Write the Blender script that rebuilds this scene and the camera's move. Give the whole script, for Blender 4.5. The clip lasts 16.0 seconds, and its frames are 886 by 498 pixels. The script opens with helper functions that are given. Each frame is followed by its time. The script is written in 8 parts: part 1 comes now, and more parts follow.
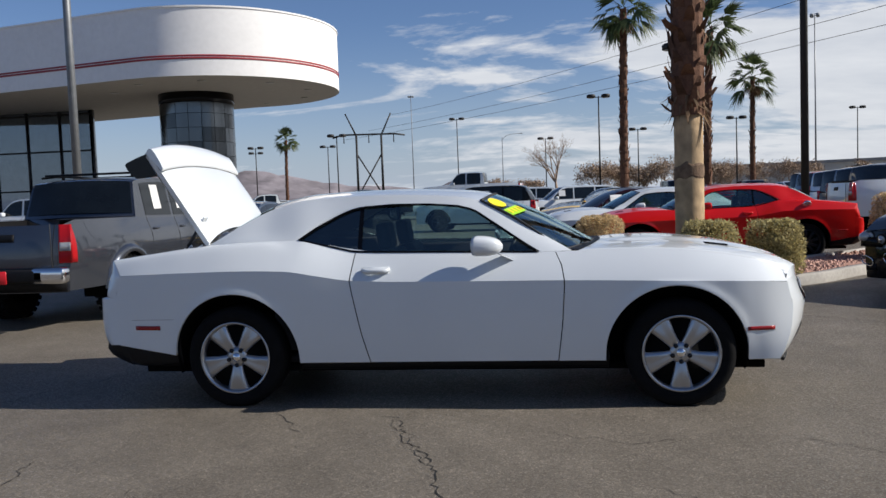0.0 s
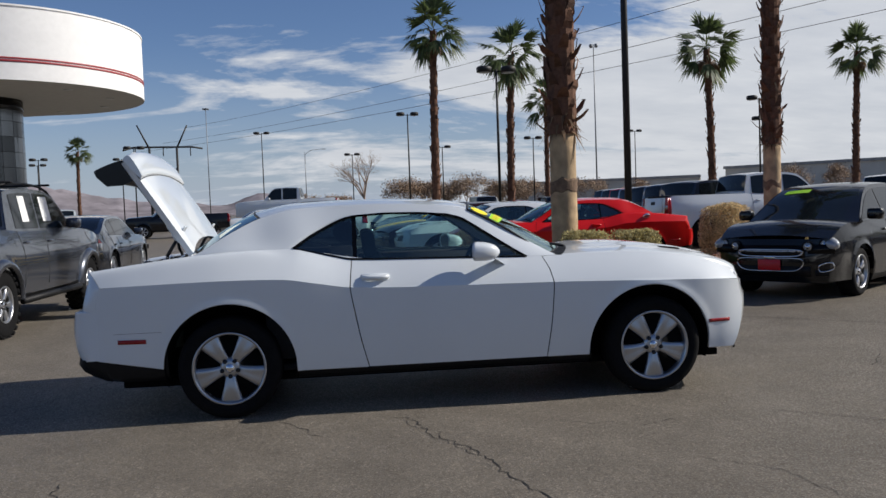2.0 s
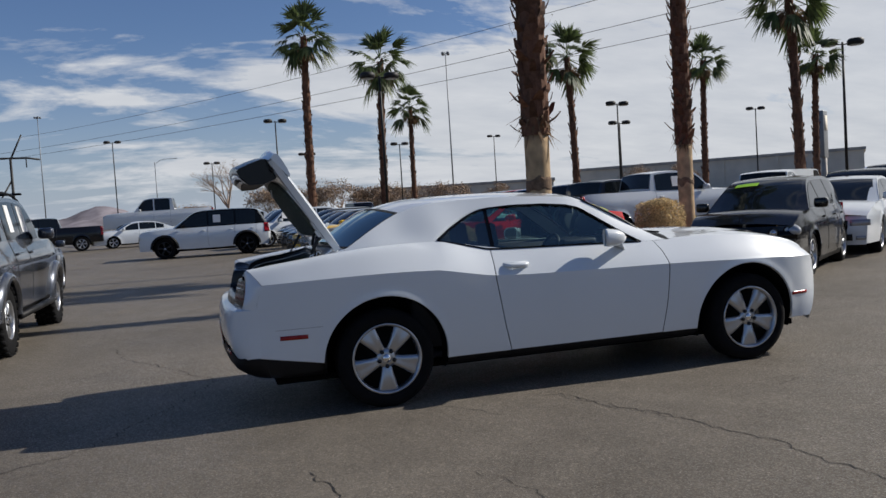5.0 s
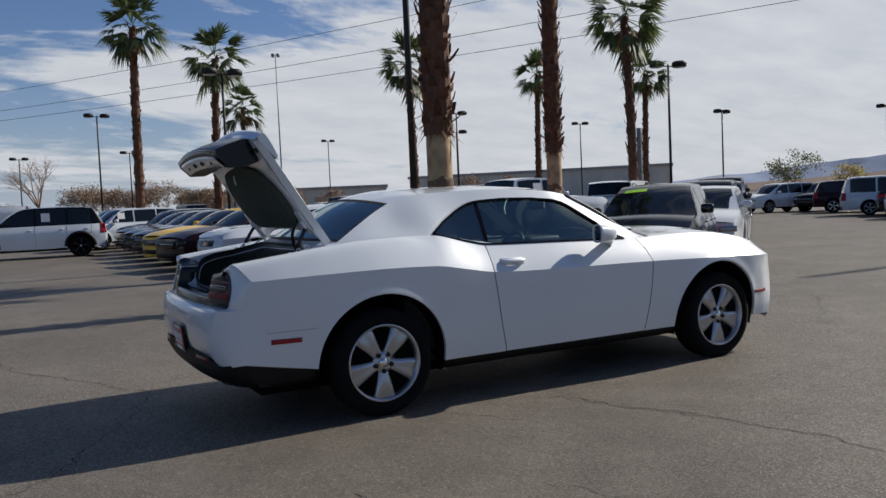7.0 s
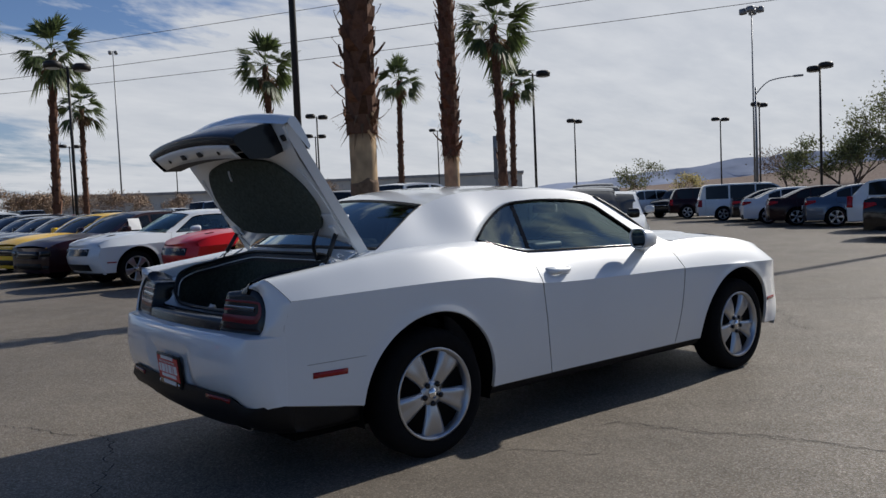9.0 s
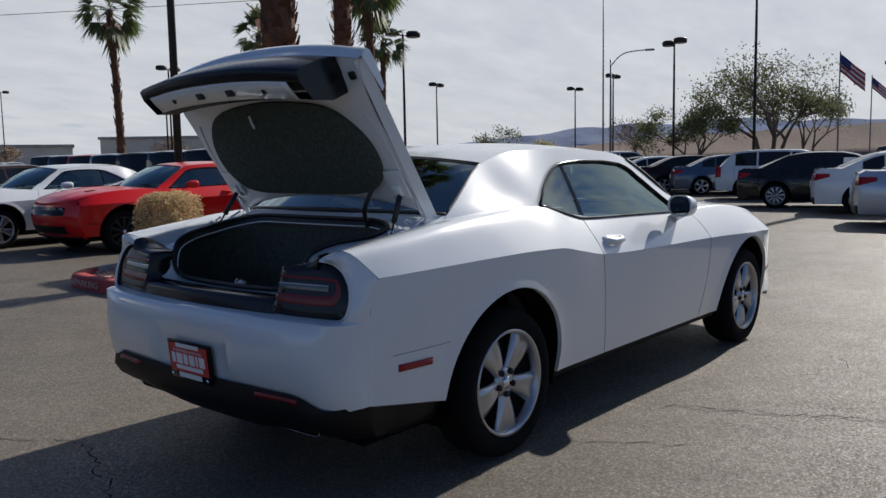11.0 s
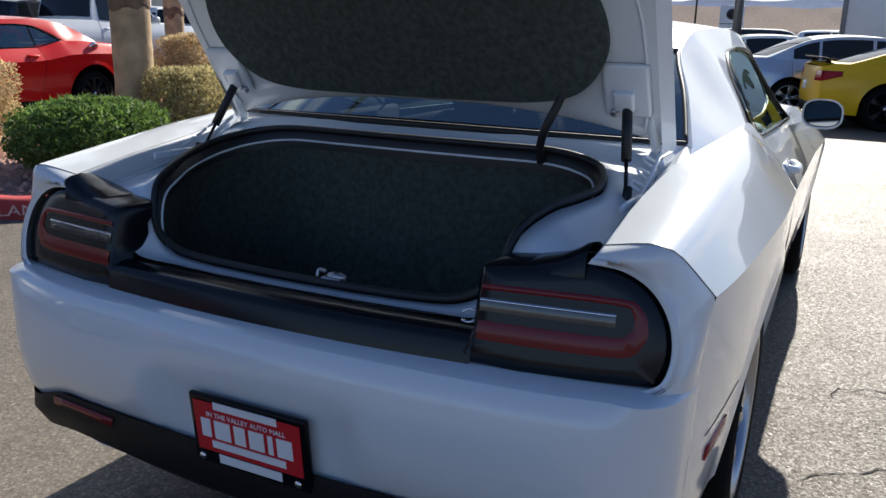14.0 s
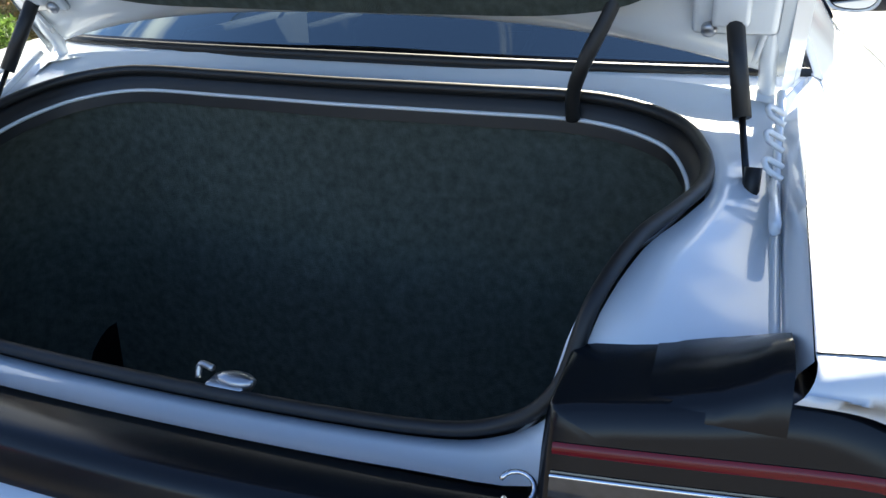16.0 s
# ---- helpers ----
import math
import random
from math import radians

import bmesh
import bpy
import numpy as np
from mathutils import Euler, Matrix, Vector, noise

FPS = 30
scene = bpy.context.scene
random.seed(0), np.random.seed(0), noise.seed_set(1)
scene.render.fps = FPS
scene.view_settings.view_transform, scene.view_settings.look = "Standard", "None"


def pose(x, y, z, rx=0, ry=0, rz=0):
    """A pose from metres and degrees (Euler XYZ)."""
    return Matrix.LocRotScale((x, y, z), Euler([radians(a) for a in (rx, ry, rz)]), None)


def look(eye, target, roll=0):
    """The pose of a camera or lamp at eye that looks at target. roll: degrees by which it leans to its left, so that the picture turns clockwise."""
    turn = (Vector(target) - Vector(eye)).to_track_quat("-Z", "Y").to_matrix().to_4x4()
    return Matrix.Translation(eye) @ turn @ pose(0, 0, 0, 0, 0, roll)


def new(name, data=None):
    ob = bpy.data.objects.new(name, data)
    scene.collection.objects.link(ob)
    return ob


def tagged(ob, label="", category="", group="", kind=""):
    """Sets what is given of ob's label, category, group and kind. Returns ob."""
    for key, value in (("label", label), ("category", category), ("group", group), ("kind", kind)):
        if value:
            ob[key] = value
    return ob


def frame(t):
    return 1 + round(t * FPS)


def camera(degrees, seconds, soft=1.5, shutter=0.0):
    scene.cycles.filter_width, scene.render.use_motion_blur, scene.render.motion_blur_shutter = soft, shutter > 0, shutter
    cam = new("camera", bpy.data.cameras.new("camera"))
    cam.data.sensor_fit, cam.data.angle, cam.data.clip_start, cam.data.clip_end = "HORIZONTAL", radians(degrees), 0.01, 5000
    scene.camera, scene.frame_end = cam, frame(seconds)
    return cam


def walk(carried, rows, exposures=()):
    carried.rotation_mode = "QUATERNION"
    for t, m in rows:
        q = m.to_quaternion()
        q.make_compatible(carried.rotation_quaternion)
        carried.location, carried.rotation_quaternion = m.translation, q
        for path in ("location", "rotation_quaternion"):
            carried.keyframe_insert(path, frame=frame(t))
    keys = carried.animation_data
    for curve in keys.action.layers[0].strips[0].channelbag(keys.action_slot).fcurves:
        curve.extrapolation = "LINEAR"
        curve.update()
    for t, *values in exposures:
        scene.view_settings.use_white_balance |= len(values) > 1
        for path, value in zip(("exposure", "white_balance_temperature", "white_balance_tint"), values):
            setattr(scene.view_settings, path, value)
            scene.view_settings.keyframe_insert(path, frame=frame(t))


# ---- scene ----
cam = camera(57.1, 16.0)
PATH = [
    (0, (0.721, -6.226, 1.387), (0.444, -4.249, 1.264), -2.1),
    (0.5, (0.433, -6.377, 1.402), (0.215, -4.392, 1.297), -2.5),
    (1, (0.082, -6.425, 1.406), (0.025, -4.429, 1.302), -2.3),
    (1.5, (-0.285, -6.493, 1.39), (-0.247, -4.496, 1.289), -2.1),
    (2, (-0.615, -6.526, 1.385), (-0.401, -4.54, 1.283), -2.1),
    (2.5, (-0.982, -6.51, 1.393), (-0.737, -4.527, 1.296), -2.2),
    (3, (-1.358, -6.56, 1.399), (-1.085, -4.581, 1.305), -2.5),
    (3.5, (-1.692, -6.595, 1.408), (-1.281, -4.64, 1.312), -3.0),
    (6, (-3.211, -6.159, 1.334), (-2.488, -4.298, 1.225), -3.3),
    (6.5, (-3.408, -5.913, 1.315), (-2.525, -4.122, 1.205), -2.9),
    (7, (-3.607, -5.616, 1.334), (-2.65, -3.863, 1.225), -2.5),
    (7.5, (-3.783, -5.312, 1.354), (-2.711, -3.628, 1.241), -2.4),
    (8, (-3.877, -4.92, 1.341), (-2.714, -3.297, 1.232), -2.1),
    (8.5, (-4.03, -4.594, 1.338), (-2.837, -2.992, 1.231), -2.1),
    (9, (-4.161, -4.297, 1.352), (-2.898, -2.75, 1.243), -2.4),
    (11.5, (-4.512, -2.74, 1.36), (-2.924, -1.559, 1.068), -1.0),
    (12, (-4.481, -2.394, 1.349), (-2.842, -1.319, 0.949), -0.6),
    (12.5, (-4.386, -2.001, 1.343), (-2.737, -0.959, 0.902), 0.4),
    (13, (-4.276, -1.643, 1.355), (-2.597, -0.656, 0.9), 0.1),
    (13.5, (-4.046, -1.356, 1.366), (-2.332, -0.453, 0.87), 0.6),
    (14, (-3.832, -1.075, 1.394), (-2.096, -0.226, 0.877), 1.3),
    (14.5, (-3.614, -0.887, 1.403), (-1.852, -0.109, 0.865), 0.8),
    (15, (-3.381, -0.77, 1.388), (-1.61, -0.044, 0.81), 0.8),
    (15.5, (-3.217, -0.684, 1.378), (-1.466, 0.01, 0.705), 0.0),
    (16, (-3.057, -0.603, 1.372), (-1.322, 0.018, 0.594), -0.8),
]
walk(cam, [(t, look(eye, target, roll)) for t, eye, target, roll in PATH], exposures=[(0.0, 0.06, 6500, 10), (2.0, -0.09, 6500, 10), (6.0, -0.15, 6500, 10), (9.0, -0.15, 6500, 10), (11.5, -0.12, 6500, 10), (12.5, 0.18, 6500, 10), (13.5, 0.47, 6600, 10), (14.0, 0.65, 6600, 9), (14.5, 0.92, 6600, 8), (15.0, 1.25, 6800, 6), (15.5, 1.65, 7000, 5), (16.0, 2.08, 7200, 4)])

# ---------------------------------------------------------------- light
SUN_EL, SUN_AZ = 35.0, 0.5          # degrees; azimuth counted from +x towards +y
sun_data = bpy.data.lights.new("sun", "SUN")
sun_data.energy, sun_data.angle, sun_data.color = 5.4, radians(0.6), (1.0, 0.95, 0.88)
sun = new("sun", sun_data)
sun_dir = Vector((math.cos(radians(SUN_EL)) * math.cos(radians(SUN_AZ)), math.cos(radians(SUN_EL)) * math.sin(radians(SUN_AZ)), math.sin(radians(SUN_EL))))
sun.matrix_world = Matrix.Translation((40, 0, 60)) @ sun_dir.to_track_quat("Z", "Y").to_matrix().to_4x4()

world = bpy.data.worlds.new("world")
scene.world = world
world.use_nodes = True
wn, wl = world.node_tree.nodes, world.node_tree.links
wn.clear()
w_out = wn.new("ShaderNodeOutputWorld")
w_bg = wn.new("ShaderNodeBackground")
w_bg.inputs["Strength"].default_value = 0.072
sky = wn.new("ShaderNodeTexSky")
sky.sky_type = "NISHITA"
sky.sun_disc = False
sky.sun_elevation, sky.sun_rotation = radians(SUN_EL), radians(90 - SUN_AZ)
sky.air_density, sky.dust_density, sky.ozone_density = 1.0, 0.3, 1.4
# clouds: long streaks of thin cloud, thickening towards the sun's side
w_tc = wn.new("ShaderNodeTexCoord")
w_sep = wn.new("ShaderNodeSeparateXYZ")
wl.new(w_tc.outputs["Generated"], w_sep.inputs[0])


def w_math(op, a, b=0.0, clamp=False):
    n = wn.new("ShaderNodeMath")
    n.operation, n.use_clamp = op, clamp
    for i, v in enumerate((a, b)):
        if isinstance(v, (int, float)):
            n.inputs[i].default_value = v
        else:
            wl.new(v, n.inputs[i])
    return n.outputs[0]


w_den = w_math("ADD", w_math("MAXIMUM", w_sep.outputs[2], 0.0), 0.22)
w_px = w_math("DIVIDE", w_sep.outputs[0], w_den)
w_py = w_math("DIVIDE", w_sep.outputs[1], w_den)
w_com = wn.new("ShaderNodeCombineXYZ")
wl.new(w_math("MULTIPLY", w_px, 1.0), w_com.inputs[0])
wl.new(w_math("MULTIPLY", w_py, 1.9), w_com.inputs[1])
w_com.inputs[2].default_value = 3.7
w_n1 = wn.new("ShaderNodeTexNoise")
w_n1.inputs["Scale"].default_value, w_n1.inputs["Detail"].default_value, w_n1.inputs["Roughness"].default_value, w_n1.inputs["Distortion"].default_value = 0.95, 10.0, 0.60, 0.7
wl.new(w_com.outputs[0], w_n1.inputs["Vector"])
w_n2 = wn.new("ShaderNodeTexNoise")
w_n2.inputs["Scale"].default_value, w_n2.inputs["Detail"].default_value, w_n2.inputs["Roughness"].default_value = 3.6, 6.0, 0.6
wl.new(w_com.outputs[0], w_n2.inputs["Vector"])
# cover grows with x (towards the sun) and falls high up on the far side
w_bias = w_math("ADD", w_math("MULTIPLY", w_sep.outputs[0], 0.36), w_math("MULTIPLY", w_math("MINIMUM", w_sep.outputs[1], 0.0), 0.55))
w_raw = w_math("ADD", w_math("ADD", w_n1.outputs["Fac"], w_math("MULTIPLY", w_math("SUBTRACT", w_n2.outputs["Fac"], 0.5), 0.34)), w_bias)
w_low = w_math("MULTIPLY", w_math("SUBTRACT", 0.22, w_sep.outputs[2]), 0.30)
w_cov = w_math("MULTIPLY", w_math("SUBTRACT", w_math("ADD", w_raw, w_low), 0.493), 7.5, True)
w_cov2 = w_math("MULTIPLY", w_cov, 0.92)
w_ccol = wn.new("ShaderNodeMix")
w_ccol.data_type = "RGBA"
wl.new(w_n2.outputs["Fac"], w_ccol.inputs["Factor"])
w_ccol.inputs[6].default_value, w_ccol.inputs[7].default_value = (7.2, 7.7, 8.6, 1), (11.6, 11.8, 12.1, 1)
w_mix = wn.new("ShaderNodeMix")
w_mix.data_type = "RGBA"
wl.new(w_cov2, w_mix.inputs["Factor"])
w_tint = wn.new("ShaderNodeMix")
w_tint.data_type, w_tint.blend_type = "RGBA", "MULTIPLY"
w_tint.inputs["Factor"].default_value = 1.0
w_tint.inputs[7].default_value = (0.80, 0.93, 1.22, 1)
wl.new(sky.outputs[0], w_tint.inputs[6])
# pale blue haze that thickens towards the horizon
w_haze = wn.new("ShaderNodeMix")
w_haze.data_type = "RGBA"
wl.new(w_math("POWER", w_math("SUBTRACT", 1.0, w_math("MULTIPLY", w_math("MAXIMUM", w_sep.outputs[2], 0.0), 4.5), True), 2.0), w_haze.inputs["Factor"])
wl.new(w_tint.outputs[2], w_haze.inputs[6])
w_haze.inputs[7].default_value = (5.6, 6.5, 8.0, 1)
wl.new(w_haze.outputs[2], w_mix.inputs[6])
wl.new(w_ccol.outputs[2], w_mix.inputs[7])
wl.new(w_mix.outputs[2], w_bg.inputs["Color"])
wl.new(w_bg.outputs[0], w_out.inputs["Surface"])


# ---------------------------------------------------------------- materials
def material(name, color, rough=0.5, metal=0.0, coat=0.0, vary=0.12, scale=6.0, bump=0.0, bump_scale=60.0, spec=0.5, emit=None, stain=0.0, stain_scale=1.2, island=False, rand=0.0):
    """A principled material with grain, a larger stain pattern and a fine relief."""
    m = bpy.data.materials.new(name)
    m.use_nodes = True
    n, l = m.node_tree.nodes, m.node_tree.links
    b = n["Principled BSDF"]
    b.inputs["Roughness"].default_value, b.inputs["Metallic"].default_value = rough, metal
    b.inputs["Coat Weight"].default_value = coat
    b.inputs["Coat Roughness"].default_value = 0.04
    b.inputs["Specular IOR Level"].default_value = spec
    tc = n.new("ShaderNodeTexCoord")
    no = n.new("ShaderNodeTexNoise")
    no.inputs["Scale"].default_value, no.inputs["Detail"].default_value = scale, 6.0
    l.new(tc.outputs["Object"], no.inputs["Vector"])
    ramp = n.new("ShaderNodeMapRange")
    ramp.inputs["From Min"].default_value, ramp.inputs["From Max"].default_value = 0.25, 0.75
    ramp.inputs["To Min"].default_value, ramp.inputs["To Max"].default_value = 1 - vary, 1 + vary
    l.new(no.outputs["Fac"], ramp.inputs["Value"])
    value = ramp.outputs[0]
    if stain:
        n2 = n.new("ShaderNodeTexNoise")
        n2.inputs["Scale"].default_value, n2.inputs["Detail"].default_value = stain_scale, 4.0
        l.new(tc.outputs["Object"], n2.inputs["Vector"])
        r2 = n.new("ShaderNodeMapRange")
        r2.inputs["From Min"].default_value, r2.inputs["From Max"].default_value = 0.35, 0.65
        r2.inputs["To Min"].default_value, r2.inputs["To Max"].default_value = 1 - stain, 1 + stain
        l.new(n2.outputs["Fac"], r2.inputs["Value"])
        mm = n.new("ShaderNodeMath")
        mm.operation = "MULTIPLY"
        l.new(value, mm.inputs[0]), l.new(r2.outputs[0], mm.inputs[1])
        value = mm.outputs[0]
    if rand or island:
        src = n.new("ShaderNodeNewGeometry").outputs["Random Per Island"] if island else n.new("ShaderNodeObjectInfo").outputs["Random"]
        r3 = n.new("ShaderNodeMapRange")
        r3.inputs["To Min"].default_value, r3.inputs["To Max"].default_value = 1 - (rand or 0.3), 1 + (rand or 0.3)
        l.new(src, r3.inputs["Value"])
        mm = n.new("ShaderNodeMath")
        mm.operation = "MULTIPLY"
        l.new(value, mm.inputs[0]), l.new(r3.outputs[0], mm.inputs[1])
        value = mm.outputs[0]
    mix = n.new("ShaderNodeMix")
    mix.data_type, mix.blend_type = "RGBA", "MULTIPLY"
    mix.inputs["Factor"].default_value = 1.0
    mix.inputs[6].default_value = (*color, 1)
    l.new(value, mix.inputs[7])
    l.new(mix.outputs[2], b.inputs["Base Color"])
    if bump:
        nb = n.new("ShaderNodeTexNoise")
        nb.inputs["Scale"].default_value, nb.inputs["Detail"].default_value = bump_scale, 4.0
        l.new(tc.outputs["Object"], nb.inputs["Vector"])
        bp = n.new("ShaderNodeBump")
        bp.inputs["Strength"].default_value, bp.inputs["Distance"].default_value = bump, 0.01
        l.new(nb.outputs["Fac"], bp.inputs["Height"])
        l.new(bp.outputs[0], b.inputs["Normal"])
    if emit:
        b.inputs["Emission Color"].default_value = (*emit[:3], 1)
        b.inputs["Emission Strength"].default_value = emit[3]
    return m


def glass_material(name, tint, gloss=(1.0, 1.0, 1.0), ior=1.52):
    """Thin window glass: tinted see-through with a mirror layer that follows Fresnel."""
    m = bpy.data.materials.new(name)
    m.use_nodes = True
    n, l = m.node_tree.nodes, m.node_tree.links
    n.clear()
    out, mix, tr, gl, fr = (n.new("ShaderNode" + k) for k in ("OutputMaterial", "MixShader", "BsdfTransparent", "BsdfGlossy", "Fresnel"))
    tr.inputs["Color"].default_value = (*tint, 1)
    gl.inputs["Roughness"].default_value = 0.02
    gl.inputs["Color"].default_value = (*gloss, 1)
    fr.inputs["IOR"].default_value = ior
    # both faces of the pane reflect: 2R / (1 + R)
    dbl, one, div = (n.new("ShaderNodeMath") for k in range(3))
    dbl.operation, one.operation, div.operation = "MULTIPLY", "ADD", "DIVIDE"
    dbl.inputs[1].default_value, one.inputs[1].default_value = 2.0, 1.0
    l.new(fr.outputs[0], dbl.inputs[0]), l.new(fr.outputs[0], one.inputs[0])
    l.new(dbl.outputs[0], div.inputs[0]), l.new(one.outputs[0], div.inputs[1])
    l.new(div.outputs[0], mix.inputs[0]), l.new(tr.outputs[0], mix.inputs[1]), l.new(gl.outputs[0], mix.inputs[2])
    l.new(mix.outputs[0], out.inputs["Surface"])
    return m


def leafy(m, share=0.4):
    """Lets part of the light through thin leaves."""
    n, l = m.node_tree.nodes, m.node_tree.links
    b = n["Principled BSDF"]
    tr, mix = n.new("ShaderNodeBsdfTranslucent"), n.new("ShaderNodeMixShader")
    l.new(b.inputs["Base Color"].links[0].from_socket, tr.inputs["Color"])
    mix.inputs[0].default_value = share
    l.new(b.outputs[0], mix.inputs[1]), l.new(tr.outputs[0], mix.inputs[2])
    l.new(mix.outputs[0], n["Material Output"].inputs["Surface"])


def asphalt_material():
    m = bpy.data.materials.new("asphalt")
    m.use_nodes = True
    n, l = m.node_tree.nodes, m.node_tree.links
    b = n["Principled BSDF"]
    tc = n.new("ShaderNodeTexCoord")

    def noise_node(scale, detail=5.0):
        k = n.new("ShaderNodeTexNoise")
        k.inputs["Scale"].default_value, k.inputs["Detail"].default_value = scale, detail
        l.new(tc.outputs["Object"], k.inputs["Vector"])
        return k.outputs["Fac"]

    def remap(v, a, c, d, e):
        r = n.new("ShaderNodeMapRange")
        for i, x in zip(("From Min", "From Max", "To Min", "To Max"), (a, c, d, e)):
            r.inputs[i].default_value = x
        l.new(v, r.inputs["Value"])
        return r.outputs[0]

    def mul(a, c):
        k = n.new("ShaderNodeMath")
        k.operation = "MULTIPLY"
        l.new(a, k.inputs[0]), l.new(c, k.inputs[1])
        return k.outputs[0]

    vor = n.new("ShaderNodeTexVoronoi")
    vor.inputs["Scale"].default_value = 115.0
    l.new(tc.outputs["Object"], vor.inputs["Vector"])
    tone = n.new("ShaderNodeSeparateColor")
    l.new(vor.outputs["Color"], tone.inputs[0])
    stones = mul(remap(vor.outputs["Distance"], 0.05, 0.6, 1.12, 0.84), remap(tone.outputs[0], 0.0, 1.0, 0.80, 1.20))
    fleck = n.new("ShaderNodeMath")
    fleck.operation = "POWER"
    fleck.inputs[1].default_value = 7.0
    l.new(tone.outputs[1], fleck.inputs[0])
    stones = mul(stones, remap(fleck.outputs[0], 0.0, 1.0, 0.96, 1.7))
    v = mul(mul(remap(noise_node(0.35), 0.3, 0.7, 0.84, 1.14), remap(noise_node(2.6, 8), 0.3, 0.7, 0.88, 1.1)), mul(remap(noise_node(45, 6), 0.25, 0.75, 0.91, 1.09), stones))
    mix = n.new("ShaderNodeMix")
    mix.data_type, mix.blend_type = "RGBA", "MULTIPLY"
    mix.inputs["Factor"].default_value = 1.0
    mix.inputs[6].default_value = (0.160, 0.140, 0.114, 1)
    l.new(v, mix.inputs[7])
    l.new(mix.outputs[2], b.inputs["Base Color"])
    polish = n.new("ShaderNodeMath")
    polish.operation = "POWER"
    polish.inputs[1].default_value = 1.8
    l.new(tone.outputs[2], polish.inputs[0])
    l.new(mul(remap(noise_node(1.1), 0.3, 0.7, 0.56, 0.70), remap(polish.outputs[0], 0.0, 1.0, 1.06, 0.58)), b.inputs["Roughness"])
    l.new(remap(polish.outputs[0], 0.0, 1.0, 0.04, 0.42), b.inputs["Specular IOR Level"])
    bp = n.new("ShaderNodeBump")
    bp.inputs["Strength"].default_value, bp.inputs["Distance"].default_value = 0.8, 0.004
    l.new(noise_node(240, 3), bp.inputs["Height"])
    bp2 = n.new("ShaderNodeBump")
    bp2.inputs["Strength"].default_value, bp2.inputs["Distance"].default_value = 0.3, 0.02
    l.new(noise_node(9, 6), bp2.inputs["Height"])
    l.new(bp.outputs[0], bp2.inputs["Normal"])
    l.new(bp2.outputs[0], b.inputs["Normal"])
    return m


def paint(name, color, metal=0.0, rough=0.32, coat=1.0, spec=0.5):
    return material(name, color, rough=rough, metal=metal, coat=coat, spec=spec, vary=0.015, scale=3.0, stain=0.02, stain_scale=0.9)


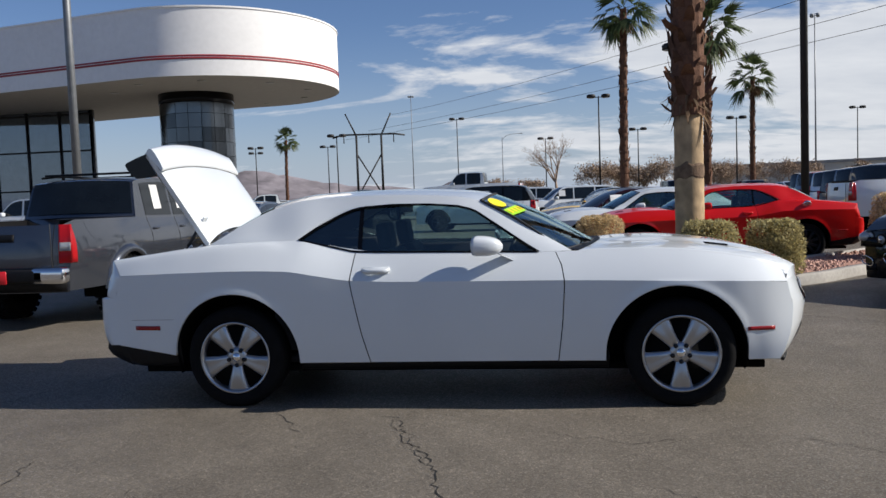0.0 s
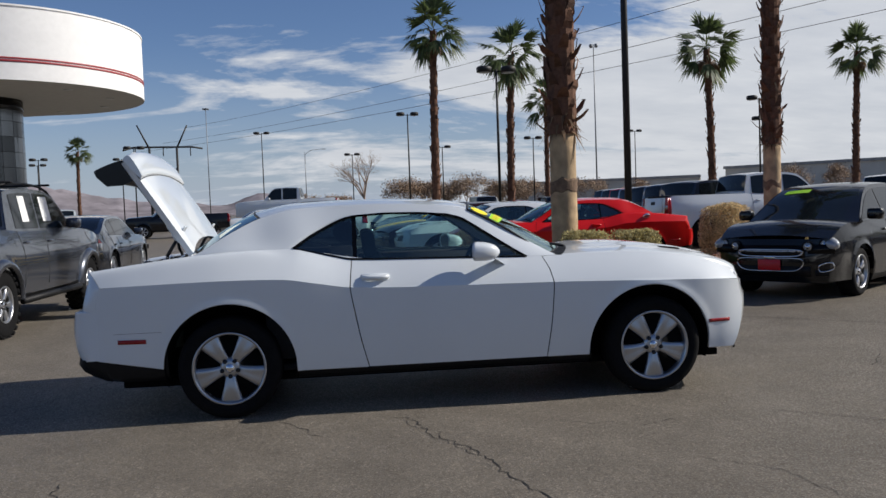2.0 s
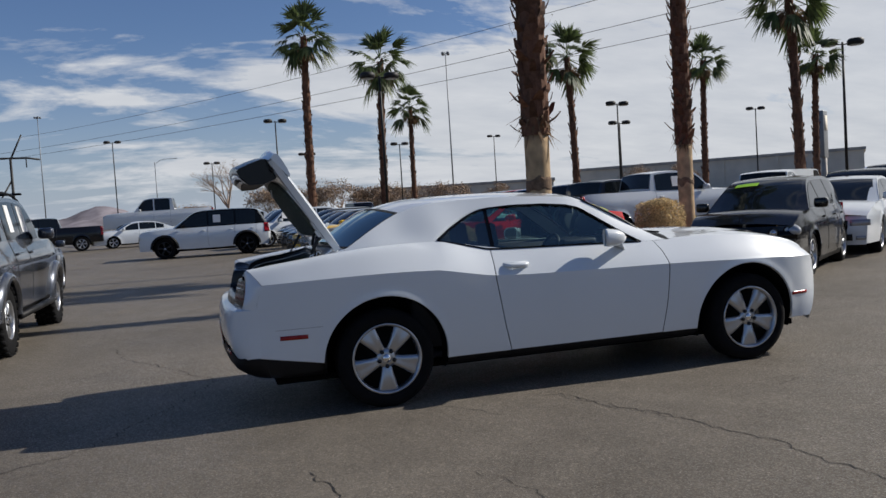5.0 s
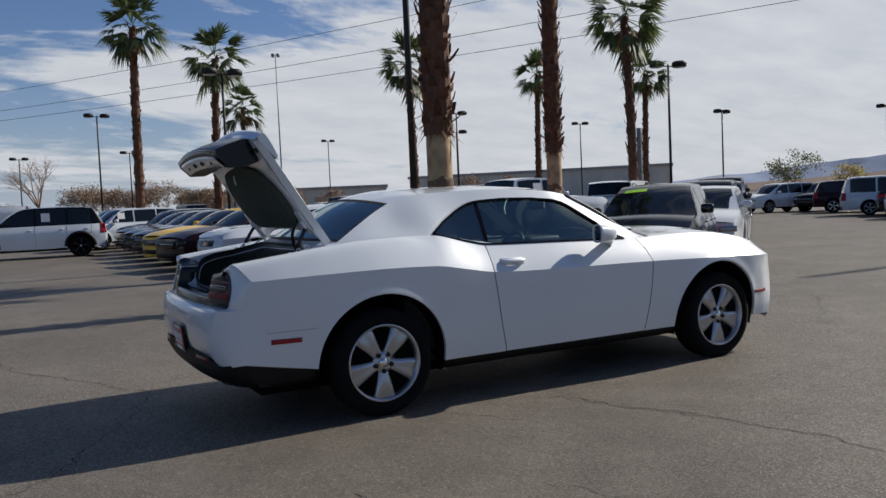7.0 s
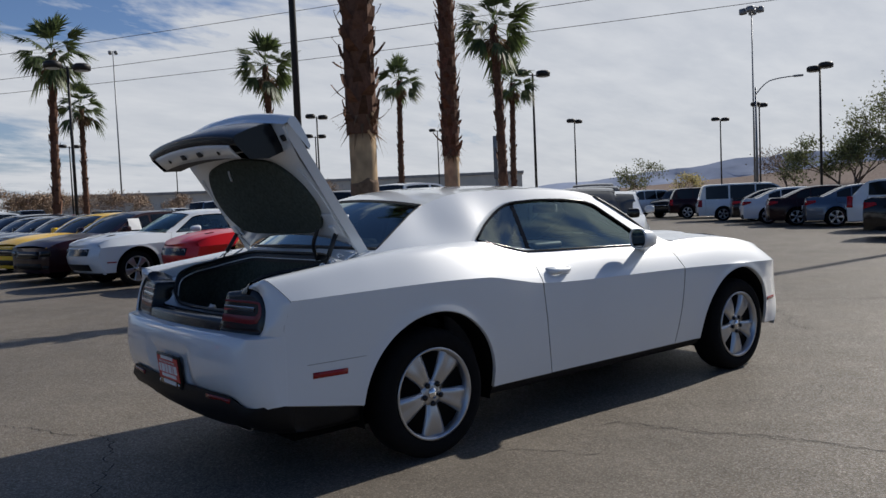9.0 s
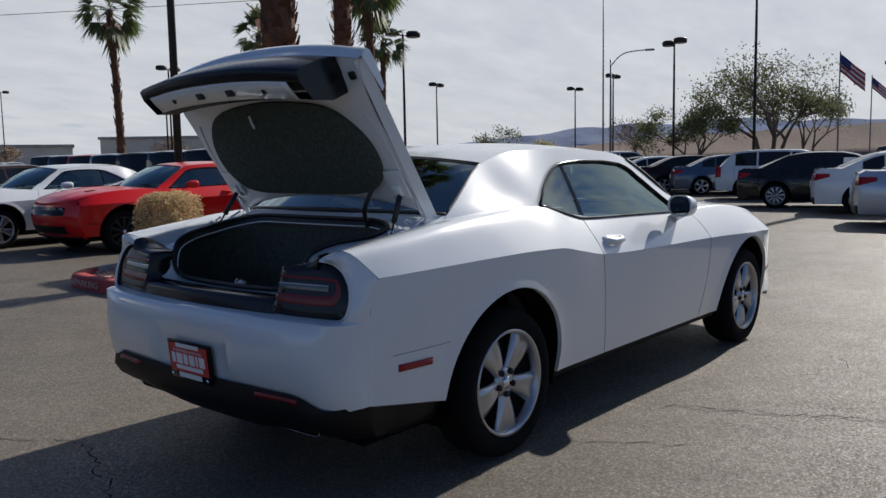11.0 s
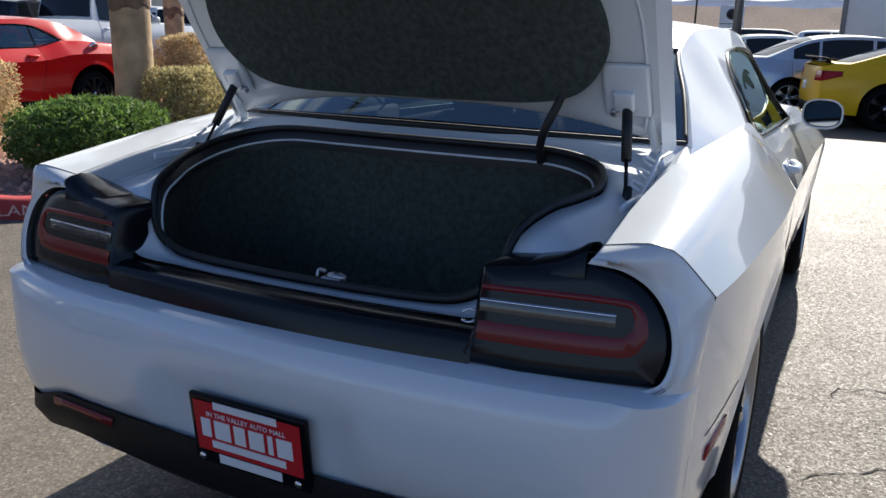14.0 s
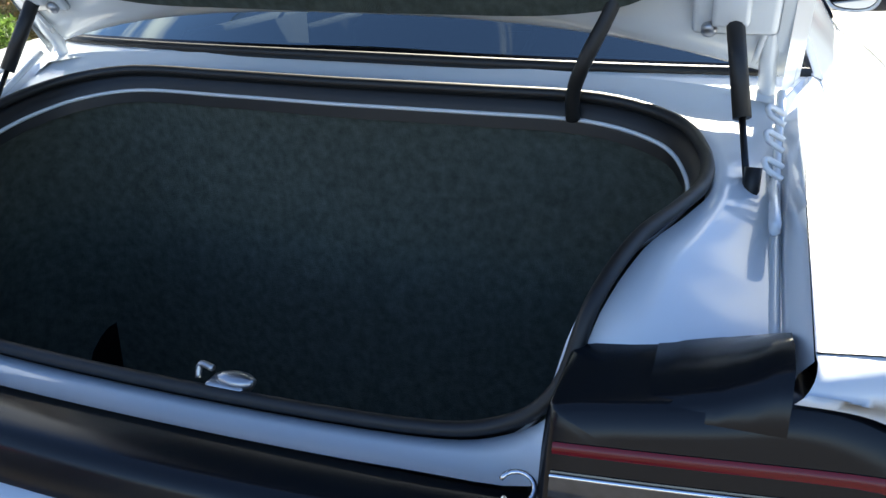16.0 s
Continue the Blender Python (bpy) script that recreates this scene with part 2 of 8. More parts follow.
M = {
    "asphalt": asphalt_material(),
    "crack": material("crack_filler", (0.012, 0.012, 0.012), 0.9, vary=0.4, scale=30),
    "white_paint": paint("white_car_paint", (0.655, 0.690, 0.712)),
    "red_paint": paint("red_car_paint", (0.56, 0.008, 0.008), 0.0, 0.3, 0.6, 0.15),
    "grey_paint": paint("grey_metallic_paint", (0.060, 0.068, 0.086), 0.65, 0.27, 1.0, 0.4),
    "dark_paint": paint("dark_grey_paint", (0.010, 0.010, 0.012), 0.0, 0.3, 0.8, 0.3),
    "black_paint": paint("black_car_paint", (0.004, 0.004, 0.005), 0.0, 0.22, 0.6, 0.2),
    "navy_paint": paint("navy_blue_paint", (0.010, 0.016, 0.034), 0.1, 0.3, 0.5, 0.2),
    "silver_paint": paint("silver_blue_paint", (0.42, 0.46, 0.52), 0.6),
    "yellow_paint": paint("yellow_car_paint", (0.85, 0.50, 0.004), 0.0, 0.3, 0.35, 0.25),
    "maroon_paint": paint("maroon_car_paint", (0.018, 0.003, 0.006), 0.1, 0.28, 0.3, 0.15),
    "blue_paint": paint("slate_blue_paint", (0.05, 0.085, 0.14), 0.5),
    "rubber": material("tyre_rubber", (0.006, 0.006, 0.0065), 0.9, spec=0.15, vary=0.25, scale=20, bump=0.2, bump_scale=90),
    "alloy": material("silver_alloy", (0.42, 0.43, 0.45), 0.32, 0.9, vary=0.06, scale=12),
    "dark_alloy": material("dark_alloy", (0.03, 0.03, 0.032), 0.35, 0.8, vary=0.1),
    "chrome": material("chrome", (0.75, 0.76, 0.78), 0.08, 1.0, vary=0.02),
    "plastic": material("black_plastic", (0.006, 0.006, 0.007), 0.55, spec=0.25, vary=0.2, scale=30, bump=0.12, bump_scale=240),
    "gloss_black": material("gloss_black_trim", (0.003, 0.003, 0.004), 0.14, vary=0.1, spec=0.2),
    # slight blue in this black stands for sky reflected in the trim
    "tail_black": material("sky_tinted_black_trim", (0.006, 0.0075, 0.010), 0.20, vary=0.1, spec=0.30),
    "mirror_glass": material("mirror_glass", (0.45, 0.47, 0.48), 0.03, 1.0, vary=0.02),
    "old_bark": material("old_bark_scar", (0.17, 0.11, 0.070), 0.95, vary=0.4, scale=14, bump=0.6, bump_scale=40),
    "scrub": material("scrub_twig", (0.33, 0.24, 0.165), 0.9, vary=0.3, island=True, rand=0.4),
    "liner": material("wheel_well_liner", (0.004, 0.004, 0.004), 0.95, spec=0.1, vary=0.3),
    "cloth": material("dark_seat_cloth", (0.018, 0.018, 0.021), 0.85, vary=0.2, scale=40, bump=0.3, bump_scale=300),
    "head_cloth": material("headliner", (0.22, 0.22, 0.23), 0.9, vary=0.08, scale=40),
    # black carpet lifted and greened in colour for the lens flare's veil
    "carpet": material("flare_tinted_carpet", (0.070, 0.084, 0.073), 1.0, vary=0.35, scale=60, bump=0.5, bump_scale=420, spec=0.1),
    "seal": material("rubber_seal", (0.010, 0.010, 0.010), 0.5, vary=0.2, scale=30),
    "red_lens": material("red_lens", (0.36, 0.008, 0.012), 0.2, vary=0.08, coat=0.15, spec=0.3),
    "amber_lens": material("dark_red_lens", (0.28, 0.011, 0.012), 0.22, vary=0.08, coat=0.15, spec=0.3),
    "smoked_red_lens": material("smoked_red_lens", (0.15, 0.006, 0.010), 0.2, vary=0.12, coat=0.15, spec=0.3),
    "smoked_lens": material("smoked_reverse_lens", (0.042, 0.042, 0.043), 0.12, vary=0.3, scale=60, coat=0.8),
    "reflector_red": material("dull_red_reflector", (0.20, 0.011, 0.012), 0.25, vary=0.08),
    "clear_lens": material("clear_lens", (0.35, 0.36, 0.37), 0.12, 0.3, vary=0.15, scale=40, coat=1.0),
    "glass": glass_material("clear_tinted_glass", (0.68, 0.86, 0.83), (0.80, 1.0, 0.98), 1.68),
    "dark_glass": glass_material("dark_tinted_glass", (0.18, 0.24, 0.26), (0.86, 1.0, 1.0), 1.70),
    "far_glass": material("parked_car_glass", (0.008, 0.011, 0.014), 0.04, vary=0.2, spec=0.35),
    "paper": material("white_paper", (0.75, 0.75, 0.74), 0.8, vary=0.04),
    "ink": material("black_ink", (0.02, 0.02, 0.02), 0.7, vary=0.1),
    "sign_red": material("red_plate_print", (0.55, 0.012, 0.020), 0.4, vary=0.05),
    "sign_white": material("white_plate_print", (0.78, 0.78, 0.78), 0.4, vary=0.04),
    "lime": material("lime_windscreen_decal", (0.34, 0.66, 0.02), 0.5, vary=0.1),
    "decal_yellow": material("yellow_windscreen_decal", (0.88, 0.72, 0.02), 0.5, vary=0.08),
    "concrete": material("concrete", (0.36, 0.34, 0.31), 0.9, vary=0.15, scale=18, bump=0.3, bump_scale=80, stain=0.15),
    "red_kerb": material("red_kerb_paint", (0.33, 0.035, 0.035), 0.7, vary=0.2, scale=14, bump=0.2, stain=0.2),
    "kerb_letter": material("worn_letter_paint", (0.52, 0.36, 0.33), 0.8, vary=0.4, scale=60),
    "gravel": material("pink_gravel", (0.36, 0.20, 0.15), 0.95, vary=0.5, scale=26, bump=1.0, bump_scale=36, stain=0.1),
    "stone": material("gravel_stone", (0.40, 0.24, 0.19), 0.95, vary=0.2, island=True, rand=0.45),
    "stucco": material("white_stucco", (0.84, 0.83, 0.81), 0.85, vary=0.04, scale=3, bump=0.1, bump_scale=40, stain=0.03, stain_scale=0.15),
    # shade under the canopy is put into the soffit's darker grey
    "soffit": material("shaded_canopy_soffit", (0.50, 0.49, 0.46), 0.9, vary=0.06, scale=2),
    "stripe_red": material("red_fascia_stripe", (0.30, 0.03, 0.035), 0.5, vary=0.1),
    "curtain_glass": material("dark_curtain_glass", (0.19, 0.22, 0.25), 0.04, 0.75, vary=0.2, coat=0.4),
    "mullion": material("dark_mullion", (0.03, 0.03, 0.033), 0.4, 0.5, vary=0.1),
    "steel_tile": material("polished_metal_tile", (0.10, 0.11, 0.12), 0.16, 0.95, vary=0.1, rand=0.45),
    "pole": material("dark_bronze_pole", (0.020, 0.019, 0.018), 0.55, 0.3, vary=0.2, scale=8),
    "galv": material("galvanised_mast", (0.20, 0.21, 0.22), 0.5, 0.6, vary=0.15),
    "lamp_glass": material("lamp_lens", (0.45, 0.46, 0.45), 0.3, vary=0.05),
    "palm_smooth": material("palm_lower_trunk", (0.42, 0.295, 0.17), 0.9, vary=0.2, scale=9, bump=0.5, bump_scale=24, stain=0.22, stain_scale=2.2),
    "palm_boot": material("palm_boot_fibre", (0.125, 0.060, 0.034), 0.95, vary=0.35, scale=16, bump=0.8, bump_scale=50, island=True, rand=0.5),
    "palm_leaf": material("palm_frond", (0.085, 0.115, 0.040), 0.55, vary=0.25, scale=3, island=True, rand=0.45),
    "palm_dry": material("dry_palm_frond", (0.20, 0.13, 0.075), 0.9, vary=0.25, island=True, rand=0.4),
    "hedge_dry": material("dry_hedge_leaf", (0.56, 0.43, 0.24), 0.85, vary=0.25, island=True, rand=0.5),
    "hedge_green": material("green_hedge_leaf", (0.12, 0.20, 0.045), 0.7, vary=0.25, island=True, rand=0.5),
    "hedge_olive": material("olive_hedge_leaf", (0.42, 0.36, 0.17), 0.8, vary=0.25, island=True, rand=0.5),
    "twig": material("brown_twig", (0.11, 0.075, 0.055), 0.95, vary=0.3),
    "bare_tree": material("bare_tree_twig", (0.31, 0.225, 0.165), 0.95, vary=0.25),
    "road_bark": material("roadside_tree_bark", (0.15, 0.11, 0.085), 0.95, vary=0.25),
    "tree_leaf": material("tree_leaf", (0.135, 0.15, 0.065), 0.8, vary=0.25, island=True, rand=0.5),
    "brush": material("desert_brush", (0.195, 0.148, 0.122), 0.95, vary=0.3, scale=0.5, stain=0.0, stain_scale=0.03, bump=0.0, bump_scale=0.6, spec=0.1),
    # distance haze is mixed into this pale blue-grey
    "mountain": material("haze_tinted_mountain", (0.27, 0.31, 0.40), 1.0, vary=0.18, scale=0.02, stain=0.15, stain_scale=0.004, spec=0.0),
    # reddish rock greyed in its colour to stand for distance haze
    "mountain_red": material("haze_tinted_red_rock", (0.22, 0.20, 0.215), 1.0, vary=0.35, scale=0.03, stain=0.25, stain_scale=0.006, spec=0.0, bump=0.4, bump_scale=0.05),
    "wall_tan": material("tan_block_wall", (0.66, 0.60, 0.50), 0.9, vary=0.1, scale=0.5),
    "flag_red": material("flag_red", (0.45, 0.03, 0.05), 0.8, vary=0.1),
    "flag_white": material("flag_white", (0.7, 0.7, 0.7), 0.8, vary=0.06),
    "flag_blue": material("flag_blue", (0.03, 0.05, 0.18), 0.8, vary=0.1),
}


for key in ("palm_leaf", "palm_dry", "hedge_dry", "hedge_green", "hedge_olive", "tree_leaf"):
    leafy(M[key])


# ---------------------------------------------------------------- mesh helpers
def mesh_from(name, verts, faces, mat, smooth=True):
    me = bpy.data.meshes.new(name)
    me.from_pydata([tuple(v) for v in verts], [], faces)
    me.materials.append(mat)
    if smooth:
        me.polygons.foreach_set("use_smooth", [True] * len(me.polygons))
    me.update()
    return me


def obj(name, geo, mat, parent=None, smooth=True, label=""):
    ob = new(name, mesh_from(name, geo[0], geo[1], mat, smooth))
    if parent is not None:
        ob.parent = parent
    return tagged(ob, label)


def part(name, geo, mat, parent, label="", smooth=True):
    """One mesh object under a thing or a part."""
    return obj(name, geo, mat, parent, smooth, label)


def empty(name, m, label, category, group="", kind=""):
    ob = new(name)
    ob.matrix_world = m
    return tagged(ob, label, category, group, kind)


def curve1(knots):
    """A smooth monotone curve through (x, value) knots."""
    x = np.array([k[0] for k in knots], float)
    y = np.array([k[1] for k in knots], float)
    h, d = np.diff(x), np.diff(y) / np.diff(x)
    s = np.zeros(len(x))
    s[0], s[-1] = d[0], d[-1]
    for i in range(1, len(x) - 1):
        if d[i - 1] * d[i] > 0:
            w1, w2 = 2 * h[i] + h[i - 1], h[i] + 2 * h[i - 1]
            s[i] = (w1 + w2) / (w1 / d[i - 1] + w2 / d[i])

    def f(v):
        v = float(np.clip(v, x[0], x[-1]))
        i = int(np.clip(np.searchsorted(x, v) - 1, 0, len(h) - 1))
        t = (v - x[i]) / h[i]
        return float(y[i] * (1 + 2 * t) * (1 - t) ** 2 + s[i] * h[i] * t * (1 - t) ** 2 + y[i + 1] * t * t * (3 - 2 * t) + s[i + 1] * h[i] * t * t * (t - 1))
    return f


def smoothstep(a, b, v):
    t = min(1.0, max(0.0, (v - a) / (b - a)))
    return t * t * (3 - 2 * t)


def grid(rows):
    """Quads between rows of equally many points."""
    n = len(rows[0])
    verts = [p for r in rows for p in r]
    faces = [(i * n + j, i * n + j + 1, (i + 1) * n + j + 1, (i + 1) * n + j) for i in range(len(rows) - 1) for j in range(n - 1)]
    return verts, faces


def join(*geos):
    verts, faces = [], []
    for g in geos:
        k = len(verts)
        verts += list(g[0])
        faces += [tuple(i + k for i in f) for f in g[1]]
    return verts, faces


def mirror(geo):
    return [(v[0], -v[1], v[2]) for v in geo[0]], [tuple(reversed(f)) for f in geo[1]]


def flip(geo):
    return geo[0], [tuple(reversed(f)) for f in geo[1]]


def moved(geo, m):
    return [tuple(m @ Vector(v)) for v in geo[0]], geo[1]


def resample(pts, n, closed=False):
    p = [Vector(q) for q in pts] + ([Vector(pts[0])] if closed else [])
    d = [0.0]
    for a, b in zip(p, p[1:]):
        d.append(d[-1] + (b - a).length)
    out = []
    for i in range(n):
        s = d[-1] * i / (n if closed else n - 1)
        k = min(max(int(np.searchsorted(d, s)) - 1, 0), len(p) - 2)
        t = (s - d[k]) / max(d[k + 1] - d[k], 1e-9)
        out.append(p[k].lerp(p[k + 1], t))
    return out


def rounded(pts, closed=False, steps=6):
    """Catmull-Rom through the points."""
    p = [Vector(q) for q in pts]
    n, out = len(p), []
    for i in range(n if closed else n - 1):
        a, b, c, d = (p[(i - 1) % n], p[i], p[(i + 1) % n], p[(i + 2) % n]) if closed else (p[max(i - 1, 0)], p[i], p[i + 1], p[min(i + 2, n - 1)])
        for k in range(steps):
            t = k / steps
            out.append(0.5 * ((2 * b) + (c - a) * t + (2 * a - 5 * b + 4 * c - d) * t * t + (3 * b - a - 3 * c + d) * t ** 3))
    if not closed:
        out.append(p[-1])
    return out


def tube(pts, r, n=8, closed=False, caps=True):
    p = [Vector(q) for q in pts]
    rad = r if isinstance(r, (list, tuple)) else [r] * len(p)
    rings, up = [], Vector((0, 0, 1))
    for i, q in enumerate(p):
        a = p[i - 1] if (i or closed) else q
        b = p[(i + 1) % len(p)] if (i < len(p) - 1 or closed) else q
        t = (b - a).normalized()
        u = t.cross(up)
        u = u.normalized() if u.length > 1e-3 else t.cross(Vector((1, 0, 0))).normalized()
        v = u.cross(t)
        rings.append([tuple(q + rad[i] * (math.cos(2 * math.pi * k / n) * u + math.sin(2 * math.pi * k / n) * v)) for k in range(n)])
    verts = [v for ring in rings for v in ring]
    faces = []
    m = len(rings)
    for i in range(m if closed else m - 1):
        j = (i + 1) % m
        faces += [(i * n + k, i * n + (k + 1) % n, j * n + (k + 1) % n, j * n + k) for k in range(n)]
    if caps and not closed:
        faces += [tuple(range(n))[::-1], tuple((m - 1) * n + k for k in range(n))]
    return verts, faces


def lathe(profile, n=32, axis="z"):
    """Turns (r, h) pairs about an axis; 'y' turns about y with h along -y (outwards on a car's right side)."""
    verts, faces = [], []
    for r, h in profile:
        for k in range(n):
            a = 2 * math.pi * k / n
            verts.append((r * math.cos(a), r * math.sin(a), h) if axis == "z" else (r * math.cos(a), -h, r * math.sin(a)))
    for i in range(len(profile) - 1):
        faces += [(i * n + k, i * n + (k + 1) % n, (i + 1) * n + (k + 1) % n, (i + 1) * n + k) for k in range(n)]
    if profile[0][0] > 1e-4:
        faces.append(tuple(range(n))[::-1])
    if profile[-1][0] > 1e-4:
        faces.append(tuple((len(profile) - 1) * n + k for k in range(n)))
    return verts, faces


def block(size, at=(0, 0, 0), bevel=0.0, seg=2, turn=None):
    bm = bmesh.new()
    bmesh.ops.create_cube(bm, size=1.0, matrix=Matrix.Diagonal((*size, 1)))
    if bevel:
        bmesh.ops.bevel(bm, geom=bm.edges[:], offset=bevel, segments=seg, profile=0.6, affect="EDGES")
    m = Matrix.Translation(at) @ (turn.to_4x4() if turn else Matrix())
    bm.verts.index_update()
    geo = [tuple(m @ v.co) for v in bm.verts], [tuple(v.index for v in f.verts) for f in bm.faces]
    bm.free()
    return geo


def ball(size, at, n=14):
    verts, faces = [], []
    for i in range(n + 1):
        a = math.pi * i / n
        for k in range(2 * n):
            b = math.pi * k / n
            verts.append((at[0] + size[0] * math.sin(a) * math.cos(b), at[1] + size[1] * math.sin(a) * math.sin(b), at[2] + size[2] * math.cos(a)))
    m = 2 * n
    for i in range(n):
        faces += [(i * m + k, (i + 1) * m + k, (i + 1) * m + (k + 1) % m, i * m + (k + 1) % m) for k in range(m)]
    return verts, faces


def prism(poly, h0, h1, axis="z"):
    """A flat outline given thickness; outline in the two other axes, in order."""
    n = len(poly)

    def put(p, h):
        return (p[0], p[1], h) if axis == "z" else (p[0], h, p[1]) if axis == "y" else (h, p[0], p[1])
    verts = [put(p, h0) for p in poly] + [put(p, h1) for p in poly]
    faces = [tuple(range(n))[::-1], tuple(range(n, 2 * n))] + [(i, (i + 1) % n, n + (i + 1) % n, n + i) for i in range(n)]
    return verts, faces


def thick(geo, d):
    """Gives a sheet of quads thickness along a fixed offset."""
    n = len(geo[0])
    o = Vector(d)
    verts = list(geo[0]) + [tuple(Vector(v) + o) for v in geo[0]]
    edges = {}
    for f in geo[1]:
        for a, b in zip(f, f[1:] + f[:1]):
            edges[(a, b)] = edges.get((a, b), 0) + 1
    rim = [(a, b) for a, b in edges if (b, a) not in edges]
    faces = list(geo[1]) + [tuple(reversed([i + n for i in f])) for f in geo[1]] + [(b, a, a + n, b + n) for a, b in rim]
    return verts, faces


def text_geo(words, size, depth=0.002):
    """Letters in Blender's own font as mesh data, in the xy plane, centred."""
    cu = bpy.data.curves.new("letters", "FONT")
    cu.body, cu.size, cu.extrude, cu.align_x, cu.align_y, cu.resolution_u = words, size, depth, "CENTER", "CENTER", 2
    ob = bpy.data.objects.new("letters", cu)
    scene.collection.objects.link(ob)
    me = bpy.data.meshes.new_from_object(ob.evaluated_get(bpy.context.evaluated_depsgraph_get()))
    geo = [tuple(v.co) for v in me.vertices], [tuple(p.vertices) for p in me.polygons]
    bpy.data.objects.remove(ob)
    return geo


# ---------------------------------------------------------------- ground
def lot_height(x, y):
    """The lot rises very slightly away from the drive lane."""
    return 0.0065 * max(0.0, min(y, 150.0) - 18.0) * smoothstep(18, 40, y)


def spread(reach, n):
    """Grid lines that lie close together near the middle and far apart at the rim."""
    return [round(math.copysign(abs(k / n) ** 3, k) * reach, 3) for k in range(-n, n + 1)]


gx = spread(2200, 22)
gy = spread(2200, 30)
obj("ground", grid([[(x, y, lot_height(x, y)) for y in gy] for x in gx]), M["asphalt"])
ground = bpy.data.objects["ground"]
ground.data.flip_normals()
tagged(ground, "worn grey asphalt lot with fine cracks", "ground", kind="structure")


def crack(pts, width, seed, name="crack"):
    rnd = random.Random(seed)
    p = resample([(a, b, 0) for a, b in pts], max(8, int(sum(math.dist(a, b) for a, b in zip(pts, pts[1:])) / 0.038)))
    left, right = [], []
    wob = 0.0
    for i, q in enumerate(p):
        t = (p[min(i + 1, len(p) - 1)] - p[max(i - 1, 0)]).normalized()
        s = Vector((-t.y, t.x, 0))
        wob = 0.62 * wob + rnd.uniform(-0.028, 0.028)
        w = width * 0.75 * rnd.uniform(0.25, 1.0) * (0.35 if i in (0, len(p) - 1) else 1)
        left.append(tuple(q + s * (wob + w) + Vector((0, 0, 0.003))))
        right.append(tuple(q + s * (wob - w) + Vector((0, 0, 0.003))))
    ob = obj(name, grid([right, left]), M["crack"], smooth=False)
    return tagged(ob, "thin dark crack in the asphalt", "crack", "cracks in the asphalt", "structure")


crack([(-0.42, -1.15), (-0.316, -1.19), (-0.16, -1.69), (0.08, -2.2), (0.13, -2.55), (0.2, -2.74), (0.226, -3.13), (0.32, -3.7), (0.3, -4.3)], 0.008, 1)
crack([(-1.18, -1.06), (-1.05, -1.25), (-0.93, -1.45), (-0.86, -1.5)], 0.006, 2)
crack([(-2.2, -2.1), (-2.17, -2.3), (-2.14, -2.61), (-2.05, -3.0), (-2.08, -3.3)], 0.008, 3)
crack([(-4.4, -1.6), (-3.92, -1.33), (-3.46, -0.98), (-3.1, -0.2), (-2.75, 0.5), (-2.62, 0.88), (-2.76, 1.12), (-3.09, 1.78), (-3.52, 2.53), (-3.7, 3.4)], 0.007, 4)
crack([(3.0, 3.2), (4.2, 2.1), (5.06, 1.3), (5.79, 0.44), (6.17, -0.1), (7.29, -1.25), (8.6, -2.6), (11, -5)], 0.010, 5)
crack([(5.3, 1.0), (4.6, 0.5), (4.16, 0.1), (3.84, -0.07), (3.4, -0.5)], 0.007, 6)
crack([(-0.37, -1.2), (-0.2, -1.5), (-0.1, -1.82), (0.0, -2.1)], 0.005, 7)
crack([(-1.4, -2.5), (-1.2, -2.9), (-1.25, -3.3)], 0.004, 8)
crack([(1.2, -2.4), (1.5, -2.7), (1.6, -3.2), (2.1, -3.6)], 0.004, 9)
crack([(2.0, -1.6), (2.6, -2.0), (3.3, -1.9), (4.2, -2.6)], 0.005, 10)
crack([(0.6, -1.5), (1.1, -1.7), (1.4, -1.65)], 0.004, 11)

# ---------------------------------------------------------------- planted island
ISLAND = [(-0.12, 4.55), (0.1, 4.12), (0.6, 3.98), (1.6, 4.3), (4.2, 5.72), (5.6, 7.1), (9.6, 10.6), (11.4, 12.6), (11.2, 13.6), (10.2, 13.5), (7.6, 11.5), (4.6, 8.6), (2.2, 7.5), (0.6, 6.95), (0.05, 6.6), (-0.14, 6.1)]
isl = rounded([(a, b, 0) for a, b in ISLAND], True, 6)
isl_c = Vector((4.0, 7.5, 0))
n_i = len(isl)


def island_ring(off, z):
    out = []
    for i, p in enumerate(isl):
        t = (isl[(i + 1) % n_i] - isl[i - 1]).normalized()
        out.append((p.x - t.y * off, p.y + t.x * off, z))
    return out


def kerb_piece(i0, i1, mat, name, label):
    idx = [k % n_i for k in range(i0, i1 + 1)]
    rows = [[island_ring(o, z)[k] for k in idx] for o, z in ((0.0, -0.02), (0.012, 0.12), (0.03, 0.145), (0.15, 0.15), (0.16, 0.05))]
    k = obj(name, flip(grid(rows)), mat)
    return tagged(k, label, "kerb", kind="structure")


red_from, red_to = -16, 20
kerb_red = kerb_piece(red_from, red_to, M["red_kerb"], "kerb", "faded red painted fire lane kerb")
kerb_piece(red_to, n_i + red_from, M["concrete"], "kerb", "plain grey concrete island kerb")
bed = obj("planting_bed", (([(p[0], p[1], 0.10 + 0.03 * noise.noise(Vector((p[0], p[1], 0)))) for p in island_ring(0.14, 0)]), [tuple(range(n_i))]), M["gravel"], smooth=False)
tagged(bed, "pink gravel bed of the planted island", "gravel bed", kind="structure")

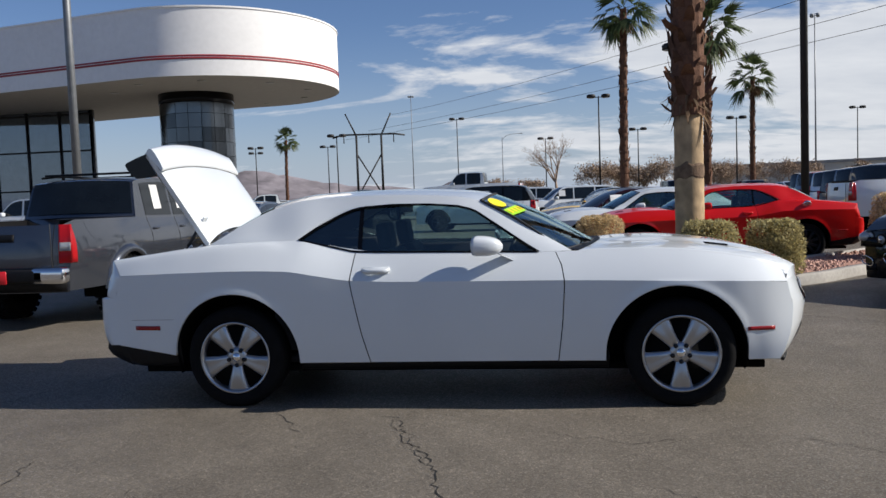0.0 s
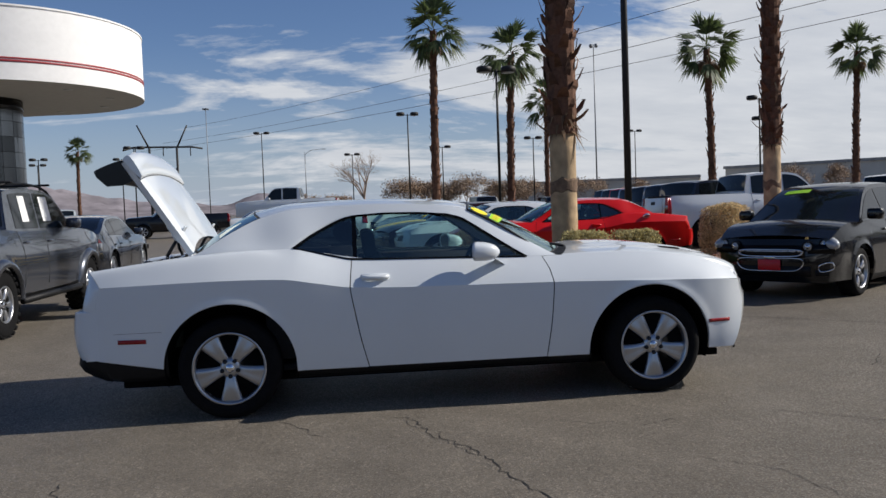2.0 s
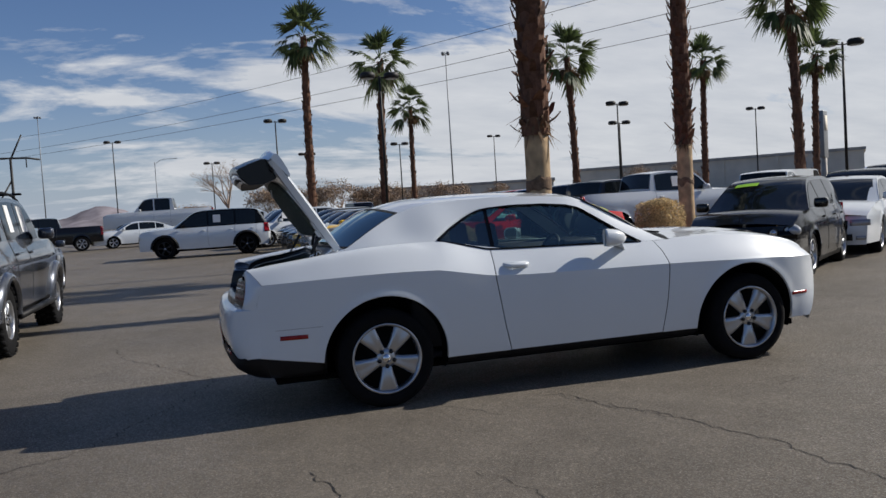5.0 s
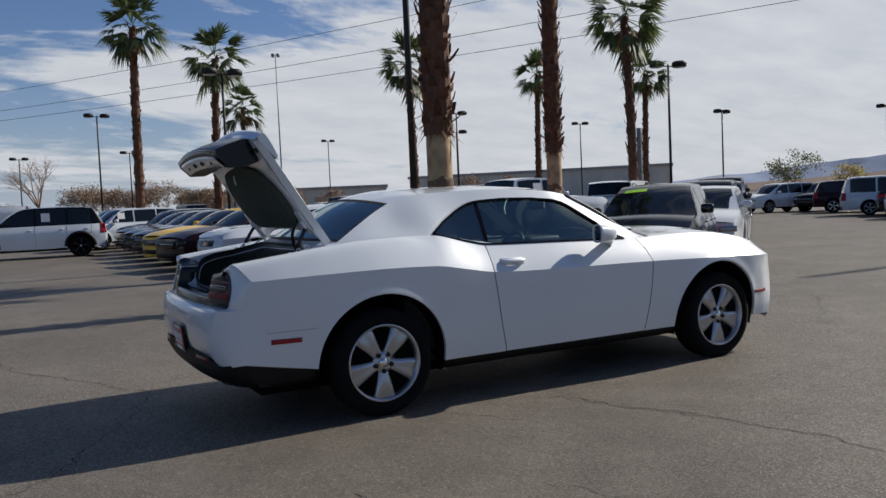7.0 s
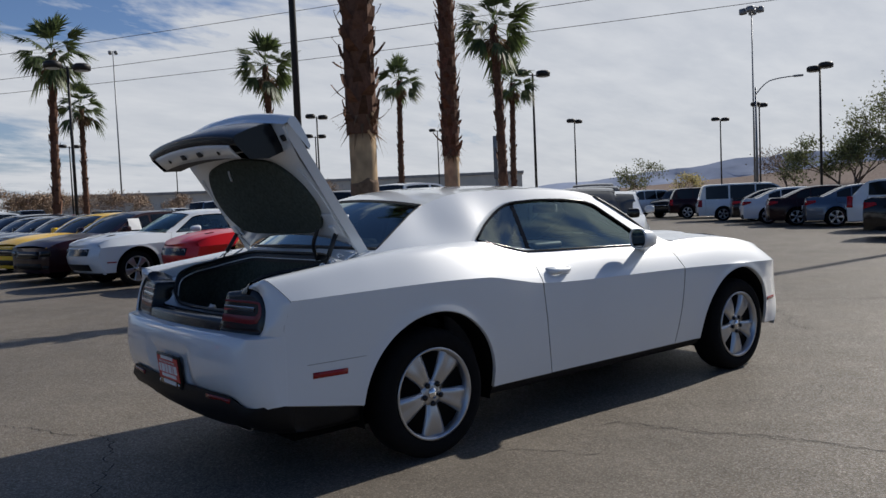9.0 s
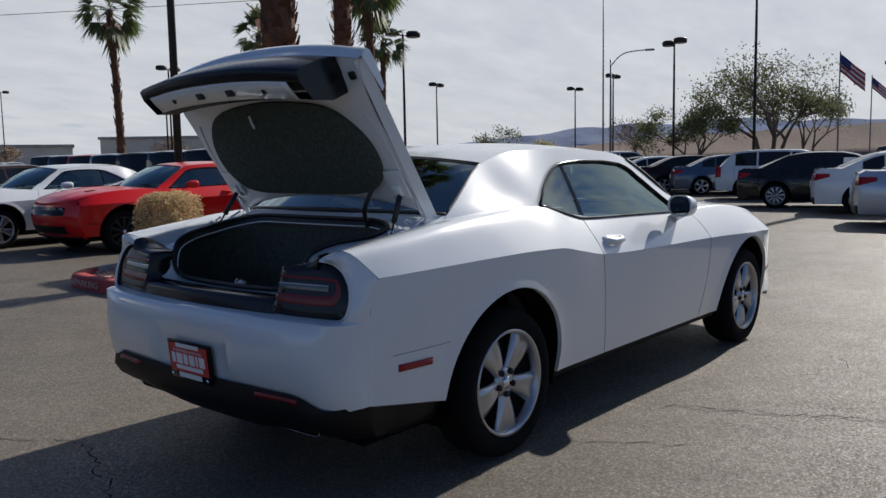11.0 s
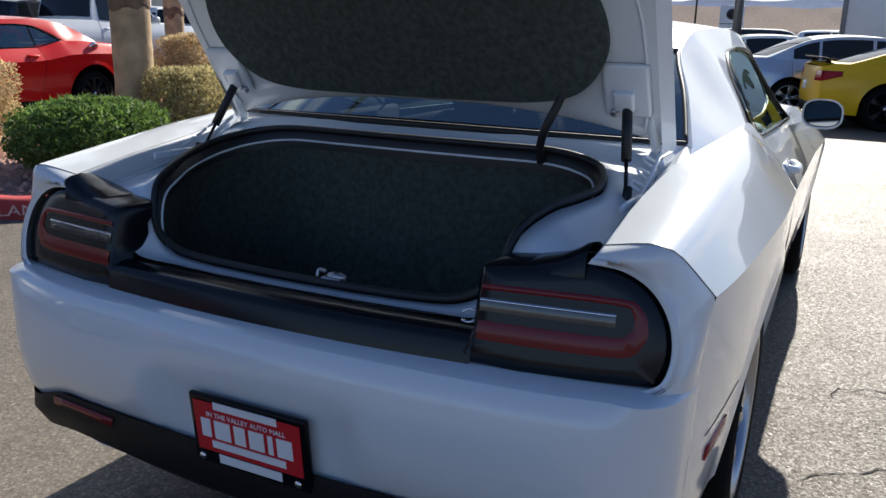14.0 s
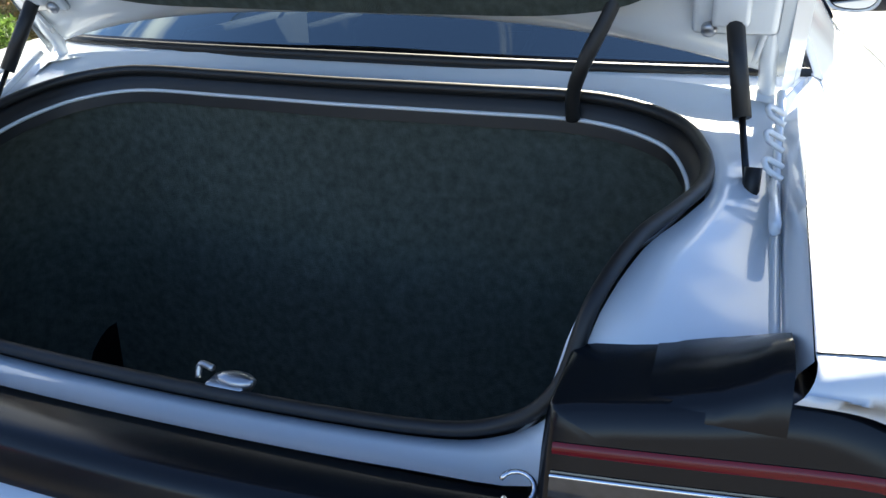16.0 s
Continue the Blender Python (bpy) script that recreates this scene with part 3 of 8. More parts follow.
for words, i0, span in (("NO", -8, 2), ("PARKING", -7, 4), ("FIRE", -1, 2), ("LANE", 3, 3)):
    ring0, ring1 = island_ring(-0.004, 0.02), island_ring(0.008, 0.12)
    a, b = Vector(ring0[i0 % n_i]), Vector(ring0[(i0 + span) % n_i])
    mid = Vector(ring0[(i0 + span // 2) % n_i])
    x_ax = (b - a).normalized()
    y_ax = (Vector(ring1[(i0 + span // 2) % n_i]) - mid).normalized()
    z_ax = x_ax.cross(y_ax).normalized()
    m = Matrix((x_ax, z_ax.cross(x_ax), z_ax)).transposed().to_4x4()
    m.translation = mid + y_ax * 0.05 + z_ax * 0.012
    part("painted_letters", moved(text_geo(words, 0.105), m @ Matrix.Diagonal((1.3, 1, 1, 1))), M["kerb_letter"], kerb_red, "worn white stencil letters", False)


def pebbles(count, seed, zone, name, mat, size=(0.015, 0.05)):
    rnd = random.Random(seed)
    verts, faces = [], []
    k = 0
    while k < count:
        p = zone(rnd)
        if p is None:
            continue
        k += 1
        s = rnd.uniform(*size)
        b = len(verts)
        for d in ((1, 0, 0), (0, 1, 0), (-1, 0, 0), (0, -1, 0), (0, 0, 0.8), (0, 0, -0.5)):
            verts.append((p[0] + d[0] * s * rnd.uniform(0.6, 1.2), p[1] + d[1] * s * rnd.uniform(0.6, 1.2), p[2] + d[2] * s))
        faces += [(b, b + 1, b + 4), (b + 1, b + 2, b + 4), (b + 2, b + 3, b + 4), (b + 3, b, b + 4)]
    return obj(name, (verts, faces), mat, smooth=False)


def inside(x, y):
    c = False
    for i in range(n_i):
        a, b = isl[i], isl[i - 1]
        if (a.y > y) != (b.y > y) and x < (b.x - a.x) * (y - a.y) / (b.y - a.y) + a.x:
            c = not c
    return c


def isl_zone(r):
    x, y = r.uniform(0.1, 11), r.uniform(4.2, 13.3)
    return (x, y, 0.10 + 0.03 * noise.noise(Vector((x, y, 0)))) if inside(x, y) and inside(x - 0.2, y) and inside(x + 0.15, y - 0.2) else None


tagged(pebbles(2600, 3, isl_zone, "gravel", M["stone"]), "loose pink and tan gravel stones", "gravel", kind="stuff")


# ---------------------------------------------------------------- hedges
def hedge(at, r, h, mat, seed, label, leaves=3000, leaf=0.035, square=3.0, name="hedge"):
    """A clipped hedge: twigs inside, many small leaves in an uneven shell."""
    rnd = random.Random(seed)
    root = empty(name, Matrix.Translation(at), label, "shrub", "hedges on the island")
    verts, faces = [], []
    for i in range(leaves):
        d = Vector((rnd.gauss(0, 1), rnd.gauss(0, 1), rnd.gauss(0, 1))).normalized()
        if d.z < -0.75:
            d.z = -d.z
        k = (abs(d.x) ** square + abs(d.y) ** square + abs(d.z) ** square) ** (-1 / square)
        bumpy = 1 + 0.10 * noise.noise(d * 2.2 + Vector((seed, 0, 0))) + 0.06 * noise.noise(d * 6 + Vector((0, seed, 0)))
        p = d * k * bumpy * (rnd.random() ** 0.16)
        p = Vector((p.x * r, p.y * r, (p.z * 0.5 + 0.5) * h))
        a = Vector((rnd.gauss(0, 1), rnd.gauss(0, 1), rnd.gauss(0, 1) + 0.5)).normalized() * leaf * rnd.uniform(0.6, 1.5)
        s = a.cross(Vector((rnd.gauss(0, 1), rnd.gauss(0, 1), rnd.gauss(0, 1)))).normalized() * leaf * 0.45
        b = len(verts)
        verts += [tuple(p - s), tuple(p + a * 0.5 - s * 0.2), tuple(p + a), tuple(p + s)]
        faces += [(b, b + 1, b + 2, b + 3)]
    part("foliage", (verts, faces), mat, root, smooth=False)
    tw = []
    for i in range(26):
        a = rnd.uniform(0, 6.28)
        e = Vector((math.cos(a) * r * rnd.uniform(0.2, 0.85), math.sin(a) * r * rnd.uniform(0.2, 0.85), h * rnd.uniform(0.4, 0.9)))
        tw.append(tube([(0.05 * math.cos(a), 0.05 * math.sin(a), 0), tuple(e * 0.5 + Vector((0, 0, 0.05))), tuple(e)], [0.016, 0.011, 0.004], 4))
    part("twigs", join(*tw), M["twig"], root)
    core = ball((r * 0.66, r * 0.66, h * 0.34), (0, 0, h * 0.46), 8)
    part("core", core, mat, root)
    return root


hedge((1.38, 6.68, 0.1), 0.375, 0.93, M["hedge_dry"], 11, "dry straw-coloured clipped shrub on the gravel island", 14000, 0.025, 5.0)
hedge((1.30, 4.92, 0.1), 0.68, 0.66, M["hedge_green"], 12, "leafy green clipped shrub at the island's end", 11000, 0.042, 2.4)
hedge((2.78, 5.25, 0.1), 0.36, 0.85, M["hedge_olive"], 13, "olive clipped shrub beside the palm trunk", 8000, 0.036, 5.0)
hedge((3.82, 5.98, 0.1), 0.365, 0.81, M["hedge_olive"], 14, "square olive clipped shrub on the gravel island", 8000, 0.036, 5.0)
hedge((6.69, 8.87, 0.1), 0.50, 1.16, M["hedge_dry"], 15, "large dry brown shrub between the palms", 12000, 0.034)
hedge((10.3, 12.9, 0.1), 0.45, 0.6, M["hedge_olive"], 16, "sparse olive shrub on pink gravel", 1800, 0.035, 2.0)


# ---------------------------------------------------------------- palms
def frond(rnd, base, out, length, droop, verts, faces, blades=19):
    """A fan leaf: a stalk and narrow blades, drooping at their tips."""
    up = Vector((0, 0, 1))
    side = out.cross(up)
    side = side.normalized() if side.length > 0.05 else Vector((1, 0, 0))
    nrm = side.cross(out).normalized()
    roll = rnd.uniform(-1.0, 1.0)
    side, nrm = side * math.cos(roll) + nrm * math.sin(roll), nrm * math.cos(roll) - side * math.sin(roll)
    stalk = length * 0.46
    tip = base + out * stalk - up * droop * 0.12
    b = len(verts)
    verts += [tuple(base - side * 0.03), tuple(base + side * 0.03), tuple(tip + side * 0.018), tuple(tip - side * 0.018)]
    faces.append((b, b + 1, b + 2, b + 3))
    for k in range(blades):
        a = radians(-58 + 116 * k / (blades - 1)) + rnd.uniform(-0.05, 0.05)
        d = (out * math.cos(a) + side * math.sin(a)).normalized()
        ln = length * 0.60 * (0.66 + 0.34 * math.cos(a)) * rnd.uniform(0.8, 1.12)
        w = d.cross(nrm).normalized() * 0.032 * length
        p1 = tip + d * ln * 0.55 - up * droop * 0.10 + nrm * rnd.uniform(-0.04, 0.04)
        p2 = tip + d * ln - up * (droop * rnd.uniform(0.35, 0.65))
        b = len(verts)
        verts += [tuple(tip), tuple(p1 - w), tuple(p2), tuple(p1 + w)]
        faces.append((b, b + 1, b + 2, b + 3))


def palm_meshes(h, r, smooth_to, seed, crown=2.0, rough_r=None, near=False):
    rnd = random.Random(seed)
    rr = rough_r or r * 1.2
    out = {}
    bend = Vector((rnd.uniform(-0.25, 0.25), rnd.uniform(-0.25, 0.25), 0))

    def centre(z):
        return bend * (z / h) ** 2

    nz = 14
    zs = [smooth_to * i / nz for i in range(nz + 1)]
    out["trunk"] = tube([tuple(centre(z) + Vector((0, 0, z))) for z in zs], [r * (1.12 - 0.12 * min(1, z / 0.8)) * (1 + 0.02 * rnd.uniform(-1, 1)) for z in zs], 20)
    zs = [smooth_to - 0.05 + (h - smooth_to + 0.05) * i / 16 for i in range(17)]
    fade = [rr * (0.80 - 0.18 * (i / 16)) for i in range(17)]
    core = tube([tuple(centre(z) + Vector((0, 0, z))) for z in zs], fade, 14)
    bv, bf = [], []
    z, turn = smooth_to, 0.0
    step = 0.035 if near else 0.10
    while z < h - 0.1:
        f = (z - smooth_to) / (h - smooth_to)
        rad = rr * (0.80 - 0.18 * f)
        turn += 2.399
        c = centre(z) + Vector((0, 0, z))
        d = Vector((math.cos(turn), math.sin(turn), 0))
        s = Vector((-d.y, d.x, 0))
        ln = (0.21 if near else 0.34) * rnd.uniform(0.6, 1.5)
        w = rad * (0.40 if near else 0.6) * rnd.uniform(0.6, 1.2)
        o = 0.045 + (0.20 if near and z < smooth_to + 1.2 else 0.13) * rnd.random() ** 2.4
        b = len(bv)
        p0, p1 = c + d * rad * 0.86, c + d * (rad + o) + Vector((0, 0, ln))
        q = c + d * (rad + o * 0.5) + Vector((0, 0, ln * 0.45))
        bv += [tuple(p0 - s * w), tuple(p0 + s * w), tuple(q + s * w * 0.85), tuple(p1 + s * w * 0.4), tuple(p1 - s * w * 0.4), tuple(q - s * w * 0.85), tuple(p1 - d * 0.05 + s * w * 0.2)]
        bf += [(b, b + 1, b + 2, b + 5), (b + 5, b + 2, b + 3, b + 4), (b + 4, b + 3, b + 6)]
        z += step
    out["bark"] = join(core, (bv, bf))
    cv, cf = [], []
    top = centre(h) + Vector((0, 0, h))
    for k in range(30):
        a = k * 2.399 + rnd.uniform(-0.3, 0.3)
        el = radians(80 - 124 * (k / 29) ** 0.9 + rnd.uniform(-13, 13))
        d = Vector((math.cos(a) * math.cos(el), math.sin(a) * math.cos(el), math.sin(el)))
        frond(rnd, top + d * 0.1 + Vector((0, 0, 0.25 * math.sin(el))), d, crown * rnd.uniform(0.78, 1.18), 0.35 + 1.0 * (k / 29), cv, cf)
    out["crown"] = (cv, cf)
    dv, df = [], []
    for k in range(16):
        a = rnd.uniform(0, 6.28)
        d = Vector((math.cos(a) * 0.55, math.sin(a) * 0.55, -0.8)).normalized()
        frond(rnd, top - Vector((0, 0, rnd.uniform(0.1, 0.5))), d, crown * rnd.uniform(0.5, 0.75), 0.5, dv, df, 9)
    if near:
        for k in range(60):
            a, zz = rnd.uniform(0, 6.28), smooth_to + (rnd.uniform(0.1, 2.6) if k < 14 else rnd.uniform(-0.05, 0.35))
            d = Vector((math.cos(a) * rnd.uniform(0.2, 1), math.sin(a) * rnd.uniform(0.2, 1), rnd.uniform(-1.0, 0.6) if k < 14 else rnd.uniform(-2.0, -0.3))).normalized()
            q0 = centre(zz) + Vector((0, 0, zz)) + Vector((math.cos(a), math.sin(a), 0)) * rr * 0.7
            b = len(dv)
            s = Vector((-math.sin(a), math.cos(a), 0)) * 0.03
            dv += [tuple(q0 - s), tuple(q0 + s), tuple(q0 + d * rnd.uniform(0.15, 0.42))]
            df.append((b, b + 1, b + 2))
    out["dry"] = (dv, df)
    if near:
        # ragged dark remains of old bark round the bare lower trunk
        rows = []
        for j, (zc, amp) in enumerate(((1.44, 0.10), (1.48, 0.08), (1.62, 0.08), (1.66, 0.10))):
            row = []
            for k in range(33):
                a = 2 * math.pi * (k % 32) / 32
                zz = zc + amp * noise.noise(Vector((math.cos(a) * 1.6, math.sin(a) * 1.6, seed + 3.0 * (j > 1))))
                rr_ = r * (0.97 if j in (0, 3) else 1.045)
                row.append(tuple(centre(zz) + Vector((rr_ * math.cos(a), rr_ * math.sin(a), zz))))
            rows.append(row)
        out["scar"] = grid(rows)
    return {k: mesh_from("palm_" + k, v[0], v[1], M[{"trunk": "palm_smooth", "bark": "palm_boot", "crown": "palm_leaf", "dry": "palm_dry", "scar": "old_bark"}[k]], k == "trunk") for k, v in out.items()}


def palm(at, meshes, label, turn=0.0, scale=1.0):
    root = empty("palm_tree", Matrix.Translation(at) @ Matrix.Rotation(turn, 4, "Z") @ Matrix.Scale(scale, 4), label, "palm tree", "fan palms of the lot")
    for nm, key in (("trunk", "trunk"), ("bark_sheath", "bark"), ("crown", "crown"), ("dead_fronds", "dry"), ("bark_scar", "scar")):
        if key not in meshes:
            continue
        ob = new(nm, meshes[key])
        ob.parent = root
    return root


palm_near = palm_meshes(9.8, 0.20, 2.38, 5, 1.9, 0.29, True)
palm((2.61, 5.76, 0.1), palm_near, "tall fan palm with tan lower trunk and shaggy brown bark")
palm_near2 = palm_meshes(10.4, 0.19, 2.5, 6, 1.9, 0.27, True)
palm((8.97, 11.31, 0.1), palm_near2, "fan palm with rough brown bark on the gravel island")
palm_far = palm_meshes(12.5, 0.26, 1.2, 7, 2.1, 0.34)
palm_far2 = palm_meshes(11.0, 0.25, 1.0, 8, 2.2, 0.32)
for (x, y, h), me, base, k in (((26.1, 27.4, 10.7), palm_far2, 11.0, 0), ((28.9, 29.5, 8.1), palm_far, 12.5, 1), ((6.25, 60.7, 15.6), palm_far, 12.5, 2), ((14.1, 68.6, 14.9), palm_far2, 11.0, 3),
                               ((24.6, 97.6, 14.2), palm_far2, 11.0, 4), ((30.5, 61.5, 13.9), palm_far2, 11.0, 5), ((37.9, 52.5, 11.9), palm_far, 12.5, 6), ((-28, 79, 7.9), palm_far, 12.5, 7)):
    palm((x, y, lot_height(x, y)), me, ("tall fan palm with slim trunk and green crown", "fan palm with full drooping green crown")[k % 2], k * 1.3, h / base)


# ---------------------------------------------------------------- lamp posts and masts
def lamp_post(at, h=9.0, turn=0.0, heads=2, label="dark bronze twin-head parking lot lamp post"):
    root = empty("lamp_post", Matrix.Translation(at) @ Matrix.Rotation(turn, 4, "Z"), label, "lamp post", "lamp posts of the lot")
    part("base", lathe([(0.30, 0), (0.30, 0.62), (0.27, 0.66), (0.0, 0.66)], 16), M["concrete"], root)
    part("pole", tube([(0, 0, 0.6), (0, 0, h * 0.6), (0, 0, h)], [0.085, 0.075, 0.06], 10), M["pole"], root)
    for s in ((-1, 1) if heads == 2 else (1,)):
        part("arm", tube([(0, 0, h - 0.12), (s * 0.35, 0, h - 0.10)], 0.035, 6), M["pole"], root)
        hd = part("lamp_head", lathe([(0.30, -0.17), (0.42, -0.15), (0.44, 0.08), (0.34, 0.17), (0.0, 0.19)], 18), M["pole"], root)
        hd.location = (s * 0.72, 0, h)
        lens = part("lens", lathe([(0.0, -0.02), (0.33, 0.0), (0.33, 0.015)], 18), M["lamp_glass"], hd)
        lens.location = (0, 0, -0.19)
    return root


for x, y, rz in ((7.8, 39.8, 0.1), (31.9, 30.6, -0.3), (59, 51.2, 0.2), (74.2, 44.2, -0.2), (64.5, 34.3, 0.1), (-25.3, 90.3, 0.2),  (11.6, 103.2, 0), (21.5, 91.6, 0.1),
                 (-0.5, 114, 0.1), (-41.5, 106, 0.1), (-32, 110, 0.2), (-46, 118, 0.3)):
    lamp_post((x, y, lot_height(x, y)), 9.0, rz)
lamp_post((47.3, 20.5, 0), 9.0, 0.95)
for x, y, h, rz in ((43.5, 117.3, 11.6, 0.1), (33.0, 57.9, 9.2, 0.2), (38.3, 67.2, 8.4, -0.1), (61.6, 76.4, 10.4, -0.2)):
    lamp_post((x, y, lot_height(x, y)), h, rz)
lamp_post((70, 11.7, 0), 8.8, 1.3, 2)
lamp_post((-13.6, 115.8, lot_height(-13.6, 115.8)), 12.6, 0.1)
lamp_post((5.2, 76.6, lot_height(5.2, 76.6)), 10.6, 0.1)


def plain_pole(at, h, r, label, mat, name="flagpole", cat="pole"):
    root = empty(name, Matrix.Translation(at), label, cat)
    part("shaft", tube([(0, 0, 0), (0, 0, h * 0.5), (0, 0, h)], [r, r * 0.9, r * 0.7], 12), mat, root)
    part("base_plate", lathe([(r * 2.4, 0), (r * 2.4, 0.05), (0, 0.05)], 12), mat, root)
    return root


plain_pole((6.9, 15.2, 0), 14, 0.10, "tall dark steel pole behind the red coupe", M["pole"], "light_pole", "pole")
plain_pole((25.6, 2.65, 0), 13, 0.15, "thick grey steel pole by the parked sedans", M["galv"], "light_pole", "pole")
plain_pole((52.2, 16.9, 0), 13, 0.11, "tall dark steel pole beyond the parked cars", M["pole"], "light_pole", "pole")
plain_pole((-13.85, 17.2, 0), 14, 0.13, "tall grey steel pole before the canopy", M["galv"], "light_pole", "pole")


def high_mast(at, h, girth=1.0, label="tall slim high-mast light with a ring of floodlights"):
    root = empty("high_mast_light", Matrix.Translation(at), label, "mast light", "high masts")
    part("shaft", tube([(0, 0, 0), (0, 0, h * 0.5), (0, 0, h)], [0.26 * girth, 0.20 * girth, 0.14 * girth], 10), M["galv"], root)
    for k in range(4):
        a = k * math.pi / 2 + 0.4
        part("floodlight", block((0.7, 0.9, 0.8), (1.1 * math.cos(a), 1.1 * math.sin(a), h - 0.2), 0.08, 1), M["galv"], root)
    part("ring", tube([(1.1 * math.cos(k * math.pi / 6), 1.1 * math.sin(k * math.pi / 6), h) for k in range(12)], 0.08, 5, True), M["galv"], root)
    return root


high_mast((73.2, 235.0, 0), 48.5)
high_mast((-67.5, 387, 0), 51.5)
high_mast((101.6, 56, 0), 26.4, 0.55)


def street_light(at, h, arm, turn, label):
    root = empty("street_light", Matrix.Translation(at) @ Matrix.Rotation(turn, 4, "Z"), label, "street light")
    part("pole", tube([(0, 0, 0), (0, 0, h * 0.5), (0, 0, h)], [0.12, 0.10, 0.07], 8), M["galv"], root)
    part("arm", tube(rounded([(0, 0, h - 0.6), (arm * 0.35, 0, h + 0.45), (arm, 0, h + 0.7)], False, 5), 0.05, 6), M["galv"], root)
    part("lamp_head", block((0.8, 0.32, 0.16), (arm + 0.2, 0, h + 0.68), 0.05), M["galv"], root)


street_light((62, 33.2, 0), 10.3, 3.2, -1.1, "grey street light with a curved arm")
street_light((-11.8, 194, 0.7), 15.2, 4.4, 0.0, "grey street light with a curved arm")

# transmission pylon: two posts, cross arm, braces
pylon = empty("power_pylon", Matrix.Translation((-45, 194, 0.8)) @ Matrix.Rotation(radians(12), 4, "Z"), "dark two-legged power pylon with cross braces", "power pylon")
for s in (-3.1, 3.1):
    part("leg", tube([(s, 0, 0), (s, 0, 17.3)], [0.33, 0.26], 8), M["pole"], pylon)
    part("horn", tube([(s, 0, 17), (s + (3.4 if s > 0 else -3.4) * 0.75, 0, 22.5)], [0.24, 0.18], 6), M["pole"], pylon)
    part("brace", tube([(s, 0, 2.0), (-s, 0, 12.5)], 0.2, 6), M["pole"], pylon)
part("cross_arm", tube([(-9, 0, 16.6), (-6.5, 0, 17.3), (6.5, 0, 17.3), (9, 0, 16.9)], 0.24, 6), M["pole"], pylon)
for s in (-6.2, 0, 6.2):
    part("insulator", tube([(s, 0, 17.2), (s, 0, 15.2)], 0.14, 6), M["pole"], pylon)


def wire(a, b, sag, label="thin dark overhead power line"):
    p = [Vector(a).lerp(Vector(b), k / 24) - Vector((0, 0, sag * 4 * (k / 24) * (1 - k / 24))) for k in range(25)]
    ob = obj("power_line", tube(p, 0.028, 4), M["pole"])
    return tagged(ob, label, "power line", "overhead power lines", "structure")


wire((-39.5, 194, 22.6), (67.5, 10, 22.0), 2.2)
wire((-45, 194, 19), (76, 8, 20.5), 2.2)
wire((-51.5, 194, 17.0), (84, 8, 19.6), 2.2)

# ---------------------------------------------------------------- dealership building with round canopy
bx, by = -23.3, 50.3
BR = 8.8
bld = empty("showroom_building", Matrix.Translation((bx, by, 0)), "white round-ended showroom canopy over dark glass walls", "building")


def canopy_line(off, z):
    """A plan line with a round end and a straight front that runs off to the side, and back."""
    pts = []
    for k in range(41):
        a = radians(-265 + 0) if False else radians(95 - 190 * k / 40)
        pts.append(((BR + off) * math.cos(a - radians(5)), (BR + off) * math.sin(a - radians(5)), z))
    out_dir = Vector((-0.975, 0.22, 0))
    tail = [tuple(Vector(pts[-1]) + out_dir * s) for s in (4, 12, 24, 46)]
    head = [tuple(Vector(pts[0]) + out_dir * s) for s in (46, 24, 12, 4)]
    return head + pts + tail


ZB, ZT = 9.5, 13.75
rows = [canopy_line(o, z) for o, z in ((0.02, ZB), (0.02, ZB + 0.5), (0.02, ZB + 1.0))]
part("lower_fascia", flip(grid(rows)), M["stucco"], bld)
part("red_stripe", flip(grid([canopy_line(o, z) for o, z in ((0.02, ZB + 1.0), (0.05, ZB + 1.01), (0.05, ZB + 1.12), (0.02, ZB + 1.13))])), M["stripe_red"], bld, "dull red stripe")
part("red_stripe", flip(grid([canopy_line(o, z) for o, z in ((0.02, ZB + 1.17), (0.05, ZB + 1.18), (0.05, ZB + 1.27), (0.02, ZB + 1.28))])), M["stripe_red"], bld, "dull red stripe")
part("upper_fascia", flip(grid([canopy_line(0.02, z) for z in (ZB + 1.13, ZB + 1.5, ZB + 2.5, ZT - 0.11)])), M["stucco"], bld)
part("parapet_cap", flip(grid([canopy_line(o, z) for o, z in ((0.02, ZT - 0.12), (0.08, ZT - 0.1), (0.08, ZT), (-0.4, ZT))])), M["stucco"], bld, "", False)
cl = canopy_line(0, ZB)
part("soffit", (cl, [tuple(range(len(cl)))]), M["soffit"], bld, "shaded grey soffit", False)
clt = canopy_line(-0.3, ZT - 0.25)
part("roof", (clt, [tuple(range(len(clt)))]), M["stucco"], bld, "", False)
for k in range(7):
    a, rad = radians(-150 + 38 * k), 6.8
    part("downlight", lathe([(0.28, 0.0), (0.28, 0.03), (0.0, 0.03)], 16), M["lamp_glass"], bld).location = (rad * math.cos(a), rad * math.sin(a), ZB - 0.04)
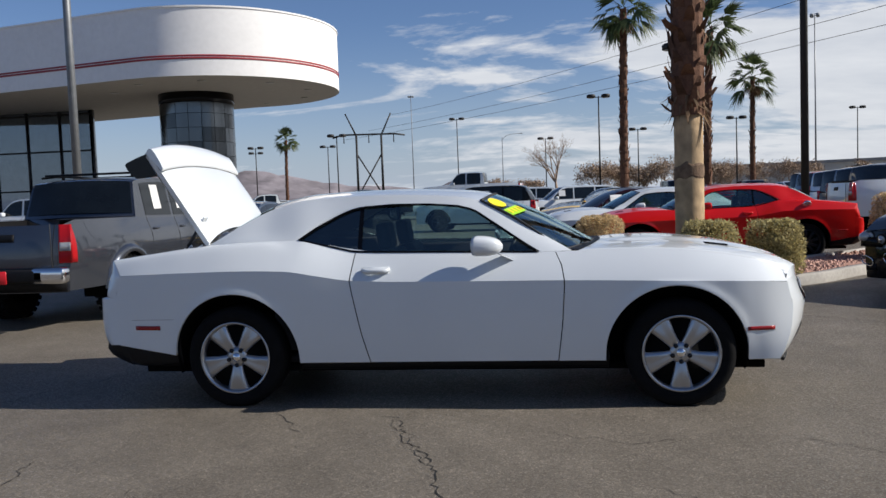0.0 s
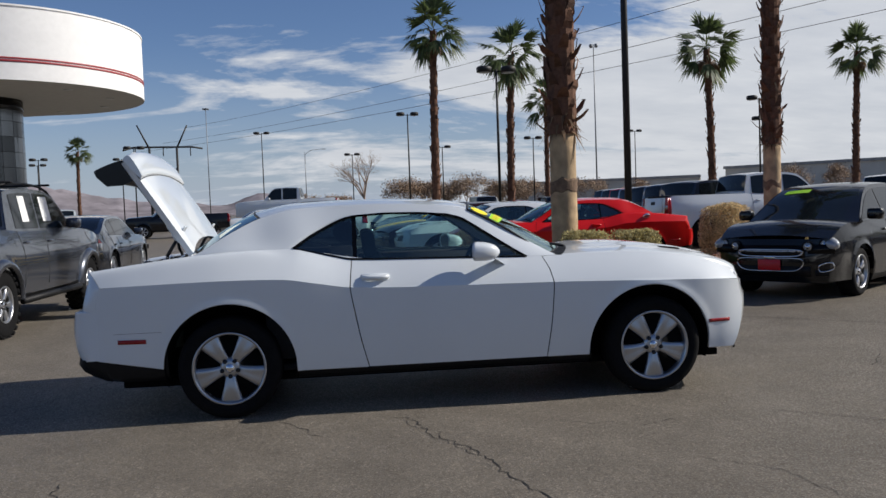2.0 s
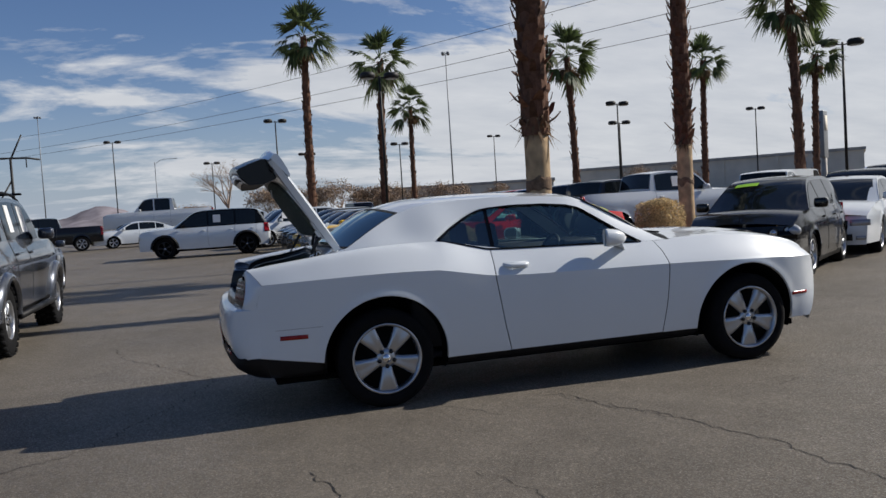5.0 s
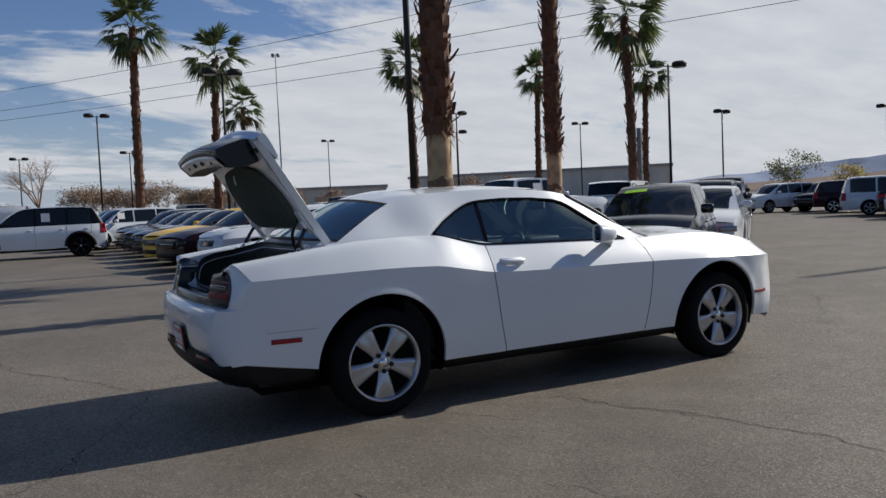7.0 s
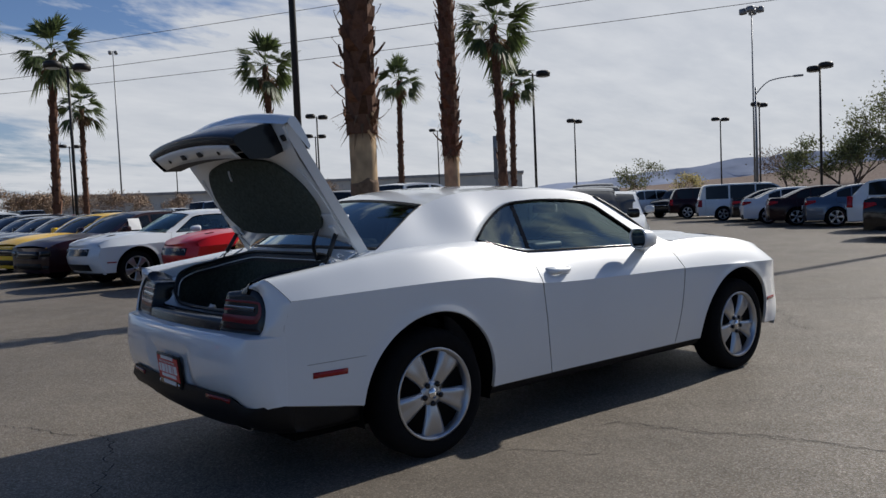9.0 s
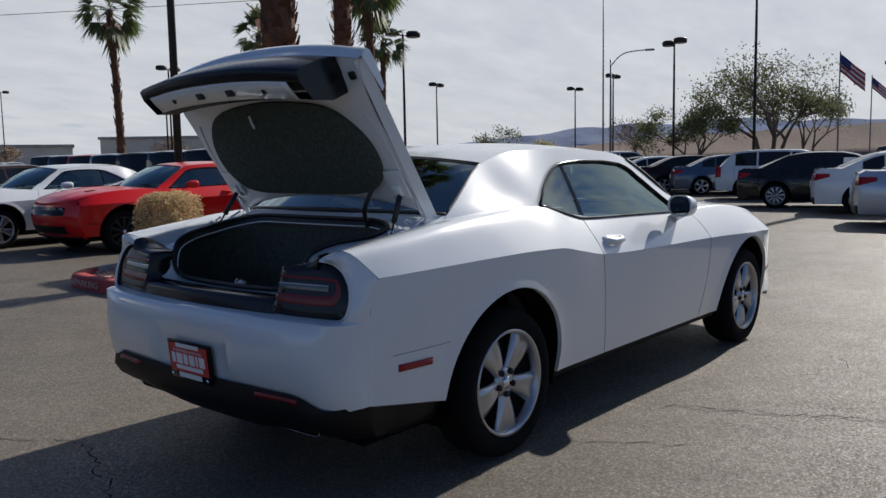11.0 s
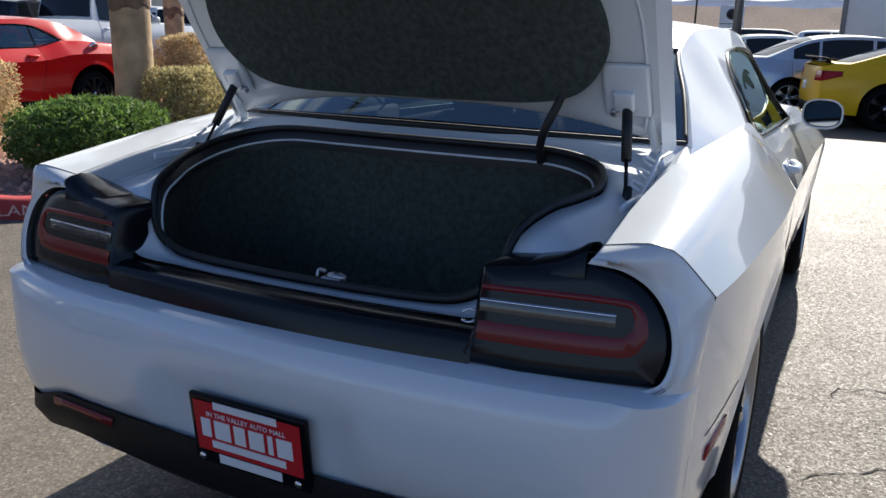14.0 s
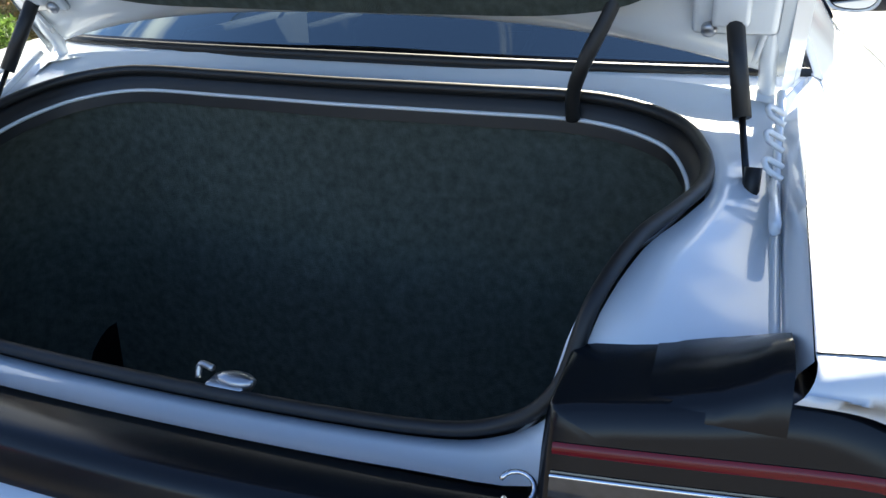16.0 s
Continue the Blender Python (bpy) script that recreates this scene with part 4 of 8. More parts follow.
# round column clad in polished plates
CR = 2.60
CX, CY = -1.55, 0.1
part("column_core", tube([(CX, CY, 0), (CX, CY, ZB)], CR - 0.05, 40), M["mullion"], bld)
plate_mesh = {}
for j in range(9):
    for k in range(18):
        a0, a1 = 2 * math.pi * k / 18 + 0.012, 2 * math.pi * (k + 1) / 18 - 0.012
        z0, z1 = j * 1.0 + 0.015, (j + 1) * 1.0 - 0.015
        if z1 > ZB - 0.6:
            z1 = ZB - 0.75
        if z1 <= z0 or not (-math.pi <= a0):
            continue
        if j not in plate_mesh:
            arc = [2 * math.pi * (i / 5) / 18 * 0.965 for i in range(6)]
            rws = [[(r * math.cos(t), r * math.sin(t), z) for t in arc] for r, z in ((CR, z0), (CR, z1))]
            plate_mesh[j] = mesh_from("cladding_plate", *flip(grid(rws)), M["steel_tile"], True)
        ob = new("cladding_plate", plate_mesh[j])
        ob.parent = bld
        ob.location = (CX, CY, 0)
        ob.rotation_euler = (0, 0, a0)
part("column_collar", lathe([(CR + 0.02, ZB - 0.72), (CR + 0.04, ZB - 0.7), (CR + 0.04, ZB), (CR - 0.2, ZB)], 40), M["gloss_black"], bld, "black column collar").location = (CX, CY, 0)
# curtain wall
wall_a, wall_dir = Vector((-12.4, 4.6, 0)), Vector((-0.95, 0.0, 0))
part("glass_wall", thick(grid([[tuple(wall_a + wall_dir * s) for s in range(0, 41, 4)], [tuple(wall_a + wall_dir * s + Vector((0, 0, ZB))) for s in range(0, 41, 4)]]), (0, 0.3, 0)), M["curtain_glass"], bld, "dark reflective curtain wall", False)
part("side_glass_wall", thick(grid([[tuple(wall_a), tuple(wall_a + Vector((-10, 11, 0)))], [tuple(wall_a + Vector((0, 0, ZB))), tuple(wall_a + Vector((-10, 11, ZB)))]]), (-0.3, 0, 0)), M["curtain_glass"], bld, "dark reflective curtain wall", False)
for s in range(0, 25, 3):
    part("mullion", block((0.12, 0.16, ZB), tuple(wall_a + wall_dir * s + Vector((0, -0.06, ZB / 2)))), M["mullion"], bld)
for z in (0.3, 3.2, 6.3, 9.2):
    part("transom", block((38, 0.14, 0.12), tuple(wall_a + wall_dir * 20 + Vector((0, -0.05, z)))), M["mullion"], bld)

# ---------------------------------------------------------------- far things
def far_building(pts, h, label, mat="wall_tan"):
    root = empty("warehouse", Matrix(), label, "building")
    a, b = Vector((*pts[0], 0)), Vector((*pts[1], 0))
    d = (b - a).normalized()
    nrm = Vector((-d.y, d.x, 0))
    ln = (b - a).length
    turn = Matrix.Rotation(math.atan2(d.y, d.x), 3, "Z")
    part("wall", block((ln, 25, h), tuple((a + b) / 2 + nrm * 12.5 + Vector((0, 0, h / 2))), 0, 1, turn), M[mat], root, "", False)
    part("parapet", block((ln + 0.6, 25.6, 0.5), tuple((a + b) / 2 + nrm * 12.5 + Vector((0, 0, h + 0.2))), 0, 1, turn), M["concrete"], root, "", False)
    for k in range(1, int(ln // 9)):
        part("wall_pier", block((0.5, 0.3, h), tuple(a + d * 9 * k - nrm * 0.1 + Vector((0, 0, h / 2))), 0, 1, turn), M[mat], root, "", False)
    return root


far_building(((30, 150), (62, 136)), 5.2, "long low tan warehouse beyond the lot")
far_building(((68, 138), (104, 104)), 6.6, "tan flat-roofed warehouse beyond the lot")
sg = empty("pylon_sign", Matrix.Translation((62, 66, 0)) @ Matrix.Rotation(0.6, 4, "Z"), "grey-green roadside pylon sign", "sign")
part("sign_panel", block((1.7, 0.5, 5.0), (0, 0, 6.6), 0.08), M["galv"], sg)
part("sign_face", block((1.2, 0.04, 1.6), (0, -0.27, 7.8)), M["wall_tan"], sg)
part("support", block((0.7, 0.4, 4.2), (0, 0, 2.1)), M["concrete"], sg)


def mountain_ring(els, radius, a0, a1, mat, name, label, seed, rough, relief=0.2):
    f = curve1(els)
    rows = []
    angs = [a0 + (a1 - a0) * k / 260 for k in range(261)]
    for v in range(7):
        row = []
        for a in angs:
            ridge = radius * math.tan(radians(max(0.05, f(a)) * (1 + rough * noise.fractal(Vector((a * 0.22, seed, 0)), 1.0, 2.0, 6))))
            rr = radius * (0.86 + 0.14 * v / 6) + 0.1 * relief * radius * noise.noise(Vector((a * 0.5, v, seed)))
            z = ridge * (v / 6) ** 1.2 * (1 + (relief * noise.noise(Vector((a * 1.2, v * 0.9, seed))) if v < 6 else 0)) - (30 if v == 0 else 0)
            row.append((rr * math.cos(radians(a)), rr * math.sin(radians(a)), z))
        rows.append(row)
    ob = obj(name, grid(rows), mat)
    return tagged(ob, label, "mountains", kind="structure")


mountain_ring([(86, 0.2), (90, 0.45), (93, 0.8), (96, 1.4), (99, 0.8), (102, 0.95), (104, 1.15), (106.6, 1.6), (108.5, 1.9), (110.2, 2.5), (111.5, 2.75), (114, 2.3), (120, 2.0), (135, 2.2), (160, 1.4), (200, 1.0)], 1900, 86, 200, M["mountain_red"], "backdrop", "hazy reddish desert mountains on the horizon", 2.0, 0.32)
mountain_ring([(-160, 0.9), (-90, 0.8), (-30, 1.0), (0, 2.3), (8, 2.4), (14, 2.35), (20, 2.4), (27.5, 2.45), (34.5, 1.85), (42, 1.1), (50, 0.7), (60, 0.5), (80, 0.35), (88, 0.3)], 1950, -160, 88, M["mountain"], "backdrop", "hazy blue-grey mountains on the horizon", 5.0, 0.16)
mountain_ring([(-60, 1.4), (-10, 1.9), (5, 2.0), (12, 2.0), (21, 1.75), (28, 1.3), (34, 0.9), (44, 0.5), (50, 0.2)], 900, -60, 50, M["brush"], "backdrop", "brown desert scrub slope beyond the road", 9.0, 0.08, 0.06)


# trees
def branchy(rnd, p, d, ln, r, depth, tubes, tips, spread_a=0.6):
    q = p + d * ln
    tubes.append(tube([tuple(p), tuple(p.lerp(q, 0.5) + Vector((rnd.uniform(-1, 1), rnd.uniform(-1, 1), 0)) * ln * 0.06), tuple(q)], [r, r * 0.8, r * 0.62], 5 if r > 0.03 else 3, False, False))
    if depth == 0:
        tips.append(q)
        return
    for k in range(rnd.choice((2, 3, 3))):
        e = (d + Vector((rnd.gauss(0, spread_a), rnd.gauss(0, spread_a), rnd.gauss(0.08, spread_a * 0.6)))).normalized()
        branchy(rnd, q, e, ln * rnd.uniform(0.62, 0.85), r * 0.58, depth - 1, tubes, tips, spread_a)


def tree(at, h, seed, label, leaf=None, depth=5, trunks=1, bark="bare_tree", leaf_n=26, leaf_s=0.30, spread_a=0.55):
    rnd = random.Random(seed)
    root = empty("tree", Matrix.Translation(at), label, "tree", "far trees")
    tubes, tips = [], []
    for k in range(trunks):
        d = Vector((rnd.uniform(-0.35, 0.35), rnd.uniform(-0.35, 0.35), 1)).normalized()
        branchy(rnd, Vector((rnd.uniform(-0.2, 0.2) * trunks, rnd.uniform(-0.2, 0.2) * trunks, 0)), d, h * 0.27, h * 0.022, depth, tubes, tips, spread_a)
    part("branch_frame", join(*tubes), M[bark], root)
    if leaf:
        v, f = [], []
        for t in tips:
            for i in range(leaf_n):
                c = t + Vector((rnd.gauss(0, 1), rnd.gauss(0, 1), rnd.gauss(0, 0.8))) * h * 0.05
                a = Vector((rnd.gauss(0, 1), rnd.gauss(0, 1), rnd.gauss(0, 1))).normalized() * leaf_s * rnd.uniform(0.5, 1)
                s = a.cross(Vector((rnd.gauss(0, 1), rnd.gauss(0, 1), 1))).normalized() * leaf_s * 0.3
                b = len(v)
                v += [tuple(c - s), tuple(c + a), tuple(c + s)]
                f.append((b, b + 1, b + 2))
        part("crown", (v, f), M[leaf], root, "", False)
    return root


def polar(cam_xy, az, d):
    return (cam_xy[0] + d * math.cos(radians(az)), cam_xy[1] + d * math.sin(radians(az)), lot_height(0, cam_xy[1] + d * math.sin(radians(az))))


tree(polar((0, -6.4), 89.3, 105), 9.2, 21, "tall bare leafless winter tree", None, 6, 2)
for k, (az, d, h) in enumerate(((86.4, 118, 6.2), (84.9, 120, 5.2), (82.0, 118, 6.0), (80.2, 122, 4.8), (76.5, 125, 5.0), (73.5, 128, 5.2), (93.5, 125, 4.5), (91.3, 130, 4.0), (85.6, 122, 5.8), (83.4, 120, 5.6), (79.2, 121, 5.2), (74.9, 126, 5.4), (78.3, 124, 5.4), (70.5, 130, 4.6), (61, 130, 6.4), (58, 128, 5.6))):
    tree(polar((0, -6.4), az, d), h, 30 + k, "brown leafless scrub tree at the lot's edge", "scrub", 5, 3, "bare_tree", 5 if k % 3 else 9, 0.26, 0.7)
tree(polar((-4.2, -4.3), 36.7, 90), 5.7, 51, "round yellow-green desert tree", "tree_leaf", 5, 2, "bare_tree", 5, 0.28, 0.8)
tree(polar((-4.2, -4.3), 34.2, 95), 4.6, 56, "small yellow-green desert tree by the road", "hedge_olive", 4, 2, "bare_tree", 10, 0.28, 0.8)
tree(polar((-4.5, -2.7), 18.2, 74), 11.3, 52, "wide olive-green roadside tree with bare lower limbs", "tree_leaf", 5, 4, "road_bark", 14, 0.27, 0.52)
tree(polar((-4.5, -2.7), 15.7, 77), 8.0, 53, "olive-green tree along the road", "tree_leaf", 5, 2, "road_bark", 13, 0.27, 0.6)
tree(polar((-4.5, -2.7), 22.9, 72), 6.6, 54, "low dense green tree along the road", "tree_leaf", 5, 3, "road_bark", 16, 0.25, 0.6)
tree(polar((-4.5, -2.7), 25.9, 78), 6.3, 55, "bare brown roadside tree", "scrub", 5, 2, "road_bark", 3, 0.2, 0.7)


# flags
def flag(at, h, w, label):
    root = plain_pole(at, h, 0.07, label, M["galv"], "flagpole", "flag")
    cols = []
    for k in range(13):
        s = k / 12
        cols.append((s * w * 0.75, 0.18 * math.sin(s * 5.5) * s, -s * w * 0.70))
    hh = w * 0.58
    for j in range(7):
        z0, z1 = h - 0.15 - hh * j / 7, h - 0.15 - hh * (j + 1) / 7
        rows2 = [[(c[0], c[1], z0 + c[2] + 0.02 * math.sin(c[0] * 4)) for c in cols], [(c[0], c[1], z1 + c[2] + 0.02 * math.sin(c[0] * 4)) for c in cols]]
        part("stripe", thick(grid(rows2), (0, 0.012, 0)), M["flag_red" if j % 2 == 0 else "flag_white"], root)
    rows2 = [[(c[0], c[1] - 0.016, h - 0.15 - hh * t + c[2]) for c in cols[:6]] for t in (0, 0.54)]
    part("canton", thick(grid(rows2), (0, 0.044, 0)), M["flag_blue"], root)
    root.rotation_euler = (0, 0, radians(-76))
    return root


flag(polar((-4.5, -2.7), 14.2, 75), 9.8, 2.5, "large striped flag drooping from a tall pole")
flag(polar((-4.5, -2.7), 12.45, 92), 9.2, 1.9, "striped flag drooping from a distant pole")
bs = empty("dealer_sign", Matrix.Translation(polar((-4.4, -2.2), 8.35, 78)) @ Matrix.Rotation(radians(188), 4, "Z"), "white roadside pylon sign with a dark round emblem", "sign")
part("sign_panel", block((0.35, 2.0, 4.1), (0, 0, 2.05), 0.04, 1), M["sign_white"], bs, "white sign panel")
part("emblem", moved(lathe([(0.46, 0), (0.46, 0.03), (0.30, 0.03), (0.30, 0.012), (0, 0.012)], 28, "y"), Matrix.Translation((0.175, 0, 3.35)) @ Matrix.Rotation(radians(-90), 4, "Z")), M["ink"], bs, "plain dark round emblem")
part("panel_joint", block((0.03, 2.0, 0.07), (0.17, 0, 2.55)), M["galv"], bs)
part("emblem_centre", moved(lathe([(0.30, 0), (0.30, 0.02), (0.0, 0.02)], 24, "y"), Matrix.Translation((0, -0.18, 2.3))), M["galv"], bs)


# ---------------------------------------------------------------- the two-door coupe (x forward, y to its left, wheels on z = 0)
HX, HZ, HR = 1.475, 0.345, 0.446          # wheel centres, arch radius
ARCHES = (-HX - 0.014, HX - 0.010)
crease_z = curve1([(-2.42, 0.925), (-2.0, 0.938), (-1.5, 0.946), (-1.12, 0.937), (-0.9, 0.902), (-0.65, 0.862), (-0.3, 0.848), (0.77, 0.835), (1.47, 0.818), (2.0, 0.80), (2.3, 0.775)])
crease_y = curve1([(-2.42, 0.884), (-2.15, 0.925), (-1.8, 0.952), (-1.5, 0.965), (-1.0, 0.957), (-0.6, 0.940), (0.0, 0.942), (0.77, 0.948), (1.47, 0.965), (1.8, 0.952), (2.0, 0.915), (2.1, 0.875), (2.2, 0.82), (2.3, 0.75)])
belt_z = curve1([(-2.42, 1.008), (-2.36, 1.018), (-2.2, 1.046), (-2.0, 1.070), (-1.82, 1.096), (-1.70, 1.114), (-1.5, 1.130), (-1.2, 1.135), (-1.04, 1.135), (-0.8, 1.072), (-0.64, 1.040), (0.0, 1.024), (0.6, 1.008), (0.82, 1.015), (1.2, 1.018), (1.5, 1.003), (1.93, 0.94), (2.137, 0.872), (2.22, 0.815), (2.3, 0.79)])
belt_y = curve1([(-2.42, 0.698), (-2.2, 0.698), (-2.0, 0.702), (-1.82, 0.718), (-1.70, 0.742), (-1.5, 0.772), (-1.2, 0.788), (-1.04, 0.790), (-0.64, 0.800), (0.0, 0.812), (0.6, 0.812), (0.82, 0.80), (1.2, 0.80), (1.5, 0.80), (1.93, 0.775), (2.137, 0.72), (2.22, 0.68), (2.3, 0.62)])
ridge_z = curve1([(-2.42, 1.046), (-2.25, 1.066), (-2.07, 1.088), (-1.85, 1.114), (-1.6, 1.126), (-1.3, 1.128), (-1.04, 1.128)])
ridge_y = curve1([(-2.42, 0.822), (-2.25, 0.834), (-2.07, 0.842), (-1.85, 0.848), (-1.6, 0.848), (-1.3, 0.830), (-1.04, 0.805)])
rail_z = curve1([(-1.74, 1.108), (-1.69, 1.135), (-1.5, 1.248), (-1.35, 1.326), (-1.27, 1.358), (-1.0, 1.415), (-0.5, 1.428), (0.0, 1.405), (0.20, 1.368), (0.30, 1.318), (0.55, 1.170), (0.82, 1.016)])
rail_y = curve1([(-1.74, 0.740), (-1.69, 0.727), (-1.5, 0.672), (-1.35, 0.618), (-1.27, 0.600), (-1.0, 0.592), (-0.5, 0.605), (0.0, 0.605), (0.20, 0.602), (0.30, 0.622), (0.55, 0.682), (0.82, 0.762)])
roof_cut_r, roof_cut_f = -1.285, 0.21


def side_y(x, z):
    """Half width of the body side at height z."""
    zc, yc = crease_z(x), crease_y(x)
    if z <= zc:
        f = (zc - z) / (zc - 0.27)
        y = yc - 0.012 * f - (yc - 0.885) * max(f, 0.0) ** 2.2
        for c in ARCHES:
            r = math.hypot(x - c, z - HZ)
            y += 0.008 * math.exp(-((r - HR) / 0.035) ** 2)
        return y
    f = min(1.0, (z - zc) / max(belt_z(x) - zc, 1e-3))
    return yc + (belt_y(x) - yc) * (0.80 * f + 0.20 * f * f)


def upper_pt(x, t):
    """Half width and height above the crease: t = 0 at the crease, 1 at the belt.
    Behind the door the section has a rounded ridge and a flatter top."""
    zc, zb = crease_z(x), belt_z(x)
    z = zc + (zb - zc) * t
    y = side_y(x, z)
    w = smoothstep(-1.02, -1.32, x)
    if w > 0:
        soft = lambda v: 0.07 * math.log1p(math.exp(min(v / 0.07, 60.0)))  # noqa: E731
        bent = soft(t - 0.58) - soft(-0.58)
        a, d = (t - bent) / 0.58, bent / (soft(0.42) - soft(-0.58))
        a = a / ((1 - (soft(0.42) - soft(-0.58))) / 0.58)
        yn = crease_y(x) + (ridge_y(x) - crease_y(x)) * a + (belt_y(x) - ridge_y(x)) * d
        zn = zc + (ridge_z(x) - zc) * a + (zb - ridge_z(x)) * d
        y, z = y + (yn - y) * w, z + (zn - z) * w
    return y, z


def low_z(x):
    for c in ARCHES:
        if abs(x - c) < HR:
            arch = HZ + math.sqrt(HR ** 2 - (x - c) ** 2)
            base = 0.30 if x > -HX else 0.36 + (0.46 - 0.36) * (-1.92 - x) / 0.45 if x < -1.92 else (0.36 if x < -HX else 0.30)
            return max(arch, base)
    if x < -HX:
        return 0.36 + 0.078 * min(1, (-1.915 - x) / 0.45)
    return 0.30


def door_rear_x(z):
    return float(np.interp(z, [0.29, 0.50, 0.85, 1.04, 1.15], [-0.548, -0.600, -0.663, -0.645, -0.635]))


def door_front_x(z):
    return float(np.interp(z, [0.29, 0.55, 0.82, 0.93, 1.02], [0.712, 0.745, 0.765, 0.748, 0.708]))


nose_off = curve1([(0.24, -0.20), (0.264, -0.19), (0.363, -0.10), (0.528, -0.015), (0.637, 0.0), (0.71, -0.035), (0.80, -0.07), (0.86, -0.09)])


def arch_columns(c):
    return [c - HR * math.cos(math.pi * k / 28) for k in range(1, 28)]


def side_panel(xs, warp, tail=None):
    """Sheet of the right side; columns at xs, rows from the sill to the belt with a hard crease."""
    lower, upper = [], []
    for r in range(11):
        row = []
        for x in xs:
            zl, zc = low_z(x), crease_z(x)
            z = zl + (zc - zl) * (r / 10)
            xx = warp(x, z)
            row.append((xx, -side_y(xx, z), z))
        lower.append(row)
    for r in range(17):
        row = []
        for x in xs:
            t = r / 16
            xx = warp(x, crease_z(x) + (belt_z(x) - crease_z(x)) * t if tail is None else (crease_z(x), t))
            y, z = upper_pt(xx, t)
            row.append((xx, -y, z))
        upper.append(row)
    lip = [[(p[0], p[1] + d, p[2] + e) for p in lower[0]] for d, e in ((0.045, 0.004), (0.004, -0.004))] + [lower[0]]
    return join(flip(grid(lip)), flip(grid(lower)), flip(grid(upper)))


GAP = 0.0035


def tail_shift(t):
    """How far the quarter's rear edge leans back between the crease and the belt."""
    return float(np.interp(t, [0, 0.58, 1.0], [0.040, -0.050, -0.020]))


def quarter_geo():
    xs = sorted([-2.36, -2.3, -2.2, -2.1, -2.0, -1.96, ARCHES[0] - HR - 0.001] + arch_columns(ARCHES[0]) + [ARCHES[0] + HR + 0.001, -1.0, -0.92, -0.84, -0.76, -0.70, -0.66])

    def warp(x, z):
        end = smoothstep(-2.2, -2.36, x)
        if isinstance(z, tuple):
            zz, shift = crease_z(x) + (belt_z(x) - crease_z(x)) * z[1], tail_shift(z[1])
        else:
            zz, shift = z, 0.040 * smoothstep(0.80, crease_z(x), z)
        return x + (door_rear_x(zz) - GAP + 0.66) * smoothstep(-1.03, -0.66, x) + shift * end
    return side_panel(xs, warp, True)


def quarter_end():
    """Rear edge of the right quarter from the deck down to the bumper."""
    pts = []
    for k in range(11):
        t = 1 - k / 10
        x = -2.36 + tail_shift(t)
        y, z = upper_pt(x, t)
        pts.append(Vector((x, -y, z)))
    for z in (0.90, 0.875, 0.85, 0.82, 0.79, 0.76):
        x = -2.36 + 0.040 * smoothstep(0.80, crease_z(-2.36), z)
        pts.append(Vector((x, -side_y(x, z), z)))
    return pts


def door_geo():
    n = 22

    def warp(f, z):
        return door_rear_x(z) + GAP + (door_front_x(z) - door_rear_x(z) - 2 * GAP) * f
    lower, upper = [], []
    for r in range(11):
        row = []
        for k in range(n + 1):
            f = k / n
            zc = crease_z(warp(f, 0.85))
            z = 0.30 + (zc - 0.30) * r / 10
            x = warp(f, z)
            row.append((x, -side_y(x, z), z))
        lower.append(row)
    for r in range(7):
        row = []
        for k in range(n + 1):
            f = k / n
            x0 = warp(f, 0.95)
            z = crease_z(x0) + (belt_z(x0) - crease_z(x0)) * r / 6
            x = warp(f, z)
            row.append((x, -side_y(x, z), z))
        upper.append(row)
    edge_a = [[(p[0] , p[1] + 0.03, p[2]) for p in (rw[0] for rw in lower + upper)], [rw[0] for rw in lower + upper]]
    edge_b = [[rw[-1] for rw in lower + upper], [(p[0], p[1] + 0.03, p[2]) for p in (rw[-1] for rw in lower + upper)]]
    return join(flip(grid(lower)), flip(grid(upper)), flip(grid(edge_a)), flip(grid(edge_b)))


def fender_geo():
    xs = sorted([0.765, 0.82, 0.9, 0.97, ARCHES[1] - HR - 0.001] + arch_columns(ARCHES[1]) + [ARCHES[1] + HR + 0.001, 1.96, 2.0, 2.05, 2.1, 2.15, 2.2])
    return side_panel(xs, lambda x, z: x + (door_front_x(z) + GAP - 0.765) * smoothstep(0.99, 0.765, x) + nose_off(z) * smoothstep(1.95, 2.2, x) * 0.6)


def rear_plan(s):
    """Rear contour of the bumper, s from 0 (right side) to 1 (left side)."""
    base = [(-2.325, -0.874), (-2.362, -0.8865), (-2.43, -0.878), (-2.490, -0.848), (-2.541, -0.768), (-2.568, -0.63), (-2.584, -0.42), (-2.592, -0.2), (-2.595, 0.0)]
    full = base + [(x, -y) for x, y in reversed(base[:-1])]
    p = s * (len(full) - 1)
    i = min(int(p), len(full) - 2)
    return Vector((*full[i], 0)).lerp(Vector((*full[i + 1], 0)), p - i)


rear_line = [Vector((p.x, p.y, 0)) for p in rounded([(*rear_plan(k / 16).xy, 0) for k in range(17)], False, 5)]


def white_bottom(y):
    a = abs(y)
    return 0.47 - 0.045 * smoothstep(0.62, 0.80, a) + 0.013 * smoothstep(0.82, 0.885, a)


